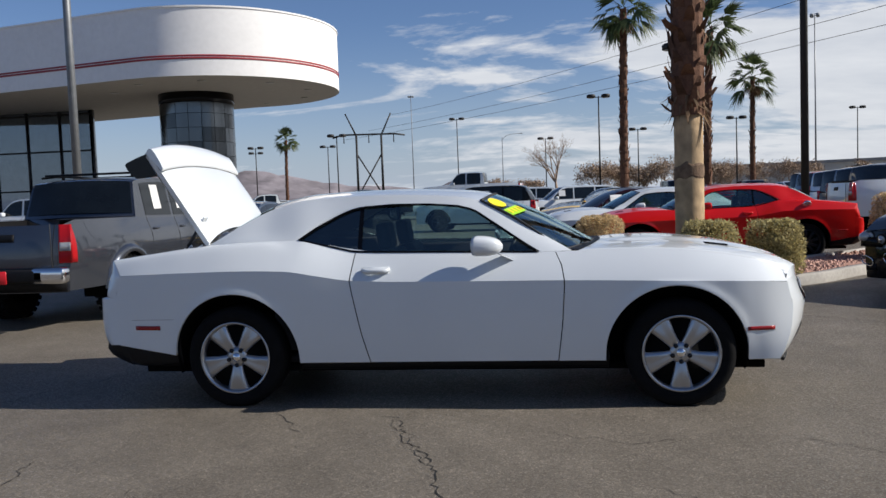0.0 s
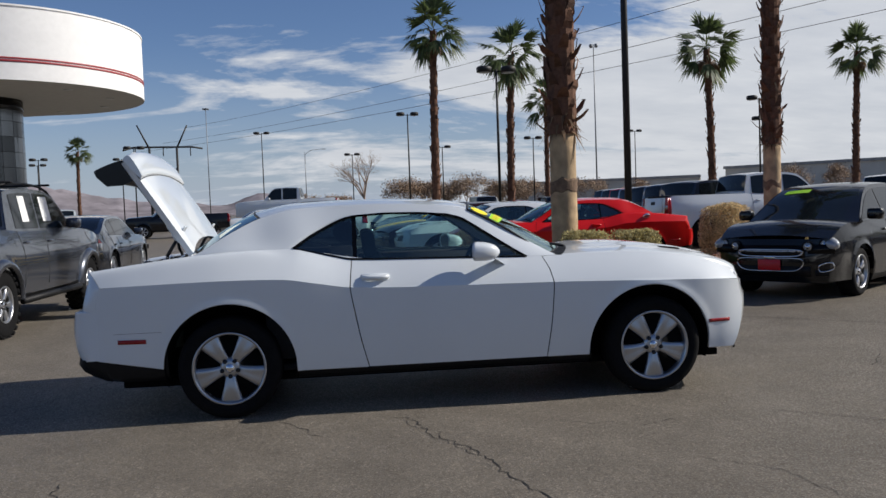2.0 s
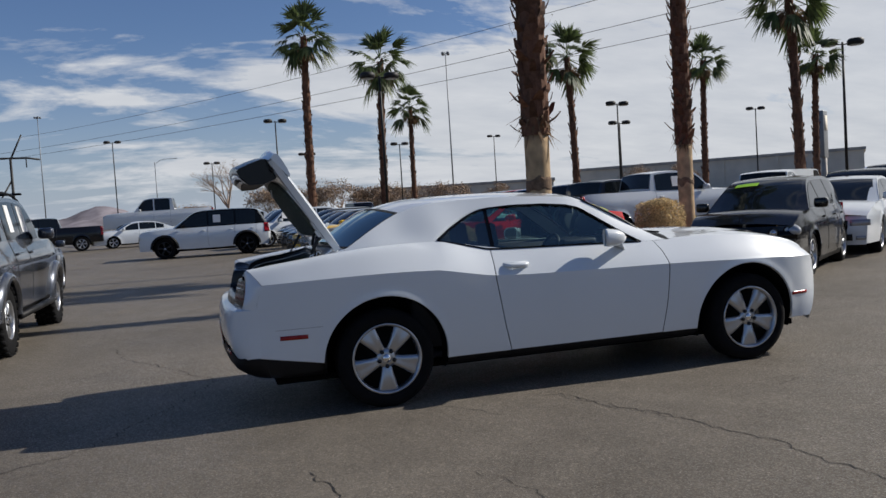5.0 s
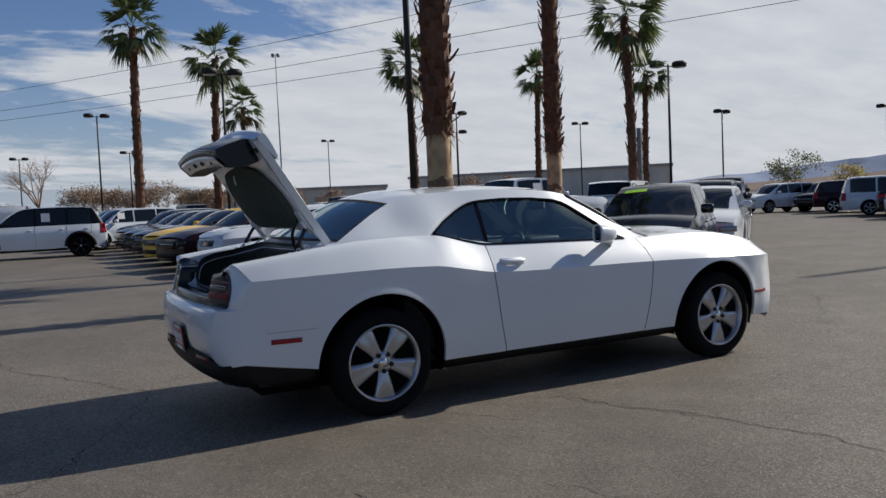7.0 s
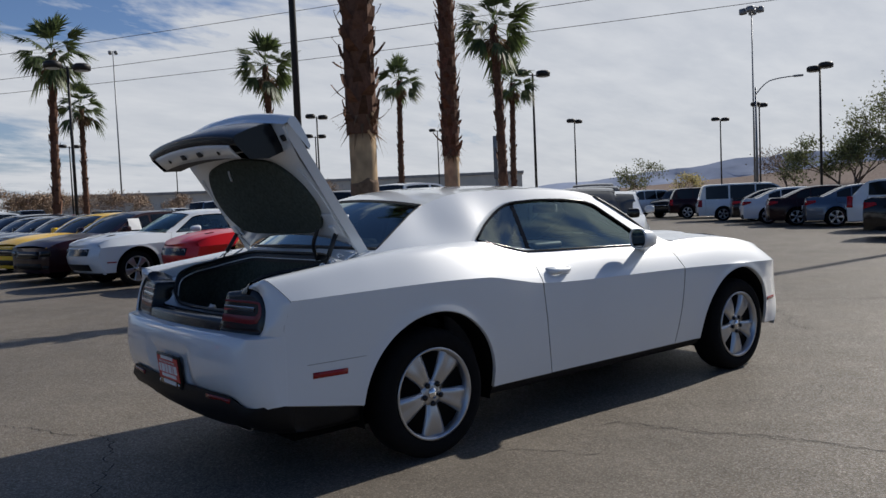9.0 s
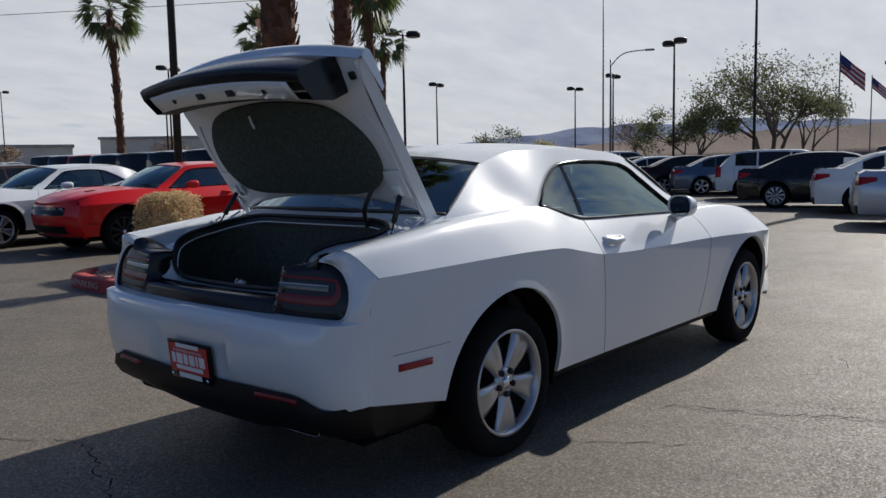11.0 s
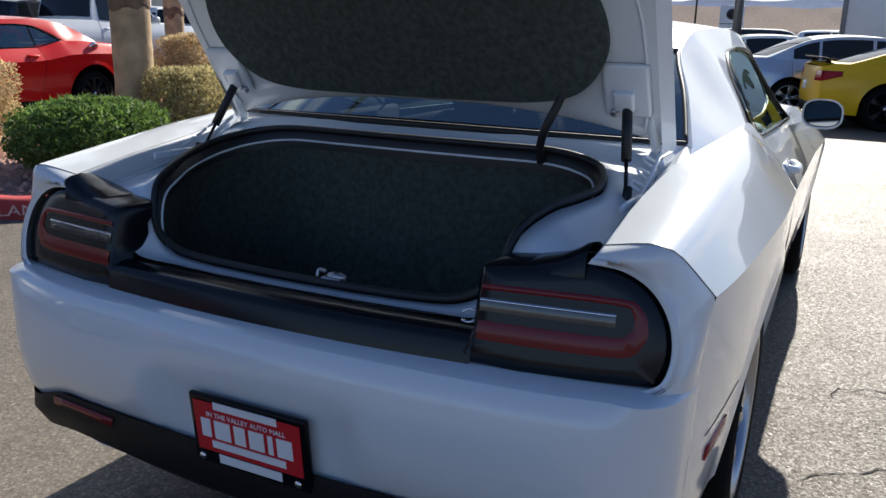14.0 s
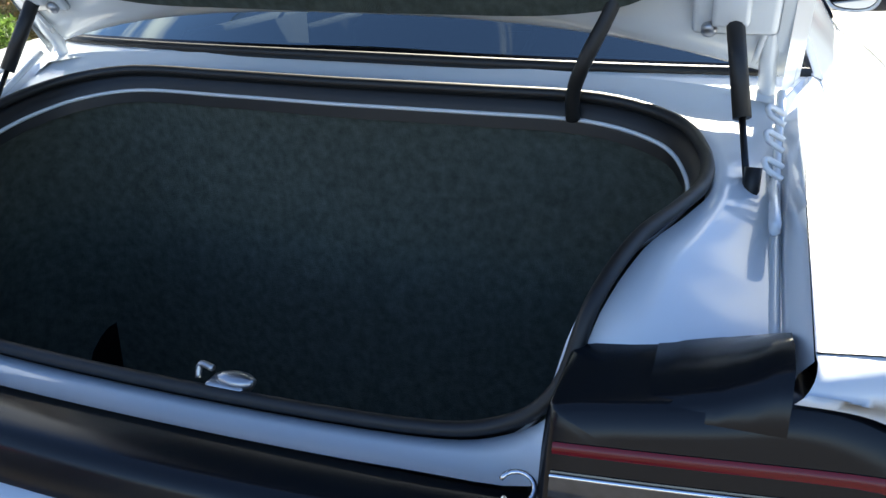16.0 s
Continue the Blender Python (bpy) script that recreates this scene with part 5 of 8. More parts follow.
def bumper_geo():
    rows = []
    for f, out in ((0, -0.045), (0.12, -0.022), (0.3, -0.006), (0.5, 0.002), (0.7, 0.0), (0.85, -0.008), (0.95, -0.018), (1.0, -0.032)):
        row = []
        for p in rear_line:
            zb = white_bottom(p.y)
            z = zb + (0.765 - zb) * f
            k = smoothstep(-2.36, -2.50, p.x)
            rec = 0.03 * smoothstep(0.29, 0.26, abs(p.y)) * smoothstep(0.655, 0.625, z) * smoothstep(0.472, 0.53, z)
            lim = side_y(max(p.x, -2.42), z) + 0.0006 - 0.006 * smoothstep(-2.356, -2.335, p.x)
            blend = smoothstep(-2.36, -2.45, p.x)
            row.append((p.x - out * k * (1 if f < 0.5 else smoothstep(0.84, 0.74, abs(p.y))) + rec, math.copysign(lim + (abs(p.y) - lim) * blend, p.y), z))
        rows.append(row)
    ledge = [[(p[0], p[1], p[2]) for p in rows[-1]], [(p[0] + 0.02, p[1] * 0.995, 0.772) for p in rows[-1]], [(p[0] + 0.11, p[1] * 0.985, 0.777) for p in rows[-1]]]
    return join(flip(grid(rows)), flip(grid(ledge)))


def panel_x(y, z):
    return -2.47 + 0.24 * (z - 0.869) + 0.11 * (y * y - 0.25)


LAMP_LINE = [(0.478, 0.775), (0.478, 0.84), (0.480, 0.945), (0.492, 0.962), (0.54, 0.968), (0.62, 0.977), (0.69, 0.986), (0.745, 0.978), (0.795, 0.952), (0.830, 0.908), (0.845, 0.862), (0.845, 0.822), (0.832, 0.790), (0.80, 0.775)]


def lamp_body_geo():
    """Black housing of the right tail lamp: rounded front outline, flat top that runs forward."""
    line = [(p.x, p.y) for p in rounded([(a, b, 0) for a, b in LAMP_LINE], True, 3)]
    cy, cz = 0.66, 0.872
    rings = []
    for f in (0.0, 0.35, 0.7, 0.94, 1.0):
        rings.append([Vector((panel_x(cy + (a - cy) * f, cz + (b - cz) * f) + (0.010 if f == 1.0 else 0.0), -(cy + (a - cy) * f), cz + (b - cz) * f)) for a, b in line])
    back = []
    for a, b in line:
        xb = -2.315 if a < 0.68 else -2.315 - 0.085 * smoothstep(0.68, 0.72, a)
        back.append(Vector((min(xb, -2.36) if b < 0.93 else xb, -a, b - 0.004)))
    return ring_grid(rings + [back])


def tail_strip_geo():
    """Black ledge across the tail between the lamps."""
    rows = []
    for dx, z in ((None, 0.829), (0.044, 0.833), (0.016, 0.831), (0.004, 0.826), (0.0, 0.812), (0.0, 0.772)):
        row = []
        for y in np.linspace(-0.482, 0.482, 25):
            row.append((-2.428 + 0.06 * y * y, y, z) if dx is None else (panel_x(y, z) + dx, y, z))
        rows.append(row)
    return grid(rows)


def corner_cap_geo():
    """The facet that closes the rear end of the right quarter, round the lamp."""
    up = resample(quarter_end(), 34)
    lo = resample(rounded([(panel_x(y, z) - 0.007, -y, z) for y, z in ((0.683, 0.988), (0.745, 0.981), (0.797, 0.954), (0.832, 0.910), (0.847, 0.863), (0.847, 0.820), (0.834, 0.788), (0.800, 0.772))], False, 5), 34)
    rows = []
    for k in range(7):
        t = k / 6
        b = 0.013 * math.sin(math.pi * t) ** 0.7
        low = [0.016 * smoothstep(0.62, 1.0, i / 33) * math.sin(math.pi * t) for i in range(34)]
        rows.append([tuple(u.lerp(w, t) + Vector((-b - c, -b * 0.45 - c * 0.7, b * 0.4))) for u, w, c in zip(up, lo, low)])
    # rounded rim just before the lamp
    rim = resample(rounded([(panel_x(y, z) - 0.015, -y, z) for y, z in ((0.692, 1.001), (0.754, 0.993), (0.808, 0.964), (0.844, 0.916), (0.860, 0.866), (0.860, 0.818), (0.846, 0.780), (0.808, 0.760))], False, 5), 34)
    rows[-1:] = [[tuple(p) for p in rim], [tuple(p) for p in lo]]
    return grid(rows)


def lamp_shoulder_geo():
    """Black trim that rises from the right lamp's flat top to the quarter's inner wall."""
    prof = ((0.565, 0.972), (0.59, 0.980), (0.625, 0.990), (0.652, 1.004), (0.670, 1.016), (0.681, 1.020))
    run = ((-2.434, 0.0), (-2.430, 0.55), (-2.415, 0.92), (-2.38, 1.0), (-2.34, 0.85), (-2.30, 0.50), (-2.265, 0.12), (-2.25, 0.0))
    return grid([[(x, -y, 0.960 + (z - 0.960) * k) for y, z in prof] for x, k in run])


def valance_geo():
    """Black lower rear skirt that runs round to the rear arches."""
    line = [Vector((-1.915, -0.882, 0)), Vector((-2.05, -0.886, 0)), Vector((-2.2, -0.888, 0))] + rear_line + [Vector((-2.2, 0.888, 0)), Vector((-2.05, 0.886, 0)), Vector((-1.915, 0.882, 0))]
    rows = []
    for f in (0, 0.25, 0.55, 0.8, 1.0):
        row = []
        for p in line:
            top = white_bottom(p.y) + 0.012 if p.x < -2.355 else low_z(p.x) + 0.012
            bot = 0.285 - 0.02 * smoothstep(0.7, 0.2, abs(p.y)) if p.x < -2.3 else 0.275
            z = top + (bot - top) * f
            inn = 0.022 + 0.13 * f ** 1.8 * smoothstep(-2.2, -2.5, p.x) - 0.03 * math.sin(math.pi * f) * smoothstep(-2.45, -2.55, p.x)
            yy = p.y * (1 - 0.012 - 0.05 * f * f)
            row.append((p.x + inn * smoothstep(-2.2, -2.45, p.x) + 0.004, yy, z))
        rows.append(row)
    rows.append([(p[0] + 0.25 * smoothstep(-2.2, -2.45, p[0]), p[1] * 0.9, p[2] + 0.01) for p in rows[-1]])
    return grid(rows)


def front_geo():
    ys = np.linspace(-1, 1, 41)
    rows = []
    for r in range(12):
        z = 0.27 + (0.80 - 0.27) * r / 11
        y0 = side_y(2.2 + nose_off(z) * 0.6, z)
        row = []
        for s in ys:
            w = 1 - abs(s) ** 2.6
            row.append((2.2 + nose_off(z) * (0.6 + 0.4 * w) + 0.225 * w, s * y0, z))
        rows.append(row)
    return grid(rows)


def front_x(y, z):
    """Where the front face stands at this place across and up."""
    w = 1 - min(1.0, abs(y) / side_y(2.2 + nose_off(z) * 0.6, z)) ** 2.6
    return 2.2 + nose_off(z) * (0.6 + 0.4 * w) + 0.225 * w


def hood_geo(part_of=1.0):
    zc = curve1([(0.80, 1.035), (1.035, 1.055), (1.41, 1.056), (1.8, 1.018), (2.17, 0.932), (2.3, 0.875), (2.45, 0.80)])
    rows = []
    for k in range(33):
        u = k / 32
        row = []
        for j in range(-14, 15):
            s = j / 14
            x = 0.86 + (2.2 - 0.86) * u + (0.17 * (1 - u) + 0.19 * u) * (1 - s * s)
            xb = min(x, 2.22 - 0.0)
            y = s * belt_y(0.86 + (2.19 - 0.86) * u)
            zb = belt_z(0.86 + (2.19 - 0.86) * u)
            w = (1 - abs(s) ** 2.4)
            bulge = 0.014 * smoothstep(0.52, 0.36, abs(s)) * smoothstep(0, 0.15, u) * smoothstep(1.0, 0.8, u)
            row.append((x, y, zb + (zc(x) - zb) * w + bulge))
        rows.append(row)
    return rows


def greenhouse_y(x, z):
    zb, zr = belt_z(x), rail_z(x)
    f = 0 if zr - zb < 0.02 else (z - zb) / (zr - zb)
    f = min(1.0, max(0.0, f))
    w = smoothstep(-1.04, -1.35, x)
    return belt_y(x) + (rail_y(x) - belt_y(x)) * ((1 - w) * (0.85 * f + 0.15 * f * f) + w * f ** 0.78)


DLO_TOP = [(-1.045, 1.137), (-0.93, 1.215), (-0.79, 1.290), (-0.70, 1.328), (-0.62, 1.346), (-0.40, 1.357), (-0.15, 1.352), (0.05, 1.334), (0.16, 1.305), (0.28, 1.225), (0.40, 1.143), (0.52, 1.062), (0.60, 1.014)]
DLO_BOT = [(-1.045, 1.137), (-0.95, 1.116), (-0.83, 1.088), (-0.66, 1.048), (-0.50, 1.042), (-0.2, 1.036), (0.2, 1.026), (0.45, 1.018), (0.60, 1.014)]


def dlo(part_pts, n):
    return [(p.x, p.y) for p in resample([(a, b, 0) for a, b in part_pts], n)]


def pillar_geo():
    """Right side of the cabin round the side windows."""
    n = 44
    rail = [(p.x, p.y) for p in resample([(x, rail_z(x), 0) for x in np.linspace(-1.74, 0.82, 80)], n)]
    belt = [(p.x, p.y) for p in resample([(x, belt_z(x) - 0.002, 0) for x in np.linspace(-1.74, 0.82, 80)], n)]
    top, bot = dlo(DLO_TOP, n), dlo(DLO_BOT, n)
    out = []
    for outer, inner in ((rail, top), (belt, bot)):
        rows = []
        for k in range(11):
            t = k / 10 if outer is rail else (k / 10) ** 1.6
            row = []
            for a, b in zip(outer, inner):
                x, z = a[0] + (b[0] - a[0]) * t, a[1] + (b[1] - a[1]) * t
                row.append((x, -greenhouse_y(x, z), z))
            rows.append(row)
        rows.append([(p[0], p[1] + 0.014, p[2]) for p in rows[-1]])
        out.append(grid(rows) if outer is belt else flip(grid(rows)))
    return join(*out)


def window_geo(x0, x1, inset=0.012):
    top = [(x, z) for x, z in dlo(DLO_TOP, 60)]
    bot = [(x, z) for x, z in dlo(DLO_BOT, 60)]
    tx, tz = zip(*top)
    bx_, bz = zip(*bot)
    rows = []
    for x in np.linspace(x0, x1, 26):
        zt, zb = float(np.interp(x, tx, tz)), float(np.interp(x, bx_, bz))
        rows.append([(x, -greenhouse_y(x, zb + (zt - zb) * k / 6) + inset, zb + (zt - zb) * k / 6) for k in range(7)])
    return flip(grid(rows))


def header(x_cut, bow, n=21):
    yr, zr = rail_y(x_cut), rail_z(x_cut)
    return [(x_cut + bow * (1 - s * s), s * yr, zr + 0.045 * (1 - s * s)) for s in np.linspace(-1, 1, n)]


def roof_geo():
    rows = []
    for k in range(25):
        x = roof_cut_r + (roof_cut_f - roof_cut_r) * k / 24
        bow = 0.09 * (1 - k / 24) * -1 + 0.06 * (k / 24)
        rows.append(header(x, bow))
    return rows


def rear_glass_rows():
    """Rows from the roof's rear edge to the deck; the sides keep close to the rail."""
    rows = []
    for k in range(13):
        t = k / 12
        x = roof_cut_r + (-1.694 - roof_cut_r) * t
        y, z = rail_y(x) - 0.008 - 0.008 * t, rail_z(x) - 0.003 - 0.002 * t
        rows.append([(x - (0.09 + 0.016 * t) * (1 - abs(s) ** (2 + 0.5 * t)), s * y, z + (0.045 - 0.033 * t + 0.010 * math.sin(math.pi * t)) * (1 - s * s)) for s in np.linspace(-1, 1, 21)])
    return rows


def screen_rows():
    top = [Vector(p) for p in header(roof_cut_f, 0.06)]
    bot = [Vector((0.75 + 0.24 * (1 - s * s), s * 0.738, 1.016 + 0.03 * (1 - s * s))) for s in np.linspace(-1, 1, 21)]
    return [[tuple(a.lerp(b, k / 12) + Vector((0.01, 0, 0.02)) * math.sin(math.pi * k / 12)) for a, b in zip(top, bot)] for k in range(13)]


def c_pillar_geo():
    """Right strip between the cabin side and the rear glass."""
    rail = [Vector((x, -rail_y(x), rail_z(x))) for x in np.linspace(roof_cut_r, -1.715, 13)]
    gl = [Vector(r[0]) for r in rear_glass_rows()]
    return flip(grid([[tuple(a.lerp(b, t)) for t in (0, 0.5, 1)] for a, b in zip(rail, gl)]))


def a_pillar_geo():
    rail = [Vector((x, -rail_y(x), rail_z(x))) for x in np.linspace(roof_cut_f, 0.80, 13)]
    gl = [Vector(r[0]) for r in screen_rows()]
    return grid([[tuple(a.lerp(b, t)) for t in (0, 0.5, 1)] for a, b in zip(rail, gl)])


def trim_tube(pts2d, r, inset, n=40):
    return tube([(p.x, -greenhouse_y(p.x, p.y) + inset, p.y) for p in resample([(a, b, 0) for a, b in pts2d], n)], r, 6)


# trunk opening: its line in plan, on a plane that falls to the rear
HALF_LOOP = [(-1.860, 0.0, 1.103), (-1.850, 0.235, 1.102), (-1.846, 0.425, 1.100), (-1.882, 0.541, 1.084), (-1.963, 0.587, 1.066), (-2.045, 0.596, 1.049), (-2.125, 0.572, 1.040), (-2.214, 0.534, 1.028), (-2.308, 0.504, 0.991), (-2.346, 0.478, 0.904), (-2.356, 0.421, 0.856), (-2.367, 0.311, 0.838), (-2.371, 0.0, 0.832)]
loop_r = [Vector((x, -y, z)) for x, y, z in HALF_LOOP]
loop_l = [Vector((x, y, z)) for x, y, z in reversed(HALF_LOOP[1:-1])]
TRUNK_LOOP = rounded(loop_r + loop_l, True, 5)
HALF_RIM = [(-1.795, 0.0, 1.133), (-1.795, 0.3, 1.133), (-1.790, 0.56, 1.122), (-1.778, 0.668, 1.096), (-1.90, 0.676, 1.050), (-2.02, 0.678, 1.020), (-2.12, 0.679, 1.000), (-2.22, 0.680, 0.985), (-2.322, 0.676, 0.966), (-2.345, 0.505, 0.925), (-2.408, 0.482, 0.846), (-2.428, 0.32, 0.838), (-2.434, 0.0, 0.835)]
TRUNK_RIM = rounded([Vector((x, -y, z)) for x, y, z in HALF_RIM] + [Vector((x, y, z)) for x, y, z in reversed(HALF_RIM[1:-1])], True, 5)


def ring_grid(rings):
    n = len(rings[0])
    verts = [tuple(p) for r in rings for p in r]
    faces = [(i * n + k, i * n + (k + 1) % n, (i + 1) * n + (k + 1) % n, (i + 1) * n + k) for i in range(len(rings) - 1) for k in range(n)]
    return verts, faces


def shrink(loop, f, dz):
    c = Vector((-2.11, 0, 0))
    return [Vector((c.x + (p.x - c.x) * f, p.y * f, p.z + dz)) for p in loop]


# wheel ------------------------------------------------------
def spoke_geo(r0, r1, w0, wm, w1, y0, y1, depth):
    """One broad spoke pointing up; narrow by the hub, wide at the rim, with a soft groove."""
    rows = []
    for k in range(9):
        t = k / 8
        r = r0 + (r1 - r0) * t
        w = w0 + (w1 - w0) * t ** 1.4 - (w0 - wm) * math.sin(math.pi * min(1, t * 1.6)) * (t < 0.63)
        y = y0 + (y1 - y0) * t - 0.012 * math.sin(math.pi * t)
        row = []
        for s in (-1.0, -0.92, -0.55, -0.2, 0.2, 0.55, 0.92, 1.0):
            d = depth if abs(s) == 1 else 0.007 if abs(s) > 0.9 else 0.0 if abs(s) > 0.4 else 0.006 * t
            row.append((s * w, y + d, r))
        rows.append(row)
    return grid(rows)


def wheel_meshes(spokes=5, tyre_r=0.348, rim_r=0.243, width=0.225, knobs=False, alloy="alloy", w=(0.037, 0.036, 0.082), twin=False):
    hw = width / 2
    out = {}
    tyre = lathe([(rim_r - 0.012, -hw + 0.03), (rim_r + 0.02, -hw + 0.004), (tyre_r - 0.045, -hw), (tyre_r - 0.016, -hw + 0.012), (tyre_r, -hw + 0.045), (tyre_r, hw - 0.045), (tyre_r - 0.016, hw - 0.012), (tyre_r - 0.045, hw), (rim_r + 0.02, hw - 0.004), (rim_r - 0.004, hw - 0.02), (rim_r - 0.012, hw - 0.04)], 56, "y")
    tyre = (tyre[0], tyre[1][:-2])
    if knobs:
        lug = []
        for k in range(26):
            for j in (-0.75, -0.25, 0.25, 0.75):
                a = 2 * math.pi * (k + (0.5 if j in (-0.25, 0.75) else 0)) / 26
                m = Matrix.Rotation(a, 4, "Y") @ Matrix.Translation((0, j * hw * 1.05, tyre_r + 0.002))
                lug.append(moved(block((0.055, hw * 0.46, 0.03)), m))
        tyre = join(tyre, *lug)
    out["tyre"] = tyre
    dish = lathe([(0.0, -0.05), (0.16, -0.05), (rim_r - 0.03, -0.065), (rim_r - 0.02, hw - 0.05)], 40, "y")
    out["inner"] = dish
    rim = lathe([(rim_r - 0.020, hw - 0.055), (rim_r - 0.014, hw - 0.022), (rim_r - 0.006, hw - 0.006), (rim_r + 0.006, hw - 0.004), (rim_r + 0.004, hw - 0.02)], 56, "y")
    rim = (rim[0], rim[1][:-2])
    hub = lathe([(0.075, hw - 0.075), (0.070, hw - 0.038), (0.040, hw - 0.030), (0.0, hw - 0.030)], 28, "y")
    sp = []
    for k in range(spokes):
        g = spoke_geo(0.045, rim_r - 0.012, w[0], w[1], w[2], -(hw - 0.040), -(hw - 0.026), 0.045)
        sp.append(moved(g, Matrix.Rotation(math.pi + 2 * math.pi * k / spokes, 4, "Y")))
    out["rim"] = join(rim, hub, *sp)
    cap = lathe([(0.031, hw - 0.031), (0.029, hw - 0.022), (0.0, hw - 0.020)], 20, "y")
    out["cap"] = cap
    # nut on a proud dark disc that stands for its recess's shade
    nut = lathe([(0.0155, hw - 0.036), (0.0150, hw - 0.0235), (0.0095, hw - 0.0230), (0.0085, hw - 0.0190), (0.0, hw - 0.0185)], 8, "y")
    out["nut"] = nut
    mats = {"tyre": "rubber", "inner": "liner", "rim": alloy, "cap": "chrome", "nut": "dark_alloy"}
    return {k: mesh_from("wheel_" + k, *v, M[mats[k]]) for k, v in out.items()}


def put_wheel(meshes, parent, at, left=False, turn=0.0, nuts=5, name="wheel"):
    w = new(name)
    w.parent = parent
    w.matrix_basis = Matrix.Translation(at) @ (Matrix.Rotation(math.pi, 4, "Z") if left else Matrix()) @ Matrix.Rotation(turn, 4, "Y")
    for nm, key in (("tyre", "tyre"), ("rim", "rim"), ("brake_backing", "inner"), ("centre_cap", "cap")):
        ob = new(nm, meshes[key])
        ob.parent = w
    for k in range(nuts):
        a = 2 * math.pi * k / nuts + math.pi / 2 + math.pi
        ob = new("lug_nut", meshes["nut"])
        ob.parent = w
        ob.location = (0.056 * math.cos(a), 0, 0.056 * math.sin(a))
    return w


def face_outward(root, names, centre):
    """Turns the sheets of a body so that their outer side is the front."""
    for ob in root.children:
        if ob.type == "MESH" and ob.name.split(".")[0] in names:
            if sum(p.area * p.normal.dot(p.center - centre) for p in ob.data.polygons) < 0:
                ob.data.flip_normals()


def seat_geo(w=0.50):
    cushion = block((0.50, w, 0.16), (0.05, 0, 0.40), 0.05, 3)
    back = block((0.15, w, 0.62), (-0.24, 0, 0.74), 0.06, 3, Matrix.Rotation(radians(-14), 3, "Y"))
    bol = [block((0.18, 0.09, 0.5), (-0.20, s * (w / 2 - 0.05), 0.72), 0.04, 2, Matrix.Rotation(radians(-14), 3, "Y")) for s in (-1, 1)]
    return join(cushion, back, *bol)


def headrest_geo():
    return join(block((0.10, 0.27, 0.20), (-0.345, 0, 1.135), 0.045, 3, Matrix.Rotation(radians(-8), 3, "Y")), tube([(-0.33, -0.06, 0.98), (-0.34, -0.06, 1.08)], 0.008, 5), tube([(-0.33, 0.06, 0.98), (-0.34, 0.06, 1.08)], 0.008, 5))


coupe_wheel = wheel_meshes()
coupe_wheel_dark = wheel_meshes(alloy="dark_alloy", w=(0.022, 0.018, 0.03), spokes=10)


PANELS = {"rear_quarter_panel", "door", "front_fender", "rear_bumper", "front_bumper", "bonnet", "nose_panel", "cabin_side", "rear_pillar", "front_pillar", "roof", "rear_window", "windscreen", "side_window", "quarter_window"}


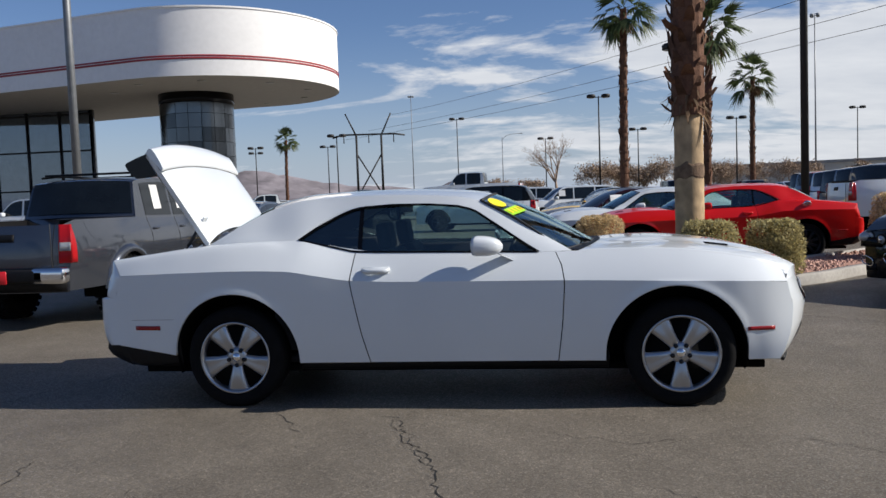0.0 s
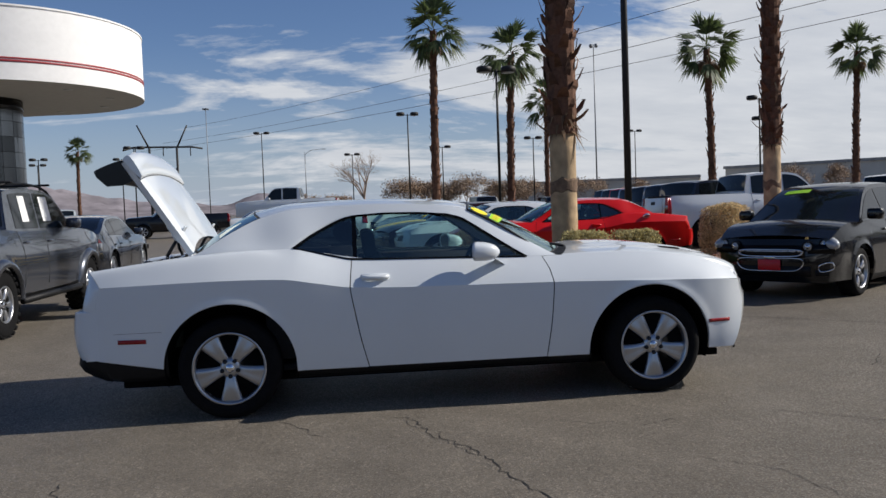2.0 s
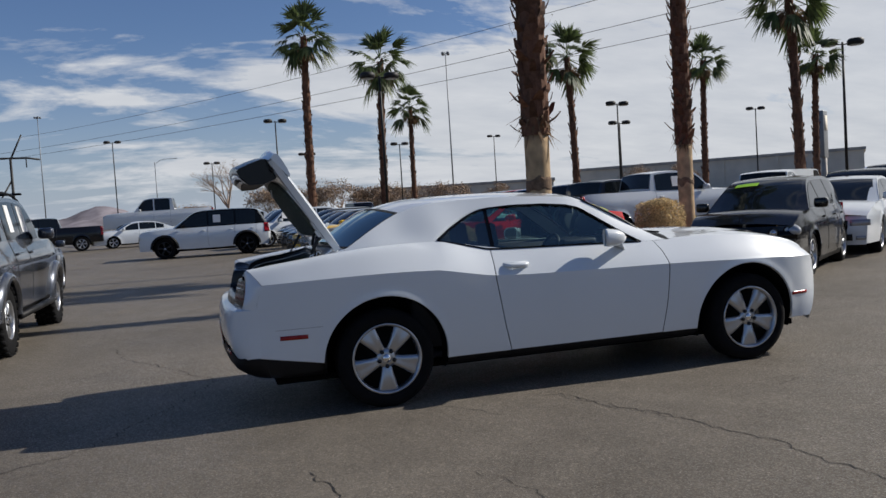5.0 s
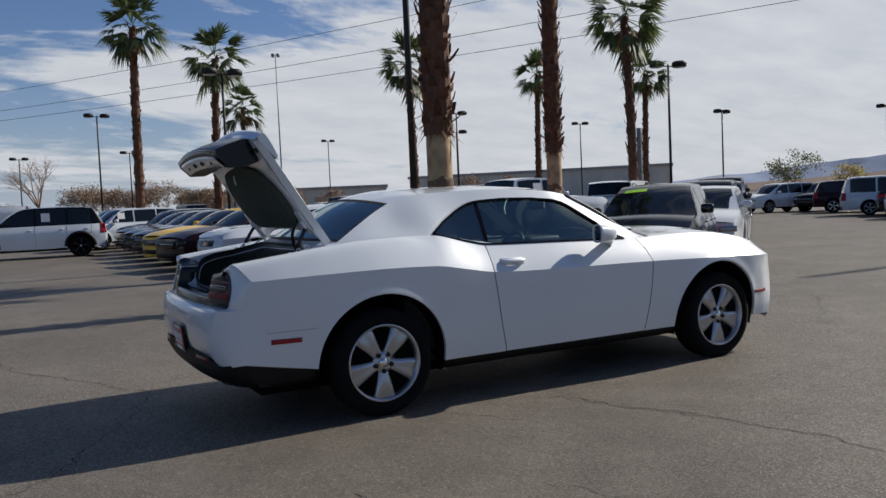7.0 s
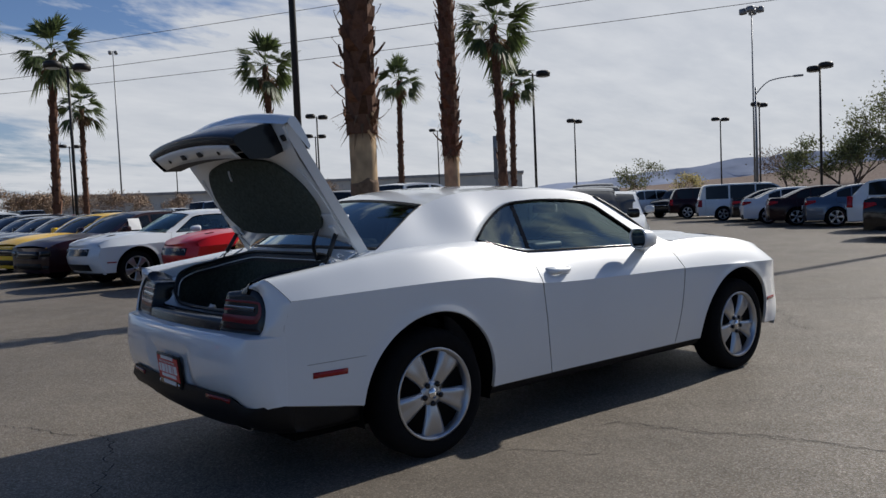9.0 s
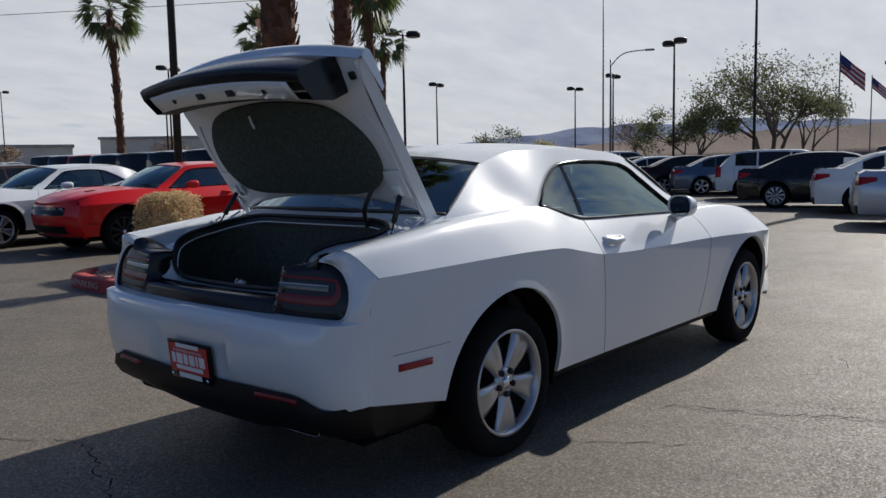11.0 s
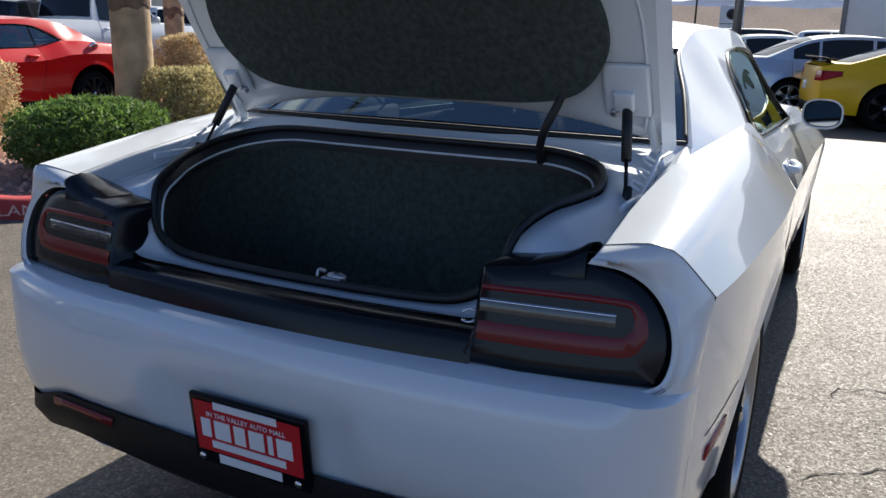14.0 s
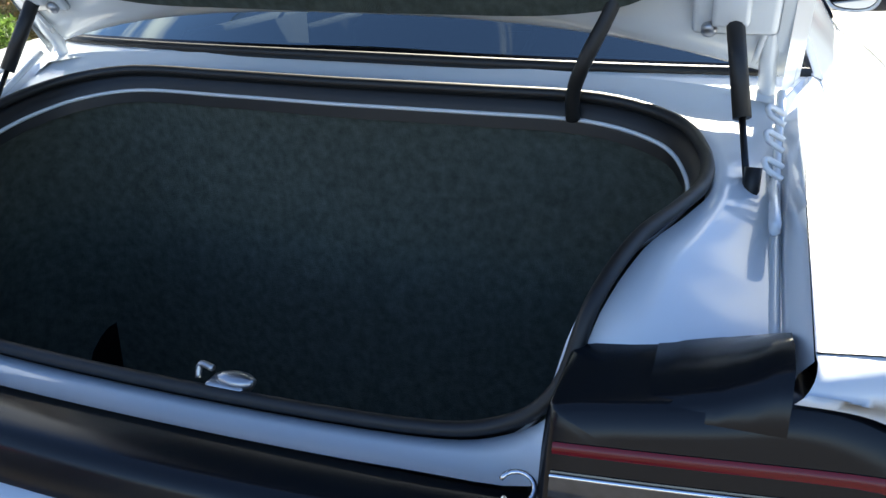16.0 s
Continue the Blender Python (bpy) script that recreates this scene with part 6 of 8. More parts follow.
def coupe(m, body, label, trunk_open=False, dark_wheels=False, full=True, decals=None):
    root = empty("coupe", m, label, "car", "" if full else "parked coupes")
    both = lambda name, geo, mat, lab="", smooth=True: (part(name, geo, mat, root, lab, smooth), part(name, mirror(geo), mat, root, lab, smooth))  # noqa: E731
    quarters = both("rear_quarter_panel", join(quarter_geo(), corner_cap_geo()), body)
    part("lamp_shoulder", lamp_shoulder_geo(), M["tail_black"], quarters[0], "black trim beside the lamp")
    part("lamp_shoulder", mirror(lamp_shoulder_geo()), M["tail_black"], quarters[1], "black trim beside the lamp")
    doors = both("door", door_geo(), body)
    both("front_fender", fender_geo(), body)
    part("rear_bumper", bumper_geo(), body, root)
    part("rear_valance", valance_geo(), M["plastic"], root, "black lower rear skirt")
    part("front_bumper", join(front_geo(), *[ball((0.06, 0.05, 0.04), (2.155, s * 0.685, 0.815), 10) for s in (-1, 1)]), body, root)
    part("bonnet", grid([[(r[0][0], r[0][1] + 0.004, r[0][2] - 0.06)] + r + [(r[-1][0], r[-1][1] - 0.004, r[-1][2] - 0.06)] for r in hood_geo()]), body, root)
    top_row = resample(front_geo()[0][-41:], 41)
    part("nose_panel", grid([[tuple(p) for p in top_row], [tuple(p) for p in resample(hood_geo()[-1], 41)]]), body, root)
    if full:
        both("bumper_joint", tube([tuple(p + Vector((-0.0005, -0.0005, 0.0008))) for p in quarter_end()[:11]], 0.0009, 4), M["ink"], "thin dark panel joint")
    both("cabin_side", pillar_geo(), body)
    both("rear_pillar", c_pillar_geo(), body)
    both("front_pillar", a_pillar_geo(), body)
    part("roof", grid(roof_geo()), body, root)
    part("headliner", flip(grid([[(p[0], p[1] * 0.97, p[2] - 0.035) for p in r] for r in roof_geo()])), M["head_cloth"], root)
    rg = part("rear_window", flip(grid(rear_glass_rows())), M["dark_glass"], root, "dark tinted rear glass")
    ws = part("windscreen", grid(screen_rows()), M["glass"], root)
    for geo_row, nm in ((rear_glass_rows()[-1], "rear_window_seal"), (rear_glass_rows()[0], "rear_window_seal"), (screen_rows()[-1], "windscreen_seal"), (screen_rows()[0], "windscreen_seal")):
        part(nm, tube(geo_row, 0.010, 6), M["seal"], root)
    both("rear_window_seal", tube([r[0] for r in rear_glass_rows()], 0.007, 6), M["seal"])
    both("windscreen_seal", tube([r[0] for r in screen_rows()], 0.010, 6), M["seal"])
    for q, s in zip(both("side_window", window_geo(-0.606, 0.595), M["glass"]), (0, 1)):
        q.visible_shadow = False
    for q in both("quarter_window", window_geo(-1.035, -0.632), M["dark_glass"]):
        q.visible_shadow = False
    rg.visible_shadow = ws.visible_shadow = False
    both("b_pillar_trim", join(*[window_geo(-0.634, -0.604, 0.009)]), M["gloss_black"])
    both("window_trim", join(trim_tube(DLO_TOP, 0.009, 0.002), trim_tube(DLO_BOT, 0.008, 0.001)), M["gloss_black"])
    # sills and undertray
    both("side_sill", grid([[(x, -0.872, 0.302), (x, -0.855, 0.262), (x, -0.80, 0.235), (x, -0.55, 0.225)] for x in np.linspace(-1.04, 1.04, 9)]), M["plastic"])
    part("undertray", block((4.3, 1.45, 0.05), (-0.1, 0, 0.235), 0.01), M["liner"], root)
    for c, ac in zip((-1.497, 1.492), ARCHES):
        arc = [math.pi * k / 24 for k in range(-2, 27)]
        well = grid([[(ac + (HR - 0.003) * math.cos(t), y, HZ + (HR - 0.003) * math.sin(t)) for t in arc] for y in (-0.93, -0.55)])
        disc = ([(ac, -0.55, HZ)] + [(ac + (HR - 0.003) * math.cos(t), -0.55, HZ + (HR - 0.003) * math.sin(t)) for t in arc], [(0, k, k + 1) for k in range(1, len(arc))])
        # keep the liner inside the body side
        well = ([(v[0], max(v[1], -side_y(v[0], max(v[2], 0.3)) + 0.02), v[2]) for v in well[0]], well[1])
        both("wheel_well", join(well, disc), M["liner"])
        for left in (False, True):
            put_wheel(coupe_wheel_dark if dark_wheels else coupe_wheel, root, (c, 0.815 if left else -0.815, HZ), left)
    # handles, mirrors, markers
    def handle():
        base = block((0.185, 0.012, 0.055), (-0.487, -side_y(-0.487, 0.921) + 0.0005, 0.921), 0.004, 1, Matrix.Rotation(radians(-31), 3, "X"))
        grip = tube(rounded([(-0.575, -0.897, 0.928), (-0.545, -0.924, 0.922), (-0.487, -0.931, 0.922), (-0.425, -0.924, 0.922), (-0.398, -0.897, 0.926)], False, 5), 0.0165, 8)
        return base, grip
    hb, hg = handle()
    part("door_handle", hg, body, doors[0])
    part("door_handle", mirror(hg), body, doors[1])
    part("handle_recess", hb, body, doors[0])
    part("handle_recess", mirror(hb), body, doors[1])

    def mirror_shell():
        rows = []
        for k in range(10):
            t = k / 9
            sc = math.sqrt(max(0.0, 1 - (t * 0.985) ** 2.8))
            row = []
            for a in np.linspace(0, 2 * math.pi, 29):
                y = -0.968 + 0.087 * sc * math.copysign(abs(math.cos(a)) ** 0.75, math.cos(a))
                z = 1.074 + 0.067 * sc * math.copysign(abs(math.sin(a)) ** 0.75, math.sin(a)) - 0.008 * t
                row.append((0.205 + 0.17 * t + 0.36 * (y + 0.968) * (1 - t), y, z))
            rows.append(row)
        inner = [(p[0] + 0.010, -0.968 + (p[1] + 0.968) * 0.90, 1.074 + (p[2] - 1.074) * 0.87) for p in rows[0]]
        return flip(grid([inner] + rows)), inner
    shell, inner = mirror_shell()
    stalk = grid([[(0.315 + 0.085 * t - 0.046 * math.cos(a) * (1 - 0.15 * t), -0.955 + 0.115 * t + 0.030 * math.sin(a), 1.030 - 0.048 * t + 0.020 * math.cos(a)) for a in np.linspace(0, 2 * math.pi, 15)] for t in (0, 0.33, 0.66, 1.0)])
    ms = both("wing_mirror", join(shell, stalk), body)
    rim_y = lambda p, k: -0.968 + (p[1] + 0.968) * k  # noqa: E731
    bez = grid([[(p[0] + 0.004, p[1], p[2]) for p in inner], [(p[0] - 0.003 - 0.36 * 0.08 * (p[1] + 0.968), rim_y(p, 0.92), 1.074 + (p[2] - 1.074) * 0.90) for p in inner]])
    mg = ([(p[0] - 0.004, rim_y(p, 0.95), 1.074 + (p[2] - 1.074) * 0.93) for p in inner[:-1]], [tuple(range(len(inner) - 1))])
    for k, g in enumerate(((mg, bez), (mirror(mg), mirror(bez)))):
        part("mirror_glass", g[0], M["mirror_glass"], ms[k], "", False)
        part("mirror_bezel", g[1], M["plastic"], ms[k], "black mirror bezel")

    def marker(x0, x1, z0, z1, slant=0.0):
        pts = []
        for x in np.linspace(x0, x1, 7):
            pts.append([(x, -side_y(x, z) - 0.004, z) for z in (z0 + slant * (x - x0), z1 + slant * (x - x0))])
        return thick(grid(pts), (0, 0.006, 0))
    both("rear_marker_light", marker(-2.222, -2.035, 0.545, 0.574, -0.01), M["amber_lens"], "dull red side marker")
    both("front_marker_light", marker(1.90, 2.075, 0.487, 0.512), M["amber_lens"], "dull red side marker")
    if full:
        both("bumper_seam", tube([(x, -side_y(x, 0.615 + 0.01 * (x + 2.2)) - 0.0003, 0.615 + 0.01 * (x + 2.2)) for x in np.linspace(-2.25, -1.93, 12)], 0.0010, 4), M["ink"])
    # tail
    part("tail_panel", tail_strip_geo(), M["tail_black"], root, "gloss black tail panel")
    for s in (-1, 1):
        lamp = part("tail_lamp", lamp_body_geo() if s < 0 else mirror(lamp_body_geo()), M["tail_black"], root, "gloss black lamp housing")
        y0, y1, z0, z1 = 0.490, 0.790, 0.836, 0.924
        hs = [(0, s * y0, z1), (0, s * (y1 - 0.05), z1), (0, s * (y1 - 0.010), z1 - 0.014), (0, s * y1, 0.5 * (z0 + z1)), (0, s * (y1 - 0.010), z0 + 0.020), (0, s * (y1 - 0.05), z0 + 0.006), (0, s * y0, z0 + 0.006)]
        rr = [0.0055, 0.006, 0.009, 0.013, 0.0175, 0.018, 0.018]
        mid = rounded(hs, False, 5)
        wid = [float(np.interp(k / 5, range(7), rr)) for k in range(len(mid))]
        ribbon = [[], [], []]
        for k, p in enumerate(mid):
            t_ = (mid[min(k + 1, len(mid) - 1)] - mid[max(k - 1, 0)]).normalized()
            side_ = Vector((0, -t_.z, t_.y))
            for j, f in enumerate((-1, 0, 1)):
                q = p + side_ * wid[k] * f
                ribbon[j].append((panel_x(q.y, q.z) - (0.0045 if f == 0 else 0.0012), q.y, q.z))
        part("red_lens", grid(ribbon), M["smoked_red_lens"], lamp)
        # the thin chrome line is added for streak highlights high on the lens
        for nm, z0_, z1_, mt in (("reverse_lens", 0.878, 0.903, "smoked_lens"), ("reverse_trim", 0.8985, 0.9015, "chrome")):
            off = 0.0012 if nm == "reverse_lens" else 0.0042
            part(nm, grid([[(panel_x(y, z) - off - (0.002 if z == (z0_ + z1_) / 2 else 0), y, z) for y in np.linspace(s * y0, s * (y1 - 0.045), 10)] for z in (z0_, (z0_ + z1_) / 2, z1_)]), M[mt], lamp)
        tip = [[(x, s * 0.54 + 0.125 * sc * math.copysign(abs(math.cos(a)) ** 0.5, math.cos(a)), 0.312 + 0.026 * sc * math.copysign(abs(math.sin(a)) ** 0.5, math.sin(a))) for a in np.linspace(0, 2 * math.pi, 33)] for x, sc in ((-2.30, 0.90), (-2.42, 0.92), (-2.435, 1.0), (-2.42, 1.03), (-2.30, 1.03))]
        part("exhaust_tip", grid(tip), M["dark_alloy"], root)
        part("exhaust_rim", tube(tip[2][16:], 0.0028, 5), M["chrome"], root, "thin chrome exhaust edge")
        part("exhaust_hole", moved(block((0.01, 0.2, 0.04)), Matrix.Translation((-2.37, s * 0.54, 0.312))), M["liner"], root)
        part("rear_reflector", thick(grid([[(rear_plan(0.5).x + 0.020 + 0.03 * (y / 0.6) ** 2, s * y, z) for z in (0.446, 0.467)] for y in np.linspace(0.43, 0.66, 6)]), (-0.006, 0, 0)), M["reflector_red"], root, "dark red reflector")
    # number plate stand-in with bars for its print
    plate = part("plate_frame", block((0.014, 0.315, 0.178), (-2.578, -0.008, 0.528), 0.006, 2, Matrix.Rotation(radians(-6), 3, "Y")), M["gloss_black"], root, "dealer plate in a black frame")
    px = -2.5875
    pt = Matrix.Translation((px, -0.008, 0.528)) @ Matrix.Rotation(radians(-6), 4, "Y")
    bar = lambda name, y, z, w, h, mat, par, d=0.0015: part(name, moved(block((0.002, w, h), (-d, y, z)), pt), M[mat], par, "", False)  # noqa: E731
    bar("plate_panel", 0, 0.012, 0.285, 0.125, "sign_red", plate, 0.0)
    bar("print_bar", 0, 0.070, 0.170, 0.018, "sign_white", plate)
    k0 = 0
    for wd in (0.026, 0.044, 0.030, 0.040, 0.013, 0.040):
        bar("print_bar", 0.125 - k0 - wd / 2, 0.010, wd, 0.046, "sign_white", plate)
        k0 += wd + 0.0105
    bar("print_bar", 0, -0.029, 0.20, 0.018, "sign_white", plate)
    bar("print_bar", 0, -0.064, 0.17, 0.022, "sign_white", plate)
    for s in (-1, 1):
        part("plate_screw", moved(lathe([(0.009, 0), (0.009, 0.003), (0, 0.004)], 10, "y"), pt @ Matrix.Translation((-0.004, s * 0.13, -0.066)) @ Matrix.Rotation(radians(-90), 4, "Z")), M["chrome"], plate)
    if full:
        part("print_line", moved(text_geo("IN THE VALLEY AUTO MALL", 0.017, 0.0005), pt @ Matrix.Translation((-0.003, 0, 0.046)) @ Matrix(((0, 0, -1, 0), (-1, 0, 0, 0), (0, 1, 0, 0), (0, 0, 0, 1)))), M["sign_white"], plate, "", False)
    # bonnet vents, cowl, wipers
    for s in (-1, 1):
        part("bonnet_vent", block((0.15, 0.10, 0.012), (1.80, s * 0.43, 1.012), 0.004, 1, Matrix.Rotation(radians(7), 3, "Y")), M["gloss_black"], root, "black bonnet vent")
        part("wiper", tube([(0.95, s * 0.3 - 0.2, 1.062), (0.80, s * 0.3 + 0.3, 1.09)], 0.008, 5), M["plastic"], root)
    part("cowl", grid([[(p[0] + 0.006, p[1], p[2] + 0.003) for p in screen_rows()[-1]], [(q[0] + 0.012, q[1] * 0.96, q[2] + 0.004) for q in resample(hood_geo()[0], 21)]]), M["plastic"], root, "black cowl panel")
    # grille and lamps in front
    part("grille", grid([[(front_x(y, z) + 0.006, y, z) for y in np.linspace(-0.59, 0.59, 33)] for z in (0.640, 0.67, 0.70, 0.735, 0.770)]), M["gloss_black"], root, "black grille and lamp band")
    part("lower_grille", grid([[(front_x(y, z) + 0.006, y, z) for y in np.linspace(-0.58, 0.58, 25)] for z in (0.34, 0.38, 0.42, 0.47)]), M["plastic"], root, "black lower intake")
    part("front_splitter", tube([(front_x(y, 0.285) + 0.012, y, 0.285) for y in np.linspace(-0.80, 0.80, 25)], 0.014, 6), M["plastic"], root)
    for s in (-1, 1):
        for yy in (0.50, 0.345):
            hm = Matrix.Translation((front_x(yy, 0.705) - 0.024, s * yy, 0.705)) @ Matrix.Rotation(radians(90 + s * (26 if yy > 0.5 else 12)), 4, "Z")
            hl = part("headlight", moved(lathe([(0.056, 0.0), (0.056, 0.022), (0.048, 0.026), (0.044, 0.018)], 20, "y"), hm), M["clear_lens"], root)
            part("lamp_bowl", moved(lathe([(0.044, 0.016), (0.0, 0.014)], 16, "y"), hm), M["dark_alloy"], hl)
    # cabin
    both("door_card", block((1.30, 0.05, 0.66), (0.06, -0.76, 0.68), 0.015, 1), M["cloth"])
    both("rear_side_card", block((0.62, 0.05, 0.72), (-0.95, -0.735, 0.72), 0.015, 1), M["cloth"])
    part("cabin_floor", block((2.6, 1.5, 0.04), (-0.25, 0, 0.30)), M["cloth"], root)
    part("firewall", block((0.06, 1.45, 0.6), (0.95, 0, 0.62)), M["cloth"], root)
    part("dashboard", join(block((0.42, 1.45, 0.26), (0.66, 0, 0.84), 0.08, 3), block((0.34, 0.42, 0.08), (0.55, 0.36, 0.985), 0.035, 3)), M["plastic"], root, "black dashboard")
    part("steering_wheel", moved(join(tube([(0, 0.18 * math.cos(a), 0.18 * math.sin(a)) for a in np.linspace(0, 2 * math.pi, 25)[:-1]], 0.016, 8, True), block((0.04, 0.12, 0.10), (0.01, 0, 0), 0.02, 2), block((0.02, 0.34, 0.03), (0.005, 0, 0))), Matrix.Translation((0.33, 0.37, 0.90)) @ Matrix.Rotation(radians(24), 4, "Y")), M["plastic"], root)
    for s in (-1, 1):
        st = part("front_seat", moved(seat_geo(), Matrix.Translation((-0.17, s * 0.37, 0.0))), M["cloth"], root, "black cloth bucket seat")
        part("headrest", moved(headrest_geo(), Matrix.Translation((-0.17, s * 0.37, 0.0))), M["cloth"], st)
    part("rear_seat", join(block((0.48, 1.2, 0.16), (-0.92, 0, 0.44), 0.05, 2), block((0.14, 1.2, 0.55), (-1.20, 0, 0.76), 0.05, 2, Matrix.Rotation(radians(-20), 3, "Y"))), M["cloth"], root)
    part("parcel_shelf", block((0.50, 1.25, 0.03), (-1.52, 0, 1.055), 0.01, 1), M["cloth"], root)
    part("rear_view_mirror", block((0.03, 0.24, 0.065), (0.36, 0, 1.29), 0.015, 2), M["plastic"], root)
    if decals:
        rows = screen_rows()

        def on_glass(u, v):
            i, j = v * 12, (u * 0.5 + 0.5) * 20
            a, b = int(min(i, 11)), int(min(j, 19))
            p = Vector(rows[a][b]).lerp(Vector(rows[a][b + 1]), j - b)
            q = Vector(rows[a + 1][b]).lerp(Vector(rows[a + 1][b + 1]), j - b)
            return tuple(p.lerp(q, i - a) + Vector((0.006, 0, 0.006)))
        circ = [on_glass(-0.82 + 0.15 * math.cos(a), 0.125 + 0.095 * math.sin(a)) for a in np.linspace(0, 2 * math.pi, 29)[:-1]]
        part("windscreen_decal", (circ, [tuple(range(28))[::-1]]), M["decal_yellow"], root, "round yellow price decal", False)
        part("windscreen_decal", flip(grid([[on_glass(-0.985 + 0.42 * t, v) for t in np.linspace(0, 1, 8)] for v in (0.255, 0.375)])), M["lime"], root, "lime green numeral decal", False)
        for k in range(4):
            part("decal_bar", flip(grid([[tuple(Vector(on_glass(-0.95 + 0.10 * k + 0.05 * t, v)) + Vector((0.003, 0, 0.003))) for t in (0, 1)] for v in (0.28, 0.35)])), M["decal_yellow"], root, "", False)

    face_outward(root, PANELS, Vector((-0.2, 0, 0.7)))
    if not trunk_open:
        rows = []
        for k in range(13):
            x = -1.795 - 0.615 * k / 12
            rows.append([(x - 0.06 * (k / 12) * (1 - s * s), s * (0.668 + 0.012 * k / 12), belt_z(x) + 0.036 * (1 - abs(s) ** 3) - 0.006) for s in np.linspace(-1, 1, 17)])
        rows.append([(p[0] - 0.02, p[1], p[2] - 0.03) for p in rows[-1]])
        rows.append([(p[0] + 0.03, p[1], p[2] - 0.09) for p in rows[-1]])
        part("boot_lid", flip(grid(rows)), body, root)
        return root

    # ---- open luggage space
    part("boot_gutter", ring_grid([TRUNK_RIM, [a.lerp(b, 0.35) + Vector((0, 0, -0.010)) for a, b in zip(TRUNK_RIM, TRUNK_LOOP)], [a.lerp(b, 0.75) + Vector((0, 0, -0.008)) for a, b in zip(TRUNK_RIM, TRUNK_LOOP)], [p + Vector((0, 0, -0.004)) for p in TRUNK_LOOP], shrink(TRUNK_LOOP, 0.985, -0.03)]), body, root, "white painted boot gutter")
    both("gutter_wall", grid([[(x, -belt_y(x) + 0.001, belt_z(x) - 0.001), (x, -0.686, belt_z(x) - 0.016), (x, -0.678, float(np.interp(x, [-2.435, -2.32, -2.2, -2.12, -2.02, -1.9, -1.775], [0.97, 0.966, 0.985, 1.0, 1.020, 1.050, 1.096])) - 0.004)] for x in np.linspace(-2.390, -1.70, 17)]), body)
    corner = [tuple(rear_glass_rows()[-1][0]), (-1.715, -rail_y(-1.715), rail_z(-1.715) - 0.002)] + [(x, -belt_y(x) + 0.001, belt_z(x) - 0.001) for x in (-1.74, -1.78, -1.82)] + [(-1.82, -0.678, 1.078), (-1.792, -0.668, 1.097)]
    both("deck_corner", (corner, [(0, k, k + 1) for k in range(1, len(corner) - 1)]), body, "", False)
    part("deck_strip", grid([[tuple(p) for p in rear_glass_rows()[-1]], [(-1.792, y, 1.131 - 0.033 * abs(y / 0.668) ** 4) for y in np.linspace(-0.668, 0.668, 21)]]), body, root)
    part("boot_seal", join(tube([p + Vector((0, 0, 0.006)) for p in shrink(TRUNK_LOOP, 0.984, 0.0)], 0.009, 10, True), ring_grid([shrink(TRUNK_LOOP, 0.990, -0.002), shrink(TRUNK_LOOP, 0.960, -0.006), shrink(TRUNK_LOOP, 0.952, -0.030), shrink(TRUNK_LOOP, 0.95, -0.05)])), M["seal"], root, "black rubber boot seal")
    part("boot_lip", tube([p + Vector((0, 0, -0.028)) for p in shrink(TRUNK_LOOP, 0.950, 0.0)], 0.0035, 6, True), body, root)
    deep = [shrink(TRUNK_LOOP, 0.953, -0.035), shrink(TRUNK_LOOP, 1.02, -0.10)] + [[Vector((p.x, p.y * 1.10, 0.62 + (p.z - 0.85) * 0.25)) for p in TRUNK_LOOP], [Vector((p.x, p.y * 1.06, 0.46)) for p in TRUNK_LOOP]]
    tub = ring_grid(deep)
    nl = len(TRUNK_LOOP)
    part("boot_lining", (tub[0], tub[1] + [tuple(range(3 * nl, 4 * nl))]), M["carpet"], root, "black carpet boot lining")
    part("boot_latch", join(block((0.03, 0.052, 0.016), (-2.352, -0.075, 0.842), 0.005, 2), tube(rounded([(-2.348, -0.028, 0.842), (-2.342, -0.030, 0.858), (-2.346, -0.05, 0.858)], False, 4), 0.0045, 6), ball((0.014, 0.028, 0.010), (-2.352, -0.085, 0.852), 6)), M["alloy"], root, "bright metal boot latch")
    part("hook_ring", tube([(-2.432 + 0.012 * math.sin(a), -0.452 + 0.018 * math.cos(a), 0.849 + 0.010 * math.sin(a)) for a in np.linspace(0.3, 2.6 * math.pi / 1.5, 14)], 0.003, 5), M["chrome"], root)
    # lid in its own frame: u along the lid from the hinge, w inwards
    tilt = radians(57.3)
    O, U, W = Vector((-1.732, 0, 1.132)), Vector((-math.cos(tilt), 0, math.sin(tilt))), Vector((-math.sin(tilt), 0, -math.cos(tilt)))
    lm = Matrix((( U.x, 0, W.x, O.x), (0, 1, 0, 0), (U.z, 0, W.z, O.z), (0, 0, 0, 1)))
    lid = new("boot_lid")
    lid.parent = root
    lid.matrix_basis = lm
    tagged(lid, "raised white boot lid with black lining")
    def front(u, y):
        return 0.10 * (1 - min(1.0, abs(y) / 0.69) ** 2.5) * max(0.0, 1 - u / 0.6)

    def lid_row(u, w_, half, n=29, crown=0.0, bow=0.06):
        """A line across the lid: it bows back in the middle and follows the glass at the hinge."""
        return [(u + bow * (max(u, 0) / 0.8) * (1 - min(1.0, abs(s * half) / 0.69) ** 2.2) + front(u, s * half), s * half, w_ - crown * (1 - s * s)) for s in np.linspace(-1, 1, n)]
    skin = []
    for k in range(14):
        u = 0.63 * k / 13
        skin.append([(p[0], p[1], p[2] + 0.02 * smoothstep(0.64, 0.69, abs(p[1]))) for p in lid_row(u, -0.012 * math.sin(math.pi * u / 0.8), 0.690, 29, 0.022)])
    part("outer_skin", grid(skin), body, lid)
    # raised spoiler along the tail edge
    prof = [(0.622, -0.004), (0.632, -0.022), (0.68, -0.030), (0.75, -0.035), (0.792, -0.032), (0.808, -0.020), (0.806, 0.0), (0.796, 0.022)]
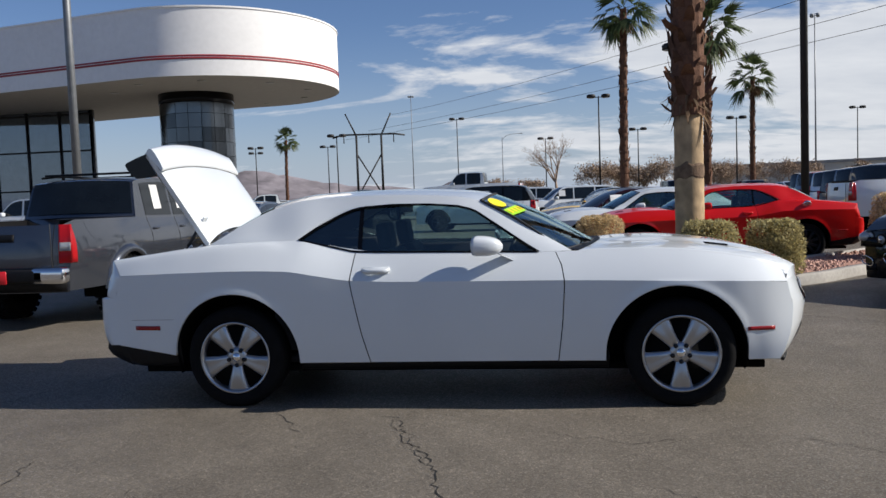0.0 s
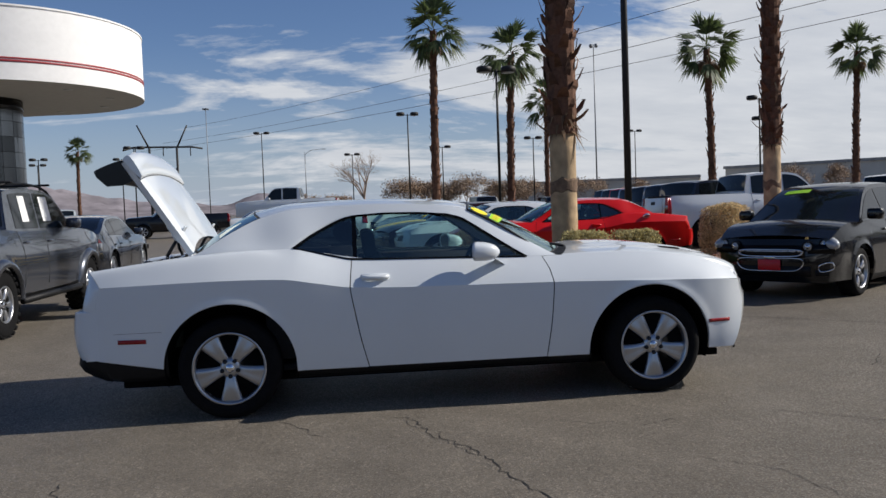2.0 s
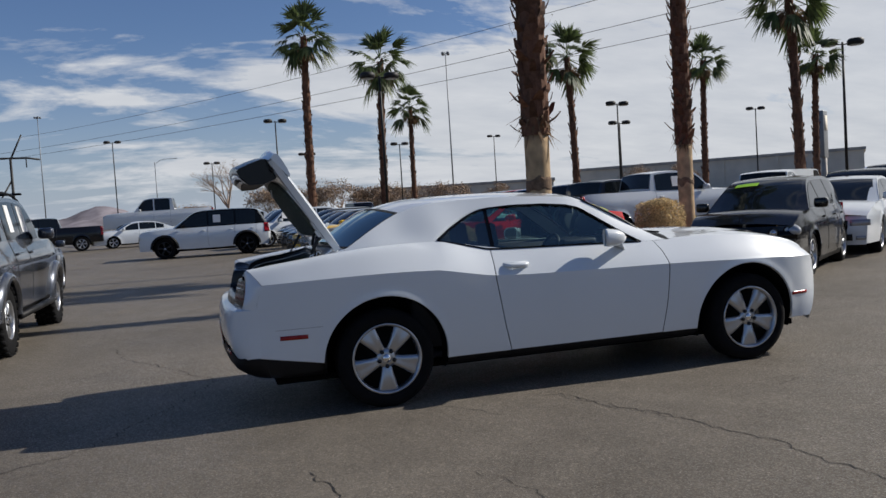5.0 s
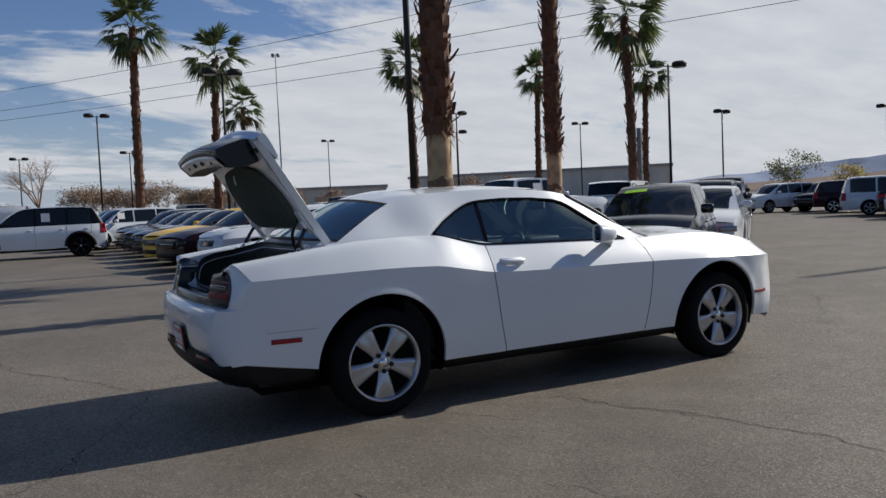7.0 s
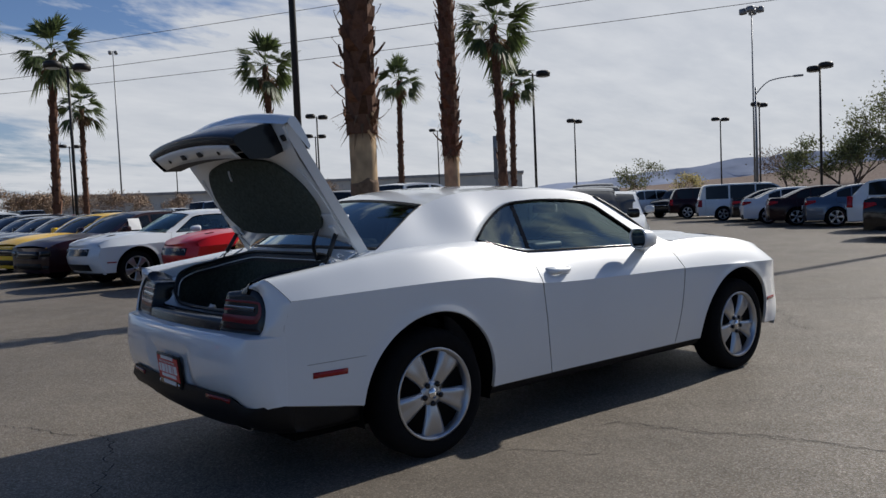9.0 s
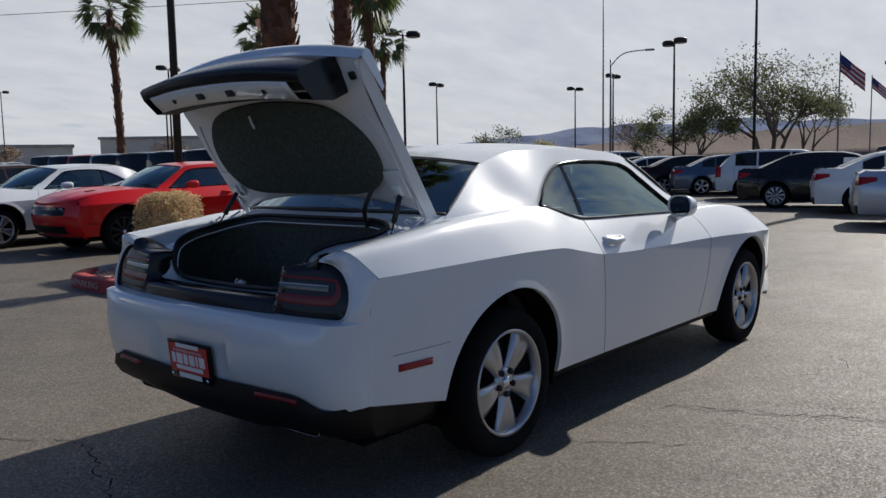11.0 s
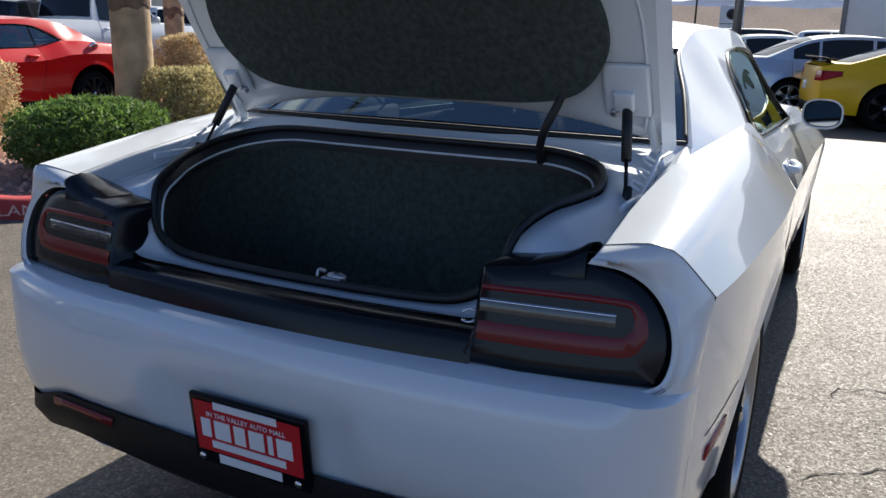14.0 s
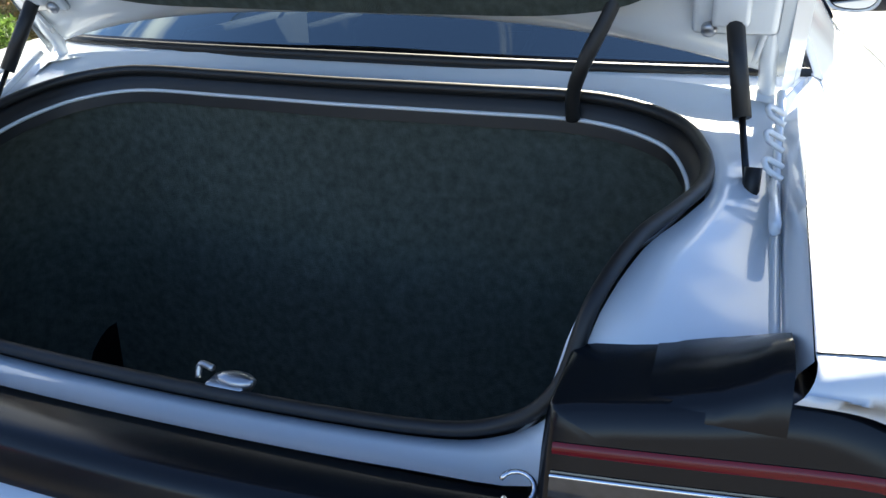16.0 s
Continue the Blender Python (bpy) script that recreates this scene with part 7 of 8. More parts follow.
    sp_rows = [lid_row(u, w_, 0.700, 29, 0.020) for u, w_ in prof]
    ends = [[r[k] for r in sp_rows] for k in (0, 28)]
    caps = [(e, [tuple(range(len(e)))]) for e in ends]
    part("spoiler", join(grid(sp_rows), *caps), body, lid)
    part("spoiler_seam", tube([tuple(Vector(p) + Vector((-0.002, 0, -0.0035))) for p in lid_row(0.622, -0.0075, 0.690, 29, 0.022)], 0.0026, 4), M["ink"], lid)
    part("rear_band", grid([sp_rows[-1], lid_row(0.796, 0.042, 0.690)]), body, lid)
    # box of the black light panel with its white flange
    panel = [lid_row(u, w_, 0.575) for u, w_ in ((0.796, 0.042), (0.812, 0.070), (0.832, 0.150), (0.846, 0.236), (0.840, 0.256), (0.800, 0.262))]
    box_back = [lid_row(u, w_, 0.575) for u, w_ in ((0.712, 0.240), (0.66, 0.15), (0.645, 0.060))]
    box_ends = [[r[k] for r in panel + box_back] + [lid_row(0.70, 0.045, 0.575)[k]] for k in (0, 28)]
    part("light_panel", join(grid(panel), *[(e, [tuple(range(len(e)))]) for e in box_ends]), M["tail_black"], lid, "gloss black light panel")
    part("panel_backing", grid(box_back), M["plastic"], lid, "black plastic backing")
    part("panel_flange", thick(grid([lid_row(u, w_, 0.50) for u, w_ in ((0.800, 0.264), (0.765, 0.258), (0.714, 0.243))]), (0, 0, 0.004)), body, lid, "white flange with black bolts")
    # inner pressing with the lining inset
    inner = [lid_row(u, w_, half, 29, 0.0, 0.05) for u, w_, half in ((0.0, 0.012, 0.685), (0.02, 0.028, 0.680), (0.08, 0.040, 0.672), (0.2, 0.048, 0.672), (0.4, 0.050, 0.672), (0.55, 0.054, 0.668), (0.62, 0.056, 0.670), (0.70, 0.050, 0.674), (0.75, 0.042, 0.682), (0.795, 0.028, 0.690))]
    part("inner_pressing", flip(grid(inner)), body, lid, "white painted inner pressing")
    edge = grid([[(0.785 * k / 16, -0.697, 0.006) for k in range(17)], [(0.785 * k / 16, -0.672, 0.048) for k in range(17)]])
    part("lid_edge", edge, body, lid)
    part("lid_edge", mirror(edge), body, lid)
    for s in (-1, 1):
        part("rubber_stop", block((0.034, 0.030, 0.016), (0.73, s * 0.635, 0.054), 0.005, 2), M["seal"], lid, "small black rubber stop")
    half_lin = [(0.153, 0.18), (0.158, 0.36), (0.19, 0.48), (0.28, 0.555), (0.38, 0.565), (0.48, 0.53), (0.58, 0.44), (0.63, 0.30)]
    lin = rounded([(0.152, 0.0, 0)] + [(u, y, 0) for u, y in half_lin] + [(0.655, 0.0, 0)] + [(u, -y, 0) for u, y in reversed(half_lin)], True, 5)
    part("lid_lining", prism([(p.x, p.y) for p in lin], 0.050, 0.072), M["carpet"], lid, "black carpet lid lining", False)
    part("release_cord", tube(rounded([(0.60, 0.12, 0.080), (0.57, 0.10, 0.10), (0.55, 0.085, 0.11)], False, 4), 0.006, 5), M["paper"], lid)
    for s in (-1, 1):
        part("plate_lamp", block((0.03, 0.05, 0.012), (0.808, s * 0.11, 0.262), 0.003, 1), M["ink"], lid)
        part("lid_bolt", lathe([(0.012, 0), (0.012, 0.006), (0, 0.008)], 8), M["ink"], lid).location = (0.797, s * 0.33, 0.257)
    # gas struts and hinges, harness
    for s in (-1, 1):
        top, foot = Vector((-1.845, s * 0.590, 1.262)), Vector((-1.995, s * 0.642, 1.008))
        mid = top.lerp(foot, 0.60)
        st = part("gas_strut", tube([tuple(top), tuple(mid)], 0.0125, 10), M["seal"], root, "black gas strut")
        part("strut_rod", tube([tuple(mid), tuple(foot)], 0.0048, 8), M["dark_alloy"], st)
        part("strut_ball", tube([tuple(foot + Vector((0.012, 0, 0.050))), tuple(foot + Vector((0, 0, 0.004)))], 0.011, 8), M["seal"], st, "black ball end")
        part("strut_bracket", block((0.10, 0.07, 0.014), (-1.825, s * 0.590, 1.275), 0.006, 2, Matrix.Rotation(radians(-60), 3, "Y")), body, st)
        part("boot_hinge", tube(rounded([(-1.76, s * 0.655, 1.05), (-1.765, s * 0.652, 1.12), (-1.80, s * 0.648, 1.17), (-1.83, s * 0.645, 1.235)], False, 4), 0.013, 6), body, root)
        part("gutter_rib", block((0.16, 0.012, 0.02), (-2.06, s * 0.668, 1.035), 0.004, 1), body, root)
        part("strut_plate", block((0.15, 0.115, 0.016), (0.195, s * 0.598, 0.052), 0.012, 3), body, lid, "raised white strut mount")
        part("mount_cup", block((0.055, 0.050, 0.020), (0.172, s * 0.592, 0.064), 0.008, 2), body, lid)
        part("mount_bolt", lathe([(0.011, 0.060), (0.011, 0.068), (0.006, 0.071), (0.0, 0.071)], 10), M["alloy"], lid).location = (0.135, s * 0.565, 0)
        part("lid_groove", tube(rounded([(0.06, s * 0.630, 0.0435), (0.20, s * 0.645, 0.048), (0.40, s * 0.640, 0.0505), (0.55, s * 0.600, 0.057)], False, 5), 0.005, 5), body, lid)
        for k, (cx, cz) in enumerate(((-1.88, 1.105), (-1.93, 1.083), (-1.985, 1.062))):
            part("trim_clip", tube(rounded([(cx, s * 0.676, cz), (cx - 0.010, s * 0.655, cz + 0.012), (cx - 0.024, s * 0.656, cz + 0.004), (cx - 0.026, s * 0.676, cz - 0.008)], False, 4), 0.004, 5), M["paper"], root)
        part("gutter_bead", tube([(x, s * 0.672, float(np.interp(x, [-2.32, -2.2, -2.12, -2.02, -1.9, -1.80], [0.970, 0.989, 1.004, 1.026, 1.066, 1.118]))) for x in np.linspace(-2.30, -1.80, 16)], 0.006, 6), body, root)
    rgr = rear_glass_rows()
    part("glass_border", flip(grid([[tuple(Vector(p) + Vector((-0.003, 0, 0.003))) for p in r] for r in ([Vector(a).lerp(Vector(b_), 0.6) for a, b_ in zip(rgr[11], rgr[12])], rgr[12])])), M["gloss_black"], root, "black painted glass border")
    part("lid_harness", tube(rounded([(-1.865, -0.445, 1.30), (-1.885, -0.435, 1.24), (-1.895, -0.405, 1.17), (-1.880, -0.387, 1.12), (-1.864, -0.385, 1.075)], False, 6), 0.011, 8), M["seal"], root, "black cable sleeve")
    return root


hero = coupe(Matrix(), M["white_paint"], "white two-door coupe with its boot lid raised", True, decals=True)


# ---------------------------------------------------------------- other vehicles
wheel_cache = {}


def stock_wheel(r, rim, spokes, alloy, knobs=False):
    key = (r, rim, spokes, alloy, knobs)
    if key not in wheel_cache:
        wheel_cache[key] = wheel_meshes(spokes, r, rim, 0.24 if r < 0.37 else 0.28, knobs, alloy, (0.026, 0.020, 0.045) if spokes > 5 else (0.030, 0.024, 0.06))
    return wheel_cache[key]


KINDS = {
    # rear, rear glass foot, rear glass head, screen head, screen foot, nose; heights: sill, deck, belt, roof, bonnet front
    "sedan": dict(x=(-2.40, -1.85, -1.05, 0.35, 1.10, 2.45), sill=0.24, deck=1.06, belt=0.98, roof=1.46, nose=0.74, W=0.92, rail=0.68, wb=2.85, front=1.40, tyre=0.335, rim=0.235, panes=((-1.42, -0.98), (-0.93, -0.06), (0.0, 0.92)), kind="sedan"),
    "fastback": dict(x=(-2.45, -2.05, -1.15, 0.30, 1.05, 2.50), sill=0.26, deck=1.10, belt=1.00, roof=1.47, nose=0.78, W=0.95, rail=0.66, wb=3.05, front=1.52, tyre=0.36, rim=0.25, panes=((-1.40, -0.95), (-0.90, -0.02), (0.04, 0.88)), kind="sedan"),
    "suv": dict(x=(-2.30, -2.24, -1.98, 0.38, 1.05, 2.30), sill=0.33, deck=1.10, belt=1.08, roof=1.68, nose=0.90, W=0.94, rail=0.74, wb=2.75, front=1.36, tyre=0.37, rim=0.25, panes=((-1.90, -1.10), (-1.04, -0.12), (-0.06, 0.82)), kind="suv"),
    "low_suv": dict(x=(-2.32, -2.20, -1.72, 0.40, 1.12, 2.32), sill=0.30, deck=1.06, belt=1.05, roof=1.58, nose=0.84, W=0.93, rail=0.70, wb=2.75, front=1.38, tyre=0.36, rim=0.25, panes=((-1.72, -1.08), (-1.02, -0.10), (-0.04, 0.86)), kind="suv"),
    "big_suv": dict(x=(-2.60, -2.55, -2.35, 0.30, 0.95, 2.60), sill=0.40, deck=1.15, belt=1.16, roof=1.90, nose=1.02, W=1.00, rail=0.82, wb=3.05, front=1.60, tyre=0.41, rim=0.27, panes=((-2.28, -1.35), (-1.29, -0.30), (-0.24, 0.78)), kind="suv"),
    "small_suv": dict(x=(-2.08, -2.0, -1.70, 0.28, 1.0, 2.16), sill=0.30, deck=1.02, belt=1.01, roof=1.55, nose=0.86, W=0.90, rail=0.70, wb=2.67, front=1.34, tyre=0.345, rim=0.235, panes=((-1.66, -1.02), (-0.96, -0.12), (-0.06, 0.80)), kind="suv"),
    "hatch": dict(x=(-1.95, -1.86, -1.45, 0.32, 1.15, 2.05), sill=0.25, deck=1.02, belt=1.00, roof=1.51, nose=0.80, W=0.865, rail=0.57, wb=2.525, front=1.22, tyre=0.325, rim=0.225, panes=((-1.40, -0.78), (-0.72, 0.10), (0.16, 0.98)), kind="suv"),
    "minivan": dict(x=(-2.58, -2.52, -2.32, 0.85, 1.65, 2.58), sill=0.27, deck=1.05, belt=1.02, roof=1.76, nose=0.86, W=0.99, rail=0.78, wb=3.08, front=1.62, tyre=0.34, rim=0.23, panes=((-2.24, -1.20), (-1.12, 0.0), (0.06, 1.40)), kind="suv"),
    "cargo_van": dict(x=(-2.95, -2.92, -2.84, 1.25, 1.9, 2.95), sill=0.38, deck=1.3, belt=1.22, roof=2.10, nose=1.02, W=1.02, rail=0.90, wb=3.5, front=1.9, tyre=0.38, rim=0.22, panes=((0.70, 1.62),), kind="suv"),
    "pickup": dict(x=(-2.90, -0.72, -0.60, 0.72, 1.35, 2.95), sill=0.48, deck=1.36, belt=1.30, roof=1.93, nose=1.15, W=1.01, rail=0.80, wb=3.75, front=1.98, tyre=0.41, rim=0.26, panes=((-0.52, 0.30), (0.38, 1.16)), kind="pickup"),
    "heavy_pickup": dict(x=(-2.95, -0.72, -0.60, 0.80, 1.45, 3.0), sill=0.58, deck=1.47, belt=1.42, roof=2.03, nose=1.28, W=1.03, rail=0.82, wb=3.85, front=2.0, tyre=0.43, rim=0.27, panes=((-0.52, 0.34), (0.42, 1.24)), kind="pickup"),
    "lifted_pickup": dict(x=(-3.45, -0.90, -0.74, 0.95, 1.72, 3.75), sill=1.02, deck=2.15, belt=2.10, roof=2.98, nose=1.90, W=1.15, rail=0.92, wb=4.5, front=2.4, tyre=0.62, rim=0.34, panes=((-0.62, 0.38), (0.47, 1.42)), kind="pickup"),
    "tall_crossover": dict(x=(-2.40, -2.30, -1.95, 0.32, 1.15, 2.48), sill=0.34, deck=1.17, belt=1.16, roof=1.80, nose=1.00, W=1.0, rail=0.80, wb=3.10, front=1.55, tyre=0.40, rim=0.27, panes=((-1.92, -1.18), (-1.10, -0.14), (-0.07, 0.92)), kind="suv"),
    "small_pickup": dict(x=(-2.62, -1.10, -0.96, 0.62, 1.28, 2.62), sill=0.47, deck=1.30, belt=1.27, roof=1.84, nose=1.06, W=0.925, rail=0.72, wb=3.2, front=1.72, tyre=0.405, rim=0.22, panes=((-0.82, -0.08), (0.0, 1.02)), kind="pickup"),
    "muscle": dict(x=(-2.36, -1.95, -1.0, 0.15, 0.95, 2.45), sill=0.24, deck=1.03, belt=0.98, roof=1.36, nose=0.72, W=0.95, rail=0.62, wb=2.82, front=1.44, tyre=0.355, rim=0.26, panes=((-0.95, -0.42), (-0.36, 0.74)), kind="sedan"),
}


def vehicle(at, heading, kind, body, label, category, wheels=("alloy", 5), group="", name=None, paper=(), knobs=False, flare=None, plate=True, decal=None, rack=False, lights=("red_lens", "clear_lens"), black_roof=False, spoiler=False, ground_z=None):
    sp = KINDS[kind]
    xr, xgb, xgt, xst, xsb, xn = sp["x"]
    W, sill, deck, belt, roof, nose, rail_w = (sp[k] for k in ("W", "sill", "deck", "belt", "roof", "nose", "rail"))
    wf, wr = sp["front"], sp["front"] - sp["wb"]
    tr = sp["tyre"]
    AR = tr + 0.055
    z0 = lot_height(*at) if ground_z is None else ground_z
    root = empty(name or category.replace(" ", "_"), pose(at[0], at[1], z0, 0, 0, heading), label, category, group)
    pick = sp["kind"] == "pickup"
    top = curve1([(xr, deck - 0.05), (xr + 0.12, deck), (xgb, deck if pick else max(deck, belt)), (xgb + 0.25, belt + (0.04 if sp["kind"] == "sedan" else 0.01)), (0.0, belt), (xsb, belt - 0.01), (xsb + 0.3, belt - 0.005), ((xsb + xn) / 2 + 0.15, (belt * 0.72 + nose * 0.28)), (xn - 0.16, nose + 0.08), (xn, nose)])

    def plan(x):
        e = abs(2 * (x - xr) / (xn - xr) - 1)
        return W * (1 - 0.14 * e ** 7)

    def sy(x, z):
        f = (z - sill) / (belt - sill)
        y = plan(x) * (0.945 + 0.055 * math.sin(math.pi * min(1, max(0, 0.15 + 0.75 * f))) - 0.05 * max(0, f - 0.72) / 0.28)
        for c in (wf, wr):
            y += 0.018 * math.exp(-((math.hypot(x - c, z - tr) - AR) / 0.04) ** 2)
        return y

    def low(x):
        for c in (wf, wr):
            if abs(x - c) < AR:
                return max(sill, tr + math.sqrt(AR ** 2 - (x - c) ** 2))
        return sill

    xs = sorted(set(list(np.linspace(xr, xn, 30)) + [c + AR * math.cos(math.pi * k / 16) for c in (wf, wr) for k in range(17)] + [c + s * (AR + 0.004) for c in (wf, wr) for s in (-1, 1)]))
    rows = []
    for r in range(10):
        rows.append([(x, -sy(x, low(x) + (top(x) - low(x)) * r / 9), low(x) + (top(x) - low(x)) * r / 9) for x in xs])
    lip = [[(p[0], p[1] + 0.05, p[2] + 0.005) for p in rows[0]], rows[0]]
    side = join(flip(grid(lip)), flip(grid(rows)))
    part("body_side", side, body, root)
    part("body_side", mirror(side), body, root)

    def cross(x, crown):
        y, z = sy(x, top(x)), top(x)
        return [(x, s * y, z + crown * (1 - s * s)) for s in np.linspace(-1, 1, 13)]
    hoodx = np.linspace(xsb - 0.05, xn, 12)
    part("bonnet", grid([cross(x, 0.05) for x in hoodx]), body, root)
    if not pick:
        if xgb - xr > 0.2:
            part("boot_lid", grid([cross(x, 0.02) for x in np.linspace(xr, xgb + 0.25, 8)]), body, root)
    else:
        bx0, bx1 = xr + 0.07, xgb - 0.04
        inner = [[(x, s * (sy(x, deck) - 0.09), z) for x in (bx0, bx1)] for s, z in ((-1, deck), (-1, 0.78), (1, 0.78), (1, deck))]
        part("load_bed", flip(grid(inner)), M["plastic"], root, "black load bed liner")
        for s in (-1, 1):
            part("bed_rail", grid([[(x, s * sy(x, deck), deck + 0.005), (x, s * (sy(x, deck) - 0.10), deck + 0.012)] for x in (np.linspace(xr + 0.02, xgb, 6) if s < 0 else np.linspace(xgb, xr + 0.02, 6))]), M["plastic"], root)
        part("bed_wall", block((0.05, 2 * W * 0.86, deck - 0.78), (xgb - 0.03, 0, (deck + 0.78) / 2)), body, root)

    # ends
    def end(x0, sign, z1):
        out = []
        for r in range(9):
            z = sill - 0.02 + (z1 - sill + 0.02) * r / 8
            bow = 0.10 * math.sin(math.pi * min(1, 0.12 + 0.8 * r / 8))
            y = sy(x0, z)
            out.append([(x0 + sign * bow * (1 - abs(s) ** 3), s * y, z) for s in np.linspace(-1, 1, 17)])
        return grid(out) if sign > 0 else flip(grid(out))
    part("front_bumper", end(xn, 1, nose), body, root)
    part("rear_bumper" if not pick else "tailgate", end(xr, -1, top(xr)), body, root)
    fx, rx = xn + 0.105, xr - 0.105

    def face_panel(x, y0, y1, z0_, z1_, sign, bowed=True):
        """A thin panel laid on the bowed front or rear face."""
        g = []
        base = xn if sign > 0 else xr
        z_top = nose if sign > 0 else top(xr)
        for z in (z0_, (z0_ + z1_) / 2, z1_):
            r = (z - sill + 0.02) / (z_top - sill + 0.02)
            bow = 0.10 * math.sin(math.pi * min(1, 0.12 + 0.8 * r))
            yy = sy(base, z)
            g.append([(base + sign * (bow * (1 - min(1, abs(y / yy)) ** 3) + 0.008), y, z) for y in np.linspace(y0, y1, 9)])
        gg = grid(g) if sign > 0 else flip(grid(g))
        return thick(gg, (-sign * 0.02, 0, 0))
    h_n = nose - sill
    if pick:
        part("tailgate_handle", face_panel(rx, -0.14, 0.14, deck - 0.24, deck - 0.15, -1), M["plastic"], root, "black tailgate handle")
    part("grille", face_panel(fx, -W * 0.52, W * 0.52, sill + 0.56 * h_n, sill + 0.86 * h_n, 1), M["gloss_black"], root, "black front grille")
    part("lower_grille", face_panel(fx, -W * 0.60, W * 0.60, sill + 0.12 * h_n, sill + 0.36 * h_n, 1), M["plastic"], root)
    stealth = kind == "fastback"
    part("grille_bar", face_panel(fx, -W * 0.5, W * 0.5, sill + 0.70 * h_n, sill + 0.74 * h_n, 1), M["plastic" if stealth else "chrome"], root)
    for s in (-1, 1):
        hl = sorted((s * W * 0.56, s * W * 0.92))
        part("headlight", face_panel(fx, hl[0], hl[1], sill + 0.66 * h_n, sill + 0.88 * h_n, 1), M["gloss_black" if stealth else lights[1]], root)
        tz0, tz1 = (deck - 0.27, deck - 0.11) if sp["kind"] == "sedan" else (belt - 0.32, belt + 0.02)
        if pick:
            tz0, tz1 = deck - 0.50, deck - 0.05
        taper = 0.28 if sp["kind"] == "sedan" else 0.0
        wrap = [[(x, s * (sy(x, z) + 0.010), z) for z in np.linspace(tz0 + taper * (x - xr), tz1 - 0.04 * taper * (x - xr), 7)] for x in np.linspace(xr + 0.005, xr + (0.10 if pick else 0.30 if sp["kind"] == "sedan" else 0.16), 6)]
        back = sorted((s * W * (0.60 if sp["kind"] == "sedan" else 0.74 if pick else 0.70), s * W * (0.90 if pick else 0.86)))
        tl = part("tail_light", join(thick(grid(wrap) if s > 0 else flip(grid(wrap)), (0, -s * 0.012, 0)), face_panel(rx, back[0], back[1], tz0, tz1, -1)), M[lights[0]], root)
        if pick:
            part("reverse_lens", moved(face_panel(rx, back[0] + 0.012, back[1] - 0.012, tz0 + 0.14, tz0 + 0.24, -1), Matrix.Translation((-0.006, 0, 0))), M["clear_lens"], tl, "white reverse lens")
            part("tailgate_seam", tube([(xr - 0.07, s * W * 0.66, z) for z in np.linspace(sill + 0.16, deck - 0.04, 4)], 0.006, 4), M["ink"], root)
        part("fog_light", face_panel(fx, *sorted((s * W * 0.66, s * W * 0.84)), sill + 0.14 * h_n, sill + 0.28 * h_n, 1), M["plastic" if stealth or kind == "hatch" else "clear_lens"], root)
    part("rear_skirt", face_panel(rx, -W * 0.8, W * 0.8, sill - 0.01, sill + 0.16, -1), M["plastic"], root)
    if plate:
        part("number_plate", face_panel(rx, -0.15, 0.15, deck - 0.44 if sp["kind"] == "sedan" else 0.72, deck - 0.29 if sp["kind"] == "sedan" else 0.87, -1), M["paper"], root, "plate with plain bars")

    # cabin
    rz = curve1([(xgb, top(xgb)), (xgt, roof - 0.06), (xgt + 0.35, roof - 0.012), ((xgt + xst) / 2, roof), (xst - 0.25, roof - 0.015), (xst, roof - 0.06), (xsb, top(xsb))])

    def ry(x):
        k = min(1.0, max(0.0, (rz(x) - top(x)) / (roof - belt)))
        return sy(x, top(x)) * 0.985 + (rail_w - sy(x, top(x)) * 0.985) * k

    def gy_(x, z):
        a = rz(x) - top(x)
        f = 0 if a < 0.02 else min(1, max(0, (z - top(x)) / a))
        return sy(x, top(x)) * 0.985 + (ry(x) - sy(x, top(x)) * 0.985) * f
    cx = sorted(set(list(np.linspace(xgb, xsb, 40)) + [xgt, xst]))
    side = flip(grid([[(x, -gy_(x, top(x) + (rz(x) - top(x)) * k / 5), top(x) + (rz(x) - top(x)) * k / 5) for x in cx] for k in range(6)]))
    cab = M["gloss_black"] if black_roof else body
    part("cabin_side", side, cab, root)
    part("cabin_side", mirror(side), cab, root)
    roof_x = [x for x in cx if xgt <= x <= xst]
    part("roof", grid([[(x, s * ry(x), rz(x) + 0.035 * (1 - s * s)) for s in np.linspace(-1, 1, 13)] for x in roof_x]), cab, root)

    def slope(xa, xb, bow, inset=0.93, off=0.0):
        g = []
        for k in range(9):
            x = xa + (xb - xa) * k / 8
            g.append([(x + bow * (1 - s * s) * (k / 8) + (off if bow > 0 else -off), s * ry(x) * inset, rz(x) + 0.035 * (1 - s * s) * (1 - 0.4 * k / 8) + off) for s in np.linspace(-1, 1, 13)])
        return grid(g)
    bow_r = -0.10 if xgt - xgb < 0.5 else -0.14
    part("screen_frame", slope(xst, xsb, 0.16, 1.0, -0.004), cab, root)
    part("rear_frame", flip(slope(xgt, xgb, bow_r, 1.0, -0.004)), cab, root)
    part("windscreen", slope(xst + 0.02, xsb - 0.02, 0.16, 0.90, 0.004), M["far_glass"], root)
    part("rear_window", flip(slope(xgt - (0.012 if pick else 0.03), xgb + (0.012 if pick else 0.04), bow_r, 0.95 if pick else 0.88, 0.006)), M["far_glass"], root)
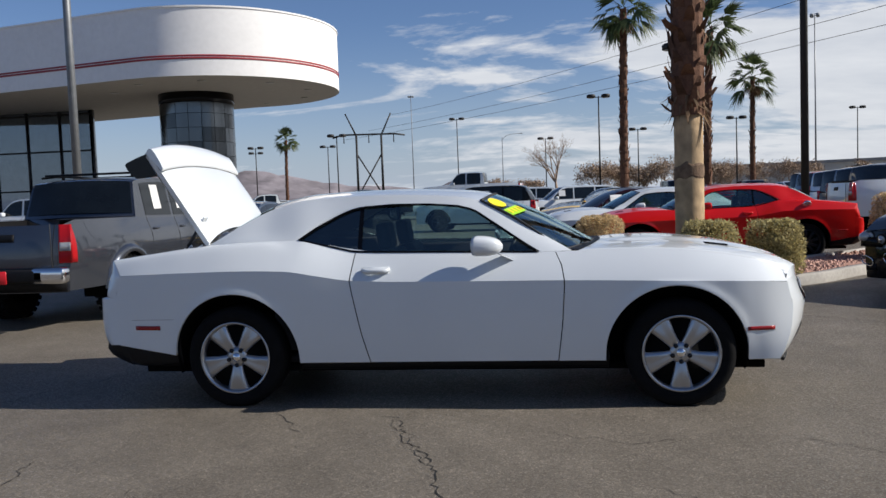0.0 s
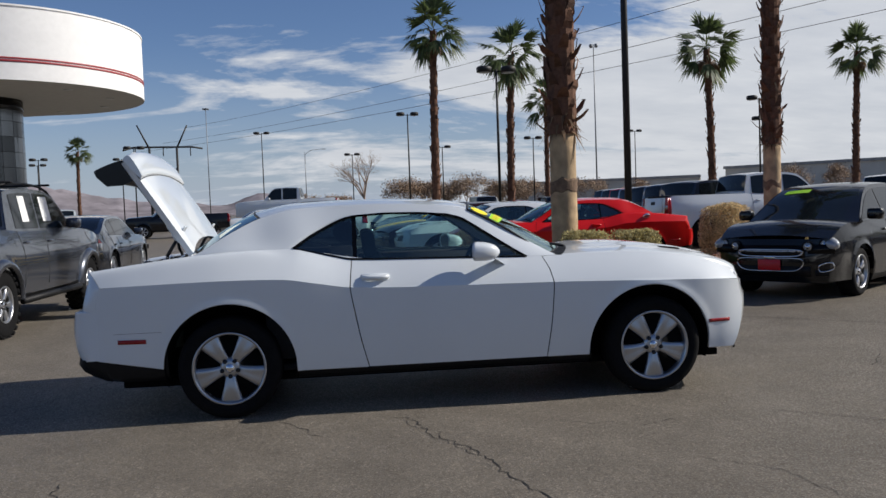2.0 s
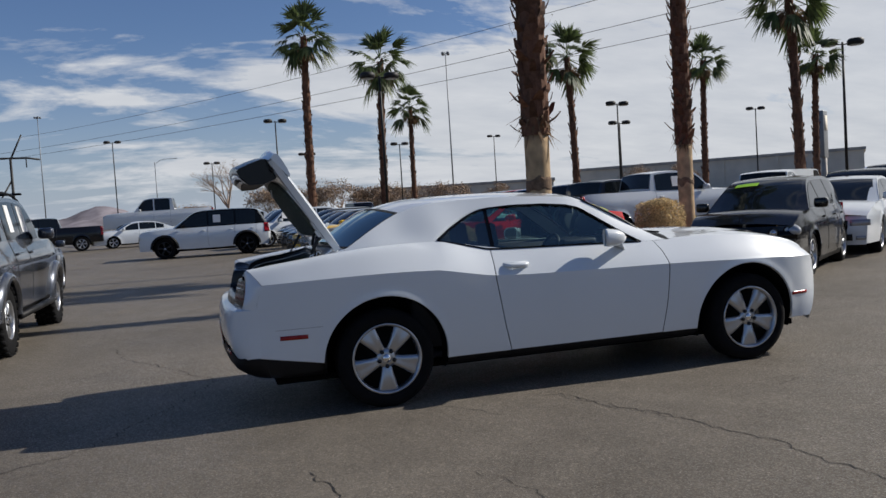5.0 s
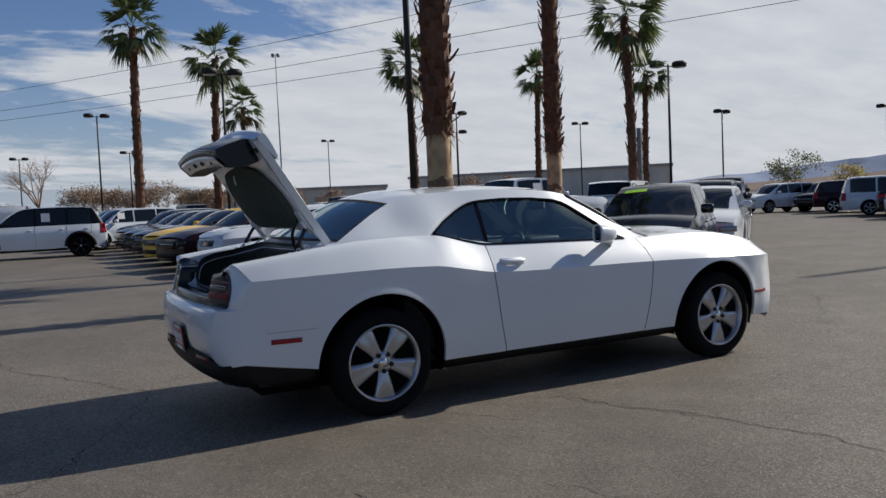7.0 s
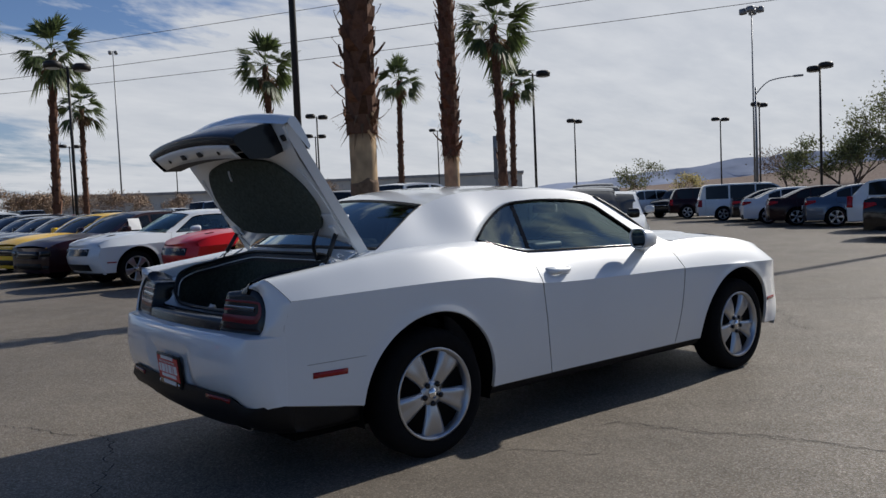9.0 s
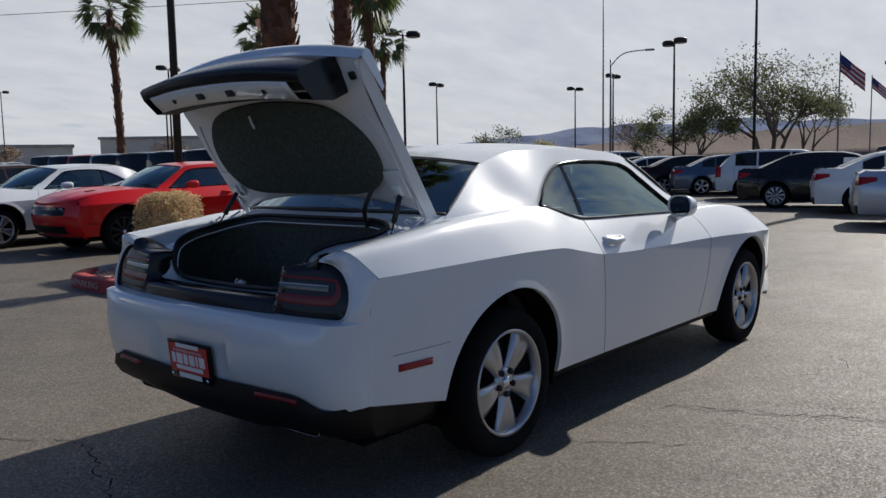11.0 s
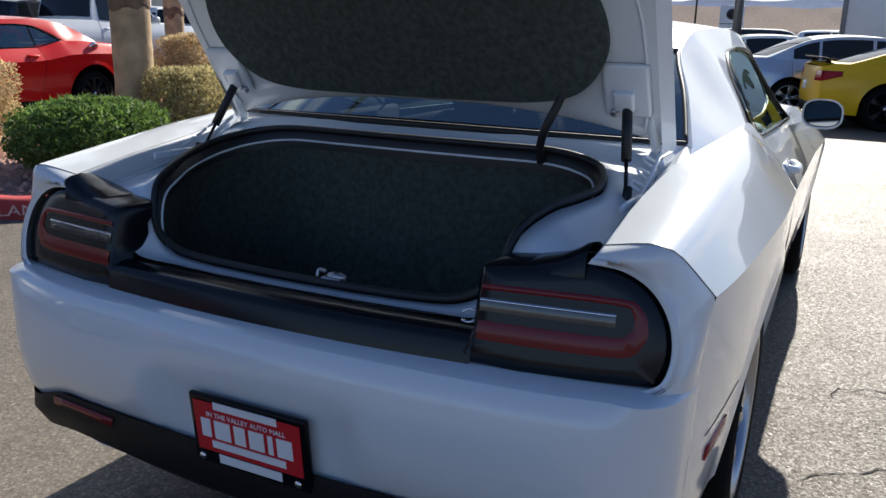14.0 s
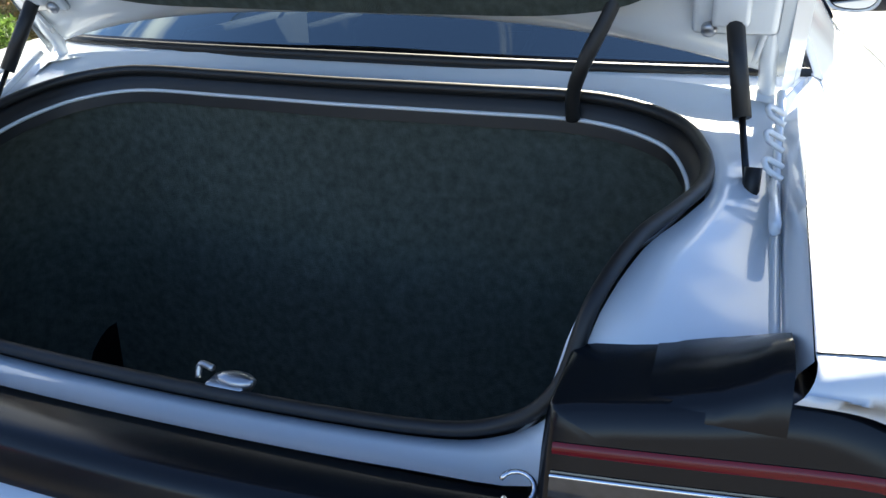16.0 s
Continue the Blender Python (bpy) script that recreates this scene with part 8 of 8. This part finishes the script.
    for s in (-1, 1):
        for a, b in sp["panes"]:
            col = []
            for x in np.linspace(a, b, 9):
                zb, zt = top(x) + 0.035, rz(x) - 0.055
                if zt < zb + 0.02:
                    zt = zb + 0.02
                col.append([(x, -s * -(gy_(x, zb + (zt - zb) * k / 4) + 0.005), zb + (zt - zb) * k / 4) for k in range(5)])
            part("side_window", grid(col) if s > 0 else flip(grid(col)), M["far_glass"], root)
            seam_x = a - 0.03
            part("door_seam", tube([(seam_x + 0.02 * math.sin(3 * t), s * (sy(seam_x, sill + 0.08 + (top(seam_x) - sill - 0.08) * t) + 0.001), sill + 0.08 + (top(seam_x) - sill - 0.08) * t) for t in np.linspace(0, 1, 7)], 0.004, 4), M["ink"], root)
            hx_ = a + 0.10
            part("door_handle", block((0.15, 0.03, 0.028), (hx_ + 0.04, s * (sy(hx_, belt - 0.14) + 0.012), belt - 0.14), 0.008, 1), body, root)
        part("wing_mirror", block((0.15, 0.20, 0.15), (sp["panes"][-1][1] - 0.10, s * (gy_(sp["panes"][-1][1] - 0.1, belt) + 0.13), belt + 0.09), 0.045, 2), body if not black_roof else M["gloss_black"], root)
        part("side_skirt", grid([[(x, s * sy(x, sill) * 0.995, sill + 0.01), (x, s * sy(x, sill) * 0.97, sill - 0.07), (x, s * sy(x, sill) * 0.80, sill - 0.08)] for x in np.linspace(wr + AR, wf - AR, 5)]) if s < 0 else flip(grid([[(x, s * sy(x, sill) * 0.995, sill + 0.01), (x, s * sy(x, sill) * 0.97, sill - 0.07), (x, s * sy(x, sill) * 0.80, sill - 0.08)] for x in np.linspace(wr + AR, wf - AR, 5)])), M["plastic"], root)
        for c in (wf, wr):
            arc = [math.pi * k / 16 for k in range(-1, 18)]
            well = grid([[(c + (AR - 0.004) * math.cos(t), s * y, tr + (AR - 0.004) * math.sin(t)) for t in arc] for y in (W - 0.09, W - 0.40)])
            disc = ([(c, s * (W - 0.40), tr)] + [(c + AR * math.cos(t), s * (W - 0.40), tr + AR * math.sin(t)) for t in arc], [(0, k, k + 1) for k in range(1, len(arc))])
            part("wheel_well", join(well, disc), M["liner"], root)
            put_wheel(stock_wheel(tr, sp["rim"], wheels[1], wheels[0], knobs), root, (c, s * (W - 0.145), tr), s > 0, 0.3 * c)
            if flare:
                fl = []
                for t in [math.pi * k / 20 for k in range(21)]:
                    fl.append([(c + rr_ * math.cos(t), s * (sy(c + rr_ * math.cos(t), max(sill, tr + rr_ * math.sin(t))) + o), max(sill * 0.9, tr + rr_ * math.sin(t))) for rr_, o in ((AR - 0.01, 0.0), (AR - 0.005, 0.05), (AR + 0.06, 0.05), (AR + 0.09, 0.0))])
                part("wheel_flare", grid(fl), M[flare], root)
    part("undertray", block((xn - xr - 0.5, 1.2, 0.06), ((xr + xn) / 2, 0, sill + 0.02)), M["liner"], root)
    part("cabin_trim", block((xst - xgt + 0.5, rail_w * 1.7, 0.05), ((xst + xgt) / 2, 0, belt - 0.1)), M["cloth"], root)
    for x, s, w, h in paper:
        zc = belt + 0.30 if sp["kind"] != "sedan" else belt + 0.20
        pg = grid([[(x + dx, s * (gy_(x + dx, zc + dz) + 0.009), zc + dz) for dz in (-h / 2, h / 2)] for dx in (-w / 2, w / 2)])
        part("window_paper", pg if s > 0 else flip(pg), M["paper"], root, "white price sheet", False)
    if decal:
        g = slope(xst + 0.02, xsb - 0.02, 0.16, 0.90, 0.010)
        n = 13
        vs = [g[0][r * n + c] for r in range(1, 3) for c in range(decal[0], decal[1] + 1)]
        wdt = decal[1] - decal[0] + 1
        part("windscreen_decal", (vs, [(j * wdt + k, j * wdt + k + 1, j * wdt + wdt + k + 1, j * wdt + wdt + k) for j in range(1) for k in range(wdt - 1)]), M["lime"], root, "lime green price decal", False)
    if rack:
        for s in (-1, 1):
            part("roof_rail", tube([(x, s * (ry(x) - 0.06), rz(x) + 0.07) for x in np.linspace(xgt + 0.1, xgt + 1.9, 8)], 0.018, 6), M["plastic"], root)
        for x in (xgt + 0.3, xgt + 1.6):
            part("rack_bar", block((0.07, 2 * rail_w + 0.05, 0.03), (x, 0, roof + 0.075), 0.01, 1), M["plastic"], root)
    if spoiler:
        part("rear_spoiler", join(block((0.22, 2 * W * 0.80, 0.025), (xr + 0.10, 0, deck + 0.075), 0.008, 1, Matrix.Rotation(radians(8), 3, "Y")), *[block((0.08, 0.03, 0.08), (xr + 0.12, s * W * 0.6, deck + 0.035)) for s in (-1, 1)]), M["plastic"], root, "black rear wing")
    return root


# ---------------------------------------------------------------- parked vehicles
# beside the canopy: pickup with a canopy top, dark sedan beyond it
grey_truck = vehicle((-5.74, 5.24), 90, "small_pickup", M["grey_paint"], "dark grey crew-cab pickup with roof rack and off-road tyres", "pickup truck", ("alloy", 6), paper=((-0.45, -1, 0.22, 0.34), (0.3, -1, 0.30, 0.34)), plate=False, knobs=True, flare="grey_paint", rack=True)
bar_ = part("rear_bumper_bar", block((0.16, 1.2, 0.15), (-2.78, 0, 0.66), 0.03, 2), M["plastic"], grey_truck, "black step bumper")
for s in (-1, 1):
    part("chrome_corner", block((0.18, 0.42, 0.19), (-2.77, s * 0.64, 0.665), 0.06, 3), M["chrome"], bar_, "chrome bumper corner")
part("dealer_plate", block((0.012, 0.30, 0.15), (-2.872, 0.0, 0.655), 0.004, 1), M["sign_red"], bar_, "red dealer plate")
for s in (-1, 1):
    part("step_bar", tube([(-1.0, s * 0.93, 0.40), (1.15, s * 0.93, 0.40)], 0.045, 8), M["plastic"], grey_truck)
vehicle((-6.68, 12.75), 93, "fastback", M["grey_paint"], "dark grey sedan parked beyond the grey pickup", "sedan", ("alloy", 10))
# row of coupes and sedans facing the drive
red = coupe(pose(3.74, 10.30, 0, 0, 0, 179.5), M["red_paint"], "bright red two-door coupe behind the palm", full=False, dark_wheels=True)
fuel = Matrix.Translation((-1.52, side_y(-1.52, 1.04) + 0.028, 1.04)) @ Matrix.Rotation(radians(180), 4, "Z") @ Matrix.Rotation(radians(38), 4, "X")
part("fuel_cap", moved(lathe([(0.082, -0.02), (0.082, 0.012), (0.070, 0.020), (0.058, 0.012), (0.050, 0.016), (0.0, 0.020)], 24, "y"), fuel), M["chrome"], red, "round chrome fuel cap")
coupe(pose(2.75, 13.0, 0, 0, 0, 184), M["white_paint"], "white two-door coupe in the parked row", full=False, dark_wheels=False)
row = [("fastback", "maroon_paint", "dark maroon sedan in the parked row"), ("fastback", "yellow_paint", "bright yellow sedan with black trim"), ("fastback", "black_paint", "black sedan in the parked row"), ("fastback", "dark_paint", "dark grey sedan in the parked row"), ("fastback", "black_paint", "black sedan with silver wheels"), ("small_suv", "dark_paint", "dark compact crossover in the row"), ("suv", "white_paint", "white crossover with roof rails in the row"), ("suv", "silver_paint", "silver crossover at the row's end")]
for k, (kd, pt_, lab) in enumerate(row):
    x, y = 2.5 + 0.08 * k - (1.7 if k > 5 else 0), 15.6 + 2.72 * k
    vehicle((x, y), 193, kd, M[pt_], lab, "sedan" if kd == "fastback" else "crossover", ("dark_alloy" if k % 2 else "alloy", 5), "parked row beside the drive", paper=((0.45, 1, 0.3, 0.26),) if k in (0, 6) else ())
# second row behind, facing away
for k, (kd, pt_, lab, cat) in enumerate((("heavy_pickup", "white_paint", "white full-size pickup behind the red coupe", "pickup truck"), ("big_suv", "navy_paint", "dark blue boxy off-roader parked in the second row", "off-roader"), ("big_suv", "blue_paint", "slate blue boxy off-roader parked in the second row", "off-roader"), ("big_suv", "navy_paint", "navy boxy off-roader with dark glass", "off-roader"), ("big_suv", "silver_paint", "pale grey boxy off-roader parked in the second row", "off-roader"), ("big_suv", "red_paint", "red boxy off-roader parked in the second row", "off-roader"), ("big_suv", "blue_paint", "blue boxy off-roader parked in the second row", "off-roader"), ("big_suv", "black_paint", "black boxy off-roader parked in the second row", "off-roader"))):
    x, y = 11.0 + 0.55 * k, 15.2 + 3.0 * k
    if k == 0:
        x, y = 10.85, 15.9
    vehicle((x, y), 1 if k == 0 else 17, kd, M[pt_], lab, cat, ("alloy", 6), "second parked row", paper=((0.2, -1, 0.3, 0.3),) if k in (0, 1) else ())
# across the drive on the near side of the palms
hatch = vehicle((6.56, 5.09), 218, "hatch", M["black_paint"], "glossy black hatchback with a lime windscreen decal", "hatchback", ("alloy", 5), decal=(1, 5), lights=("red_lens", "gloss_black"))
for s_ in (-1, 1):
    for hx, hy, hz, hr in ((1.985, 0.655, 0.735, 0.088), (2.075, 0.475, 0.715, 0.070)):
        hm = Matrix.Translation((hx, s_ * hy, hz)) @ Matrix.Rotation(radians(90 + s_ * (28 if hy > 0.6 else 14)), 4, "Z") @ Matrix.Rotation(radians(8), 4, "X")
        lamp_ = part("round_headlight", moved(lathe([(hr, 0.0), (hr, 0.05), (hr * 0.93, 0.062), (hr * 0.86, 0.060)], 24, "y"), hm), M["gloss_black"], hatch, "round headlight in a black bezel")
        part("lens", moved(lathe([(hr * 0.88, 0.052), (hr * 0.6, 0.070), (0.0, 0.078)], 24, "y"), hm), M["clear_lens"], lamp_)
        part("reflector", moved(lathe([(hr * 0.45, 0.079), (0.0, 0.081)], 16, "y"), hm), M["chrome"], lamp_)
part("grille_surround", tube(rounded([(2.150, -0.40, 0.655), (2.162, 0.0, 0.665), (2.150, 0.40, 0.655), (2.150, 0.36, 0.585), (2.163, 0.0, 0.575), (2.150, -0.36, 0.585)], True, 5), 0.010, 6, True), M["chrome"], hatch, "thin chrome grille surround")
part("centre_emblem", block((0.02, 0.15, 0.04), (2.168, 0, 0.565), 0.008, 1), M["chrome"], hatch)
part("lower_grille_surround", tube(rounded([(2.162, -0.42, 0.54), (2.168, 0.0, 0.55), (2.162, 0.42, 0.54), (2.155, 0.36, 0.40), (2.160, 0.0, 0.385), (2.155, -0.36, 0.40)], True, 5), 0.008, 6, True), M["chrome"], hatch, "thin chrome grille surround")
part("dealer_plate", block((0.012, 0.30, 0.14), (2.176, 0.0, 0.465), 0.004, 1), M["sign_red"], hatch, "red dealer plate")
for s_ in (-1, 1):
    part("corner_lens", moved(ball((0.10, 0.17, 0.085), (0, 0, 0), 10), Matrix.Translation((1.955, s_ * 0.70, 0.745)) @ Matrix.Rotation(radians(-s_ * 38), 4, "Z") @ Matrix.Rotation(radians(-s_ * 12), 4, "X")), M["clear_lens"], hatch, "swept clear headlight lens")
    part("fog_bezel", tube(rounded([(2.10, s_ * 0.62, 0.46), (2.06, s_ * 0.76, 0.50), (2.05, s_ * 0.78, 0.42), (2.09, s_ * 0.64, 0.38)], True, 4), 0.009, 6, True), M["chrome"], hatch, "chrome fog lamp edge")
vehicle((10.3, 7.6), 218, "sedan", M["white_paint"], "white sedan parked behind the hatchback", "sedan", ("alloy", 5))
vehicle((14.6, 11.6), 218, "suv", M["black_paint"], "black crossover in the angled row", "crossover", ("dark_alloy", 6))
vehicle((17.6, 13.9), 218, "suv", M["dark_paint"], "dark grey crossover in the angled row", "crossover", ("alloy", 5))
vehicle((22.5, 18.2), 218, "pickup", M["black_paint"], "black full-size pickup in the angled row", "pickup truck", ("alloy", 6))
vehicle((27.5, 22.3), 218, "suv", M["dark_paint"], "dark crossover at the row's end", "crossover", ("alloy", 5))
vehicle((17.6, 19.2), 40, "pickup", M["white_paint"], "white pickup with paper in its window", "pickup truck", ("alloy", 6), paper=((0.0, -1, 0.3, 0.3),))
vehicle((25.5, 27.5), 30, "cargo_van", M["white_paint"], "long white cargo van", "van", ("alloy", 5))
# crossover on the lane, and trucks far back
vehicle((-2.45, 27.6), 176, "tall_crossover", M["white_paint"], "white compact crossover with black roof and arches", "crossover", ("dark_alloy", 5), paper=((-0.45, 1, 0.28, 0.3), (-0.45, -1, 0.28, 0.3)), flare="plastic", black_roof=True)
vehicle((-5.15, 53.5), 176, "lifted_pickup", M["white_paint"], "white lifted full-size pickup", "pickup truck", ("dark_alloy", 6))
vehicle((-11.0, 43.6), 189, "pickup", M["black_paint"], "black full-size pickup parked across the lot", "pickup truck", ("alloy", 6))
vehicle((-6.3, 44.6), 192, "sedan", M["white_paint"], "white sedan beside the black pickup", "sedan", ("alloy", 5))
vehicle((-20.5, 52.5), 200, "pickup", M["white_paint"], "white pickup far down the lot", "pickup truck", ("alloy", 6))
vehicle((-17.8, 21.5), 178, "pickup", M["white_paint"], "white pickup under the canopy", "pickup truck", ("alloy", 6))
vehicle((-1.4, 38), 184, "suv", M["white_paint"], "white crossover at the end of the row", "crossover", ("alloy", 5))
vehicle((-15.5, 60), 190, "suv", M["silver_paint"], "silver crossover far down the lot", "crossover", ("alloy", 5))
vehicle((-24.5, 66), 190, "sedan", M["white_paint"], "white sedan far down the lot", "sedan", ("alloy", 5))
for k in range(11):
    kd, pt_ = (("suv", "dark_paint"), ("sedan", "silver_paint"), ("suv", "white_paint"), ("sedan", "black_paint"), ("big_suv", "grey_paint"), ("sedan", "red_paint"))[k % 6]
    vehicle((-2 + 3.1 * k, 58 + 0.8 * k), 275, kd, M[pt_], "parked %s far down the lot" % ("crossover" if "suv" in kd else "sedan"), "crossover" if "suv" in kd else "sedan", ("alloy", 5), "far parked row")
# right-hand row, tails towards the drive
right_row = [(12.08, -2.72, 283, "muscle", "yellow_paint", "bright yellow sports coupe with black rear wing", "sports car", True), (13.95, -1.15, 287, "sedan", "silver_paint", "silver-blue sedan with paper in its window", "sedan", False), (17.2, 0.55, 287, "sedan", "white_paint", "white sedan in the angled row", "sedan", False), (18.9, 2.95, 283, "sedan", "black_paint", "black sedan with multi-spoke wheels and window paper", "sedan", False),
             (23.0, 5.3, 284, "low_suv", "white_paint", "white crossover with red tail lights", "crossover", False), (26.0, 8.2, 300, "sedan", "blue_paint", "slate blue sedan with bright wheels", "sedan", False), (27.0, 10.2, 303, "sedan", "maroon_paint", "dark maroon sedan in the angled row", "sedan", False), (28.9, 12.4, 304, "sedan", "white_paint", "white sedan in the angled row", "sedan", False),
             (31.4, 14.4, 305, "sedan", "black_paint", "black sedan in the angled row", "sedan", False), (32.8, 16.9, 306, "minivan", "white_paint", "white minivan in the angled row", "minivan", False), (36.4, 21.4, 306, "suv", "maroon_paint", "dark maroon crossover in the angled row", "crossover", False), (38.6, 24.9, 185, "suv", "black_paint", "black crossover facing the drive", "crossover", False),
             (37.0, 27.2, 170, "suv", "white_paint", "white crossover facing the drive", "crossover", False), (46, 24.0, 300, "pickup", "white_paint", "white pickup behind the angled row", "pickup truck", False)]
for x, y, hd, kd, pt_, lab, cat, wing in right_row:
    vehicle((x, y), hd, kd, M[pt_], lab, cat, ("dark_alloy" if kd == "muscle" else "alloy", 10 if "multi" in lab else 5), "angled row across the drive", paper=((0.3, -1, 0.3, 0.26),) if "paper" in lab else (), spoiler=wing)
vehicle((9.3, -5.2), 268, "big_suv", M["black_paint"], "black boxy off-roader with bright bumper", "off-roader", ("dark_alloy", 6), "angled row across the drive")
for k in range(7):
    kd, pt_ = (("suv", "dark_paint"), ("suv", "silver_paint"), ("sedan", "white_paint"), ("suv", "black_paint"))[k % 4]
    vehicle((26.5 + 1.2 * k, 1.5 - 2.7 * k), 275, kd, M[pt_], "parked %s behind the angled row" % ("crossover" if kd == "suv" else "sedan"), "crossover" if kd == "suv" else "sedan", ("alloy", 5), "back row across the drive")

# box trailer behind the silver sedan
tr_ = empty("box_trailer", pose(24.0, -4.6, 0, 0, 0, 88), "white box trailer with dark emblem shapes", "trailer")
part("box", block((8.0, 2.5, 2.9), (0, 0, 2.3), 0.04, 1), M["sign_white"], tr_, "white box body")
part("roof_edge", block((8.05, 2.55, 0.12), (0, 0, 3.76), 0.02, 1), M["galv"], tr_)
part("corner_post", block((0.14, 0.14, 2.9), (3.98, 1.22, 2.3), 0.02, 1), M["galv"], tr_)
part("emblem", prism([(2.3, 2.60), (2.0, 2.90), (1.6, 2.95), (1.2, 2.90), (0.9, 2.60), (1.05, 2.55), (1.25, 2.72), (1.42, 2.30), (1.6, 2.25), (1.78, 2.30), (1.95, 2.72), (2.15, 2.55)], 1.252, 1.262, "y"), M["ink"], tr_, "dark emblem shape", False)
for k, w_ in enumerate((0.55, 0.5, 0.62)):
    part("sign_bar", block((w_, 0.012, 0.5), (0.35 - 0.75 * k, 1.256, 2.35)), M["ink"], tr_, "dark bar of lettering", False)
for x in (-2.6, -1.7):
    for s in (-1, 1):
        put_wheel(stock_wheel(0.41, 0.26, 5, "alloy"), tr_, (x, s * 1.0, 0.41), s > 0)
part("chassis", block((7.6, 1.6, 0.2), (0, 0, 0.76)), M["mullion"], tr_)
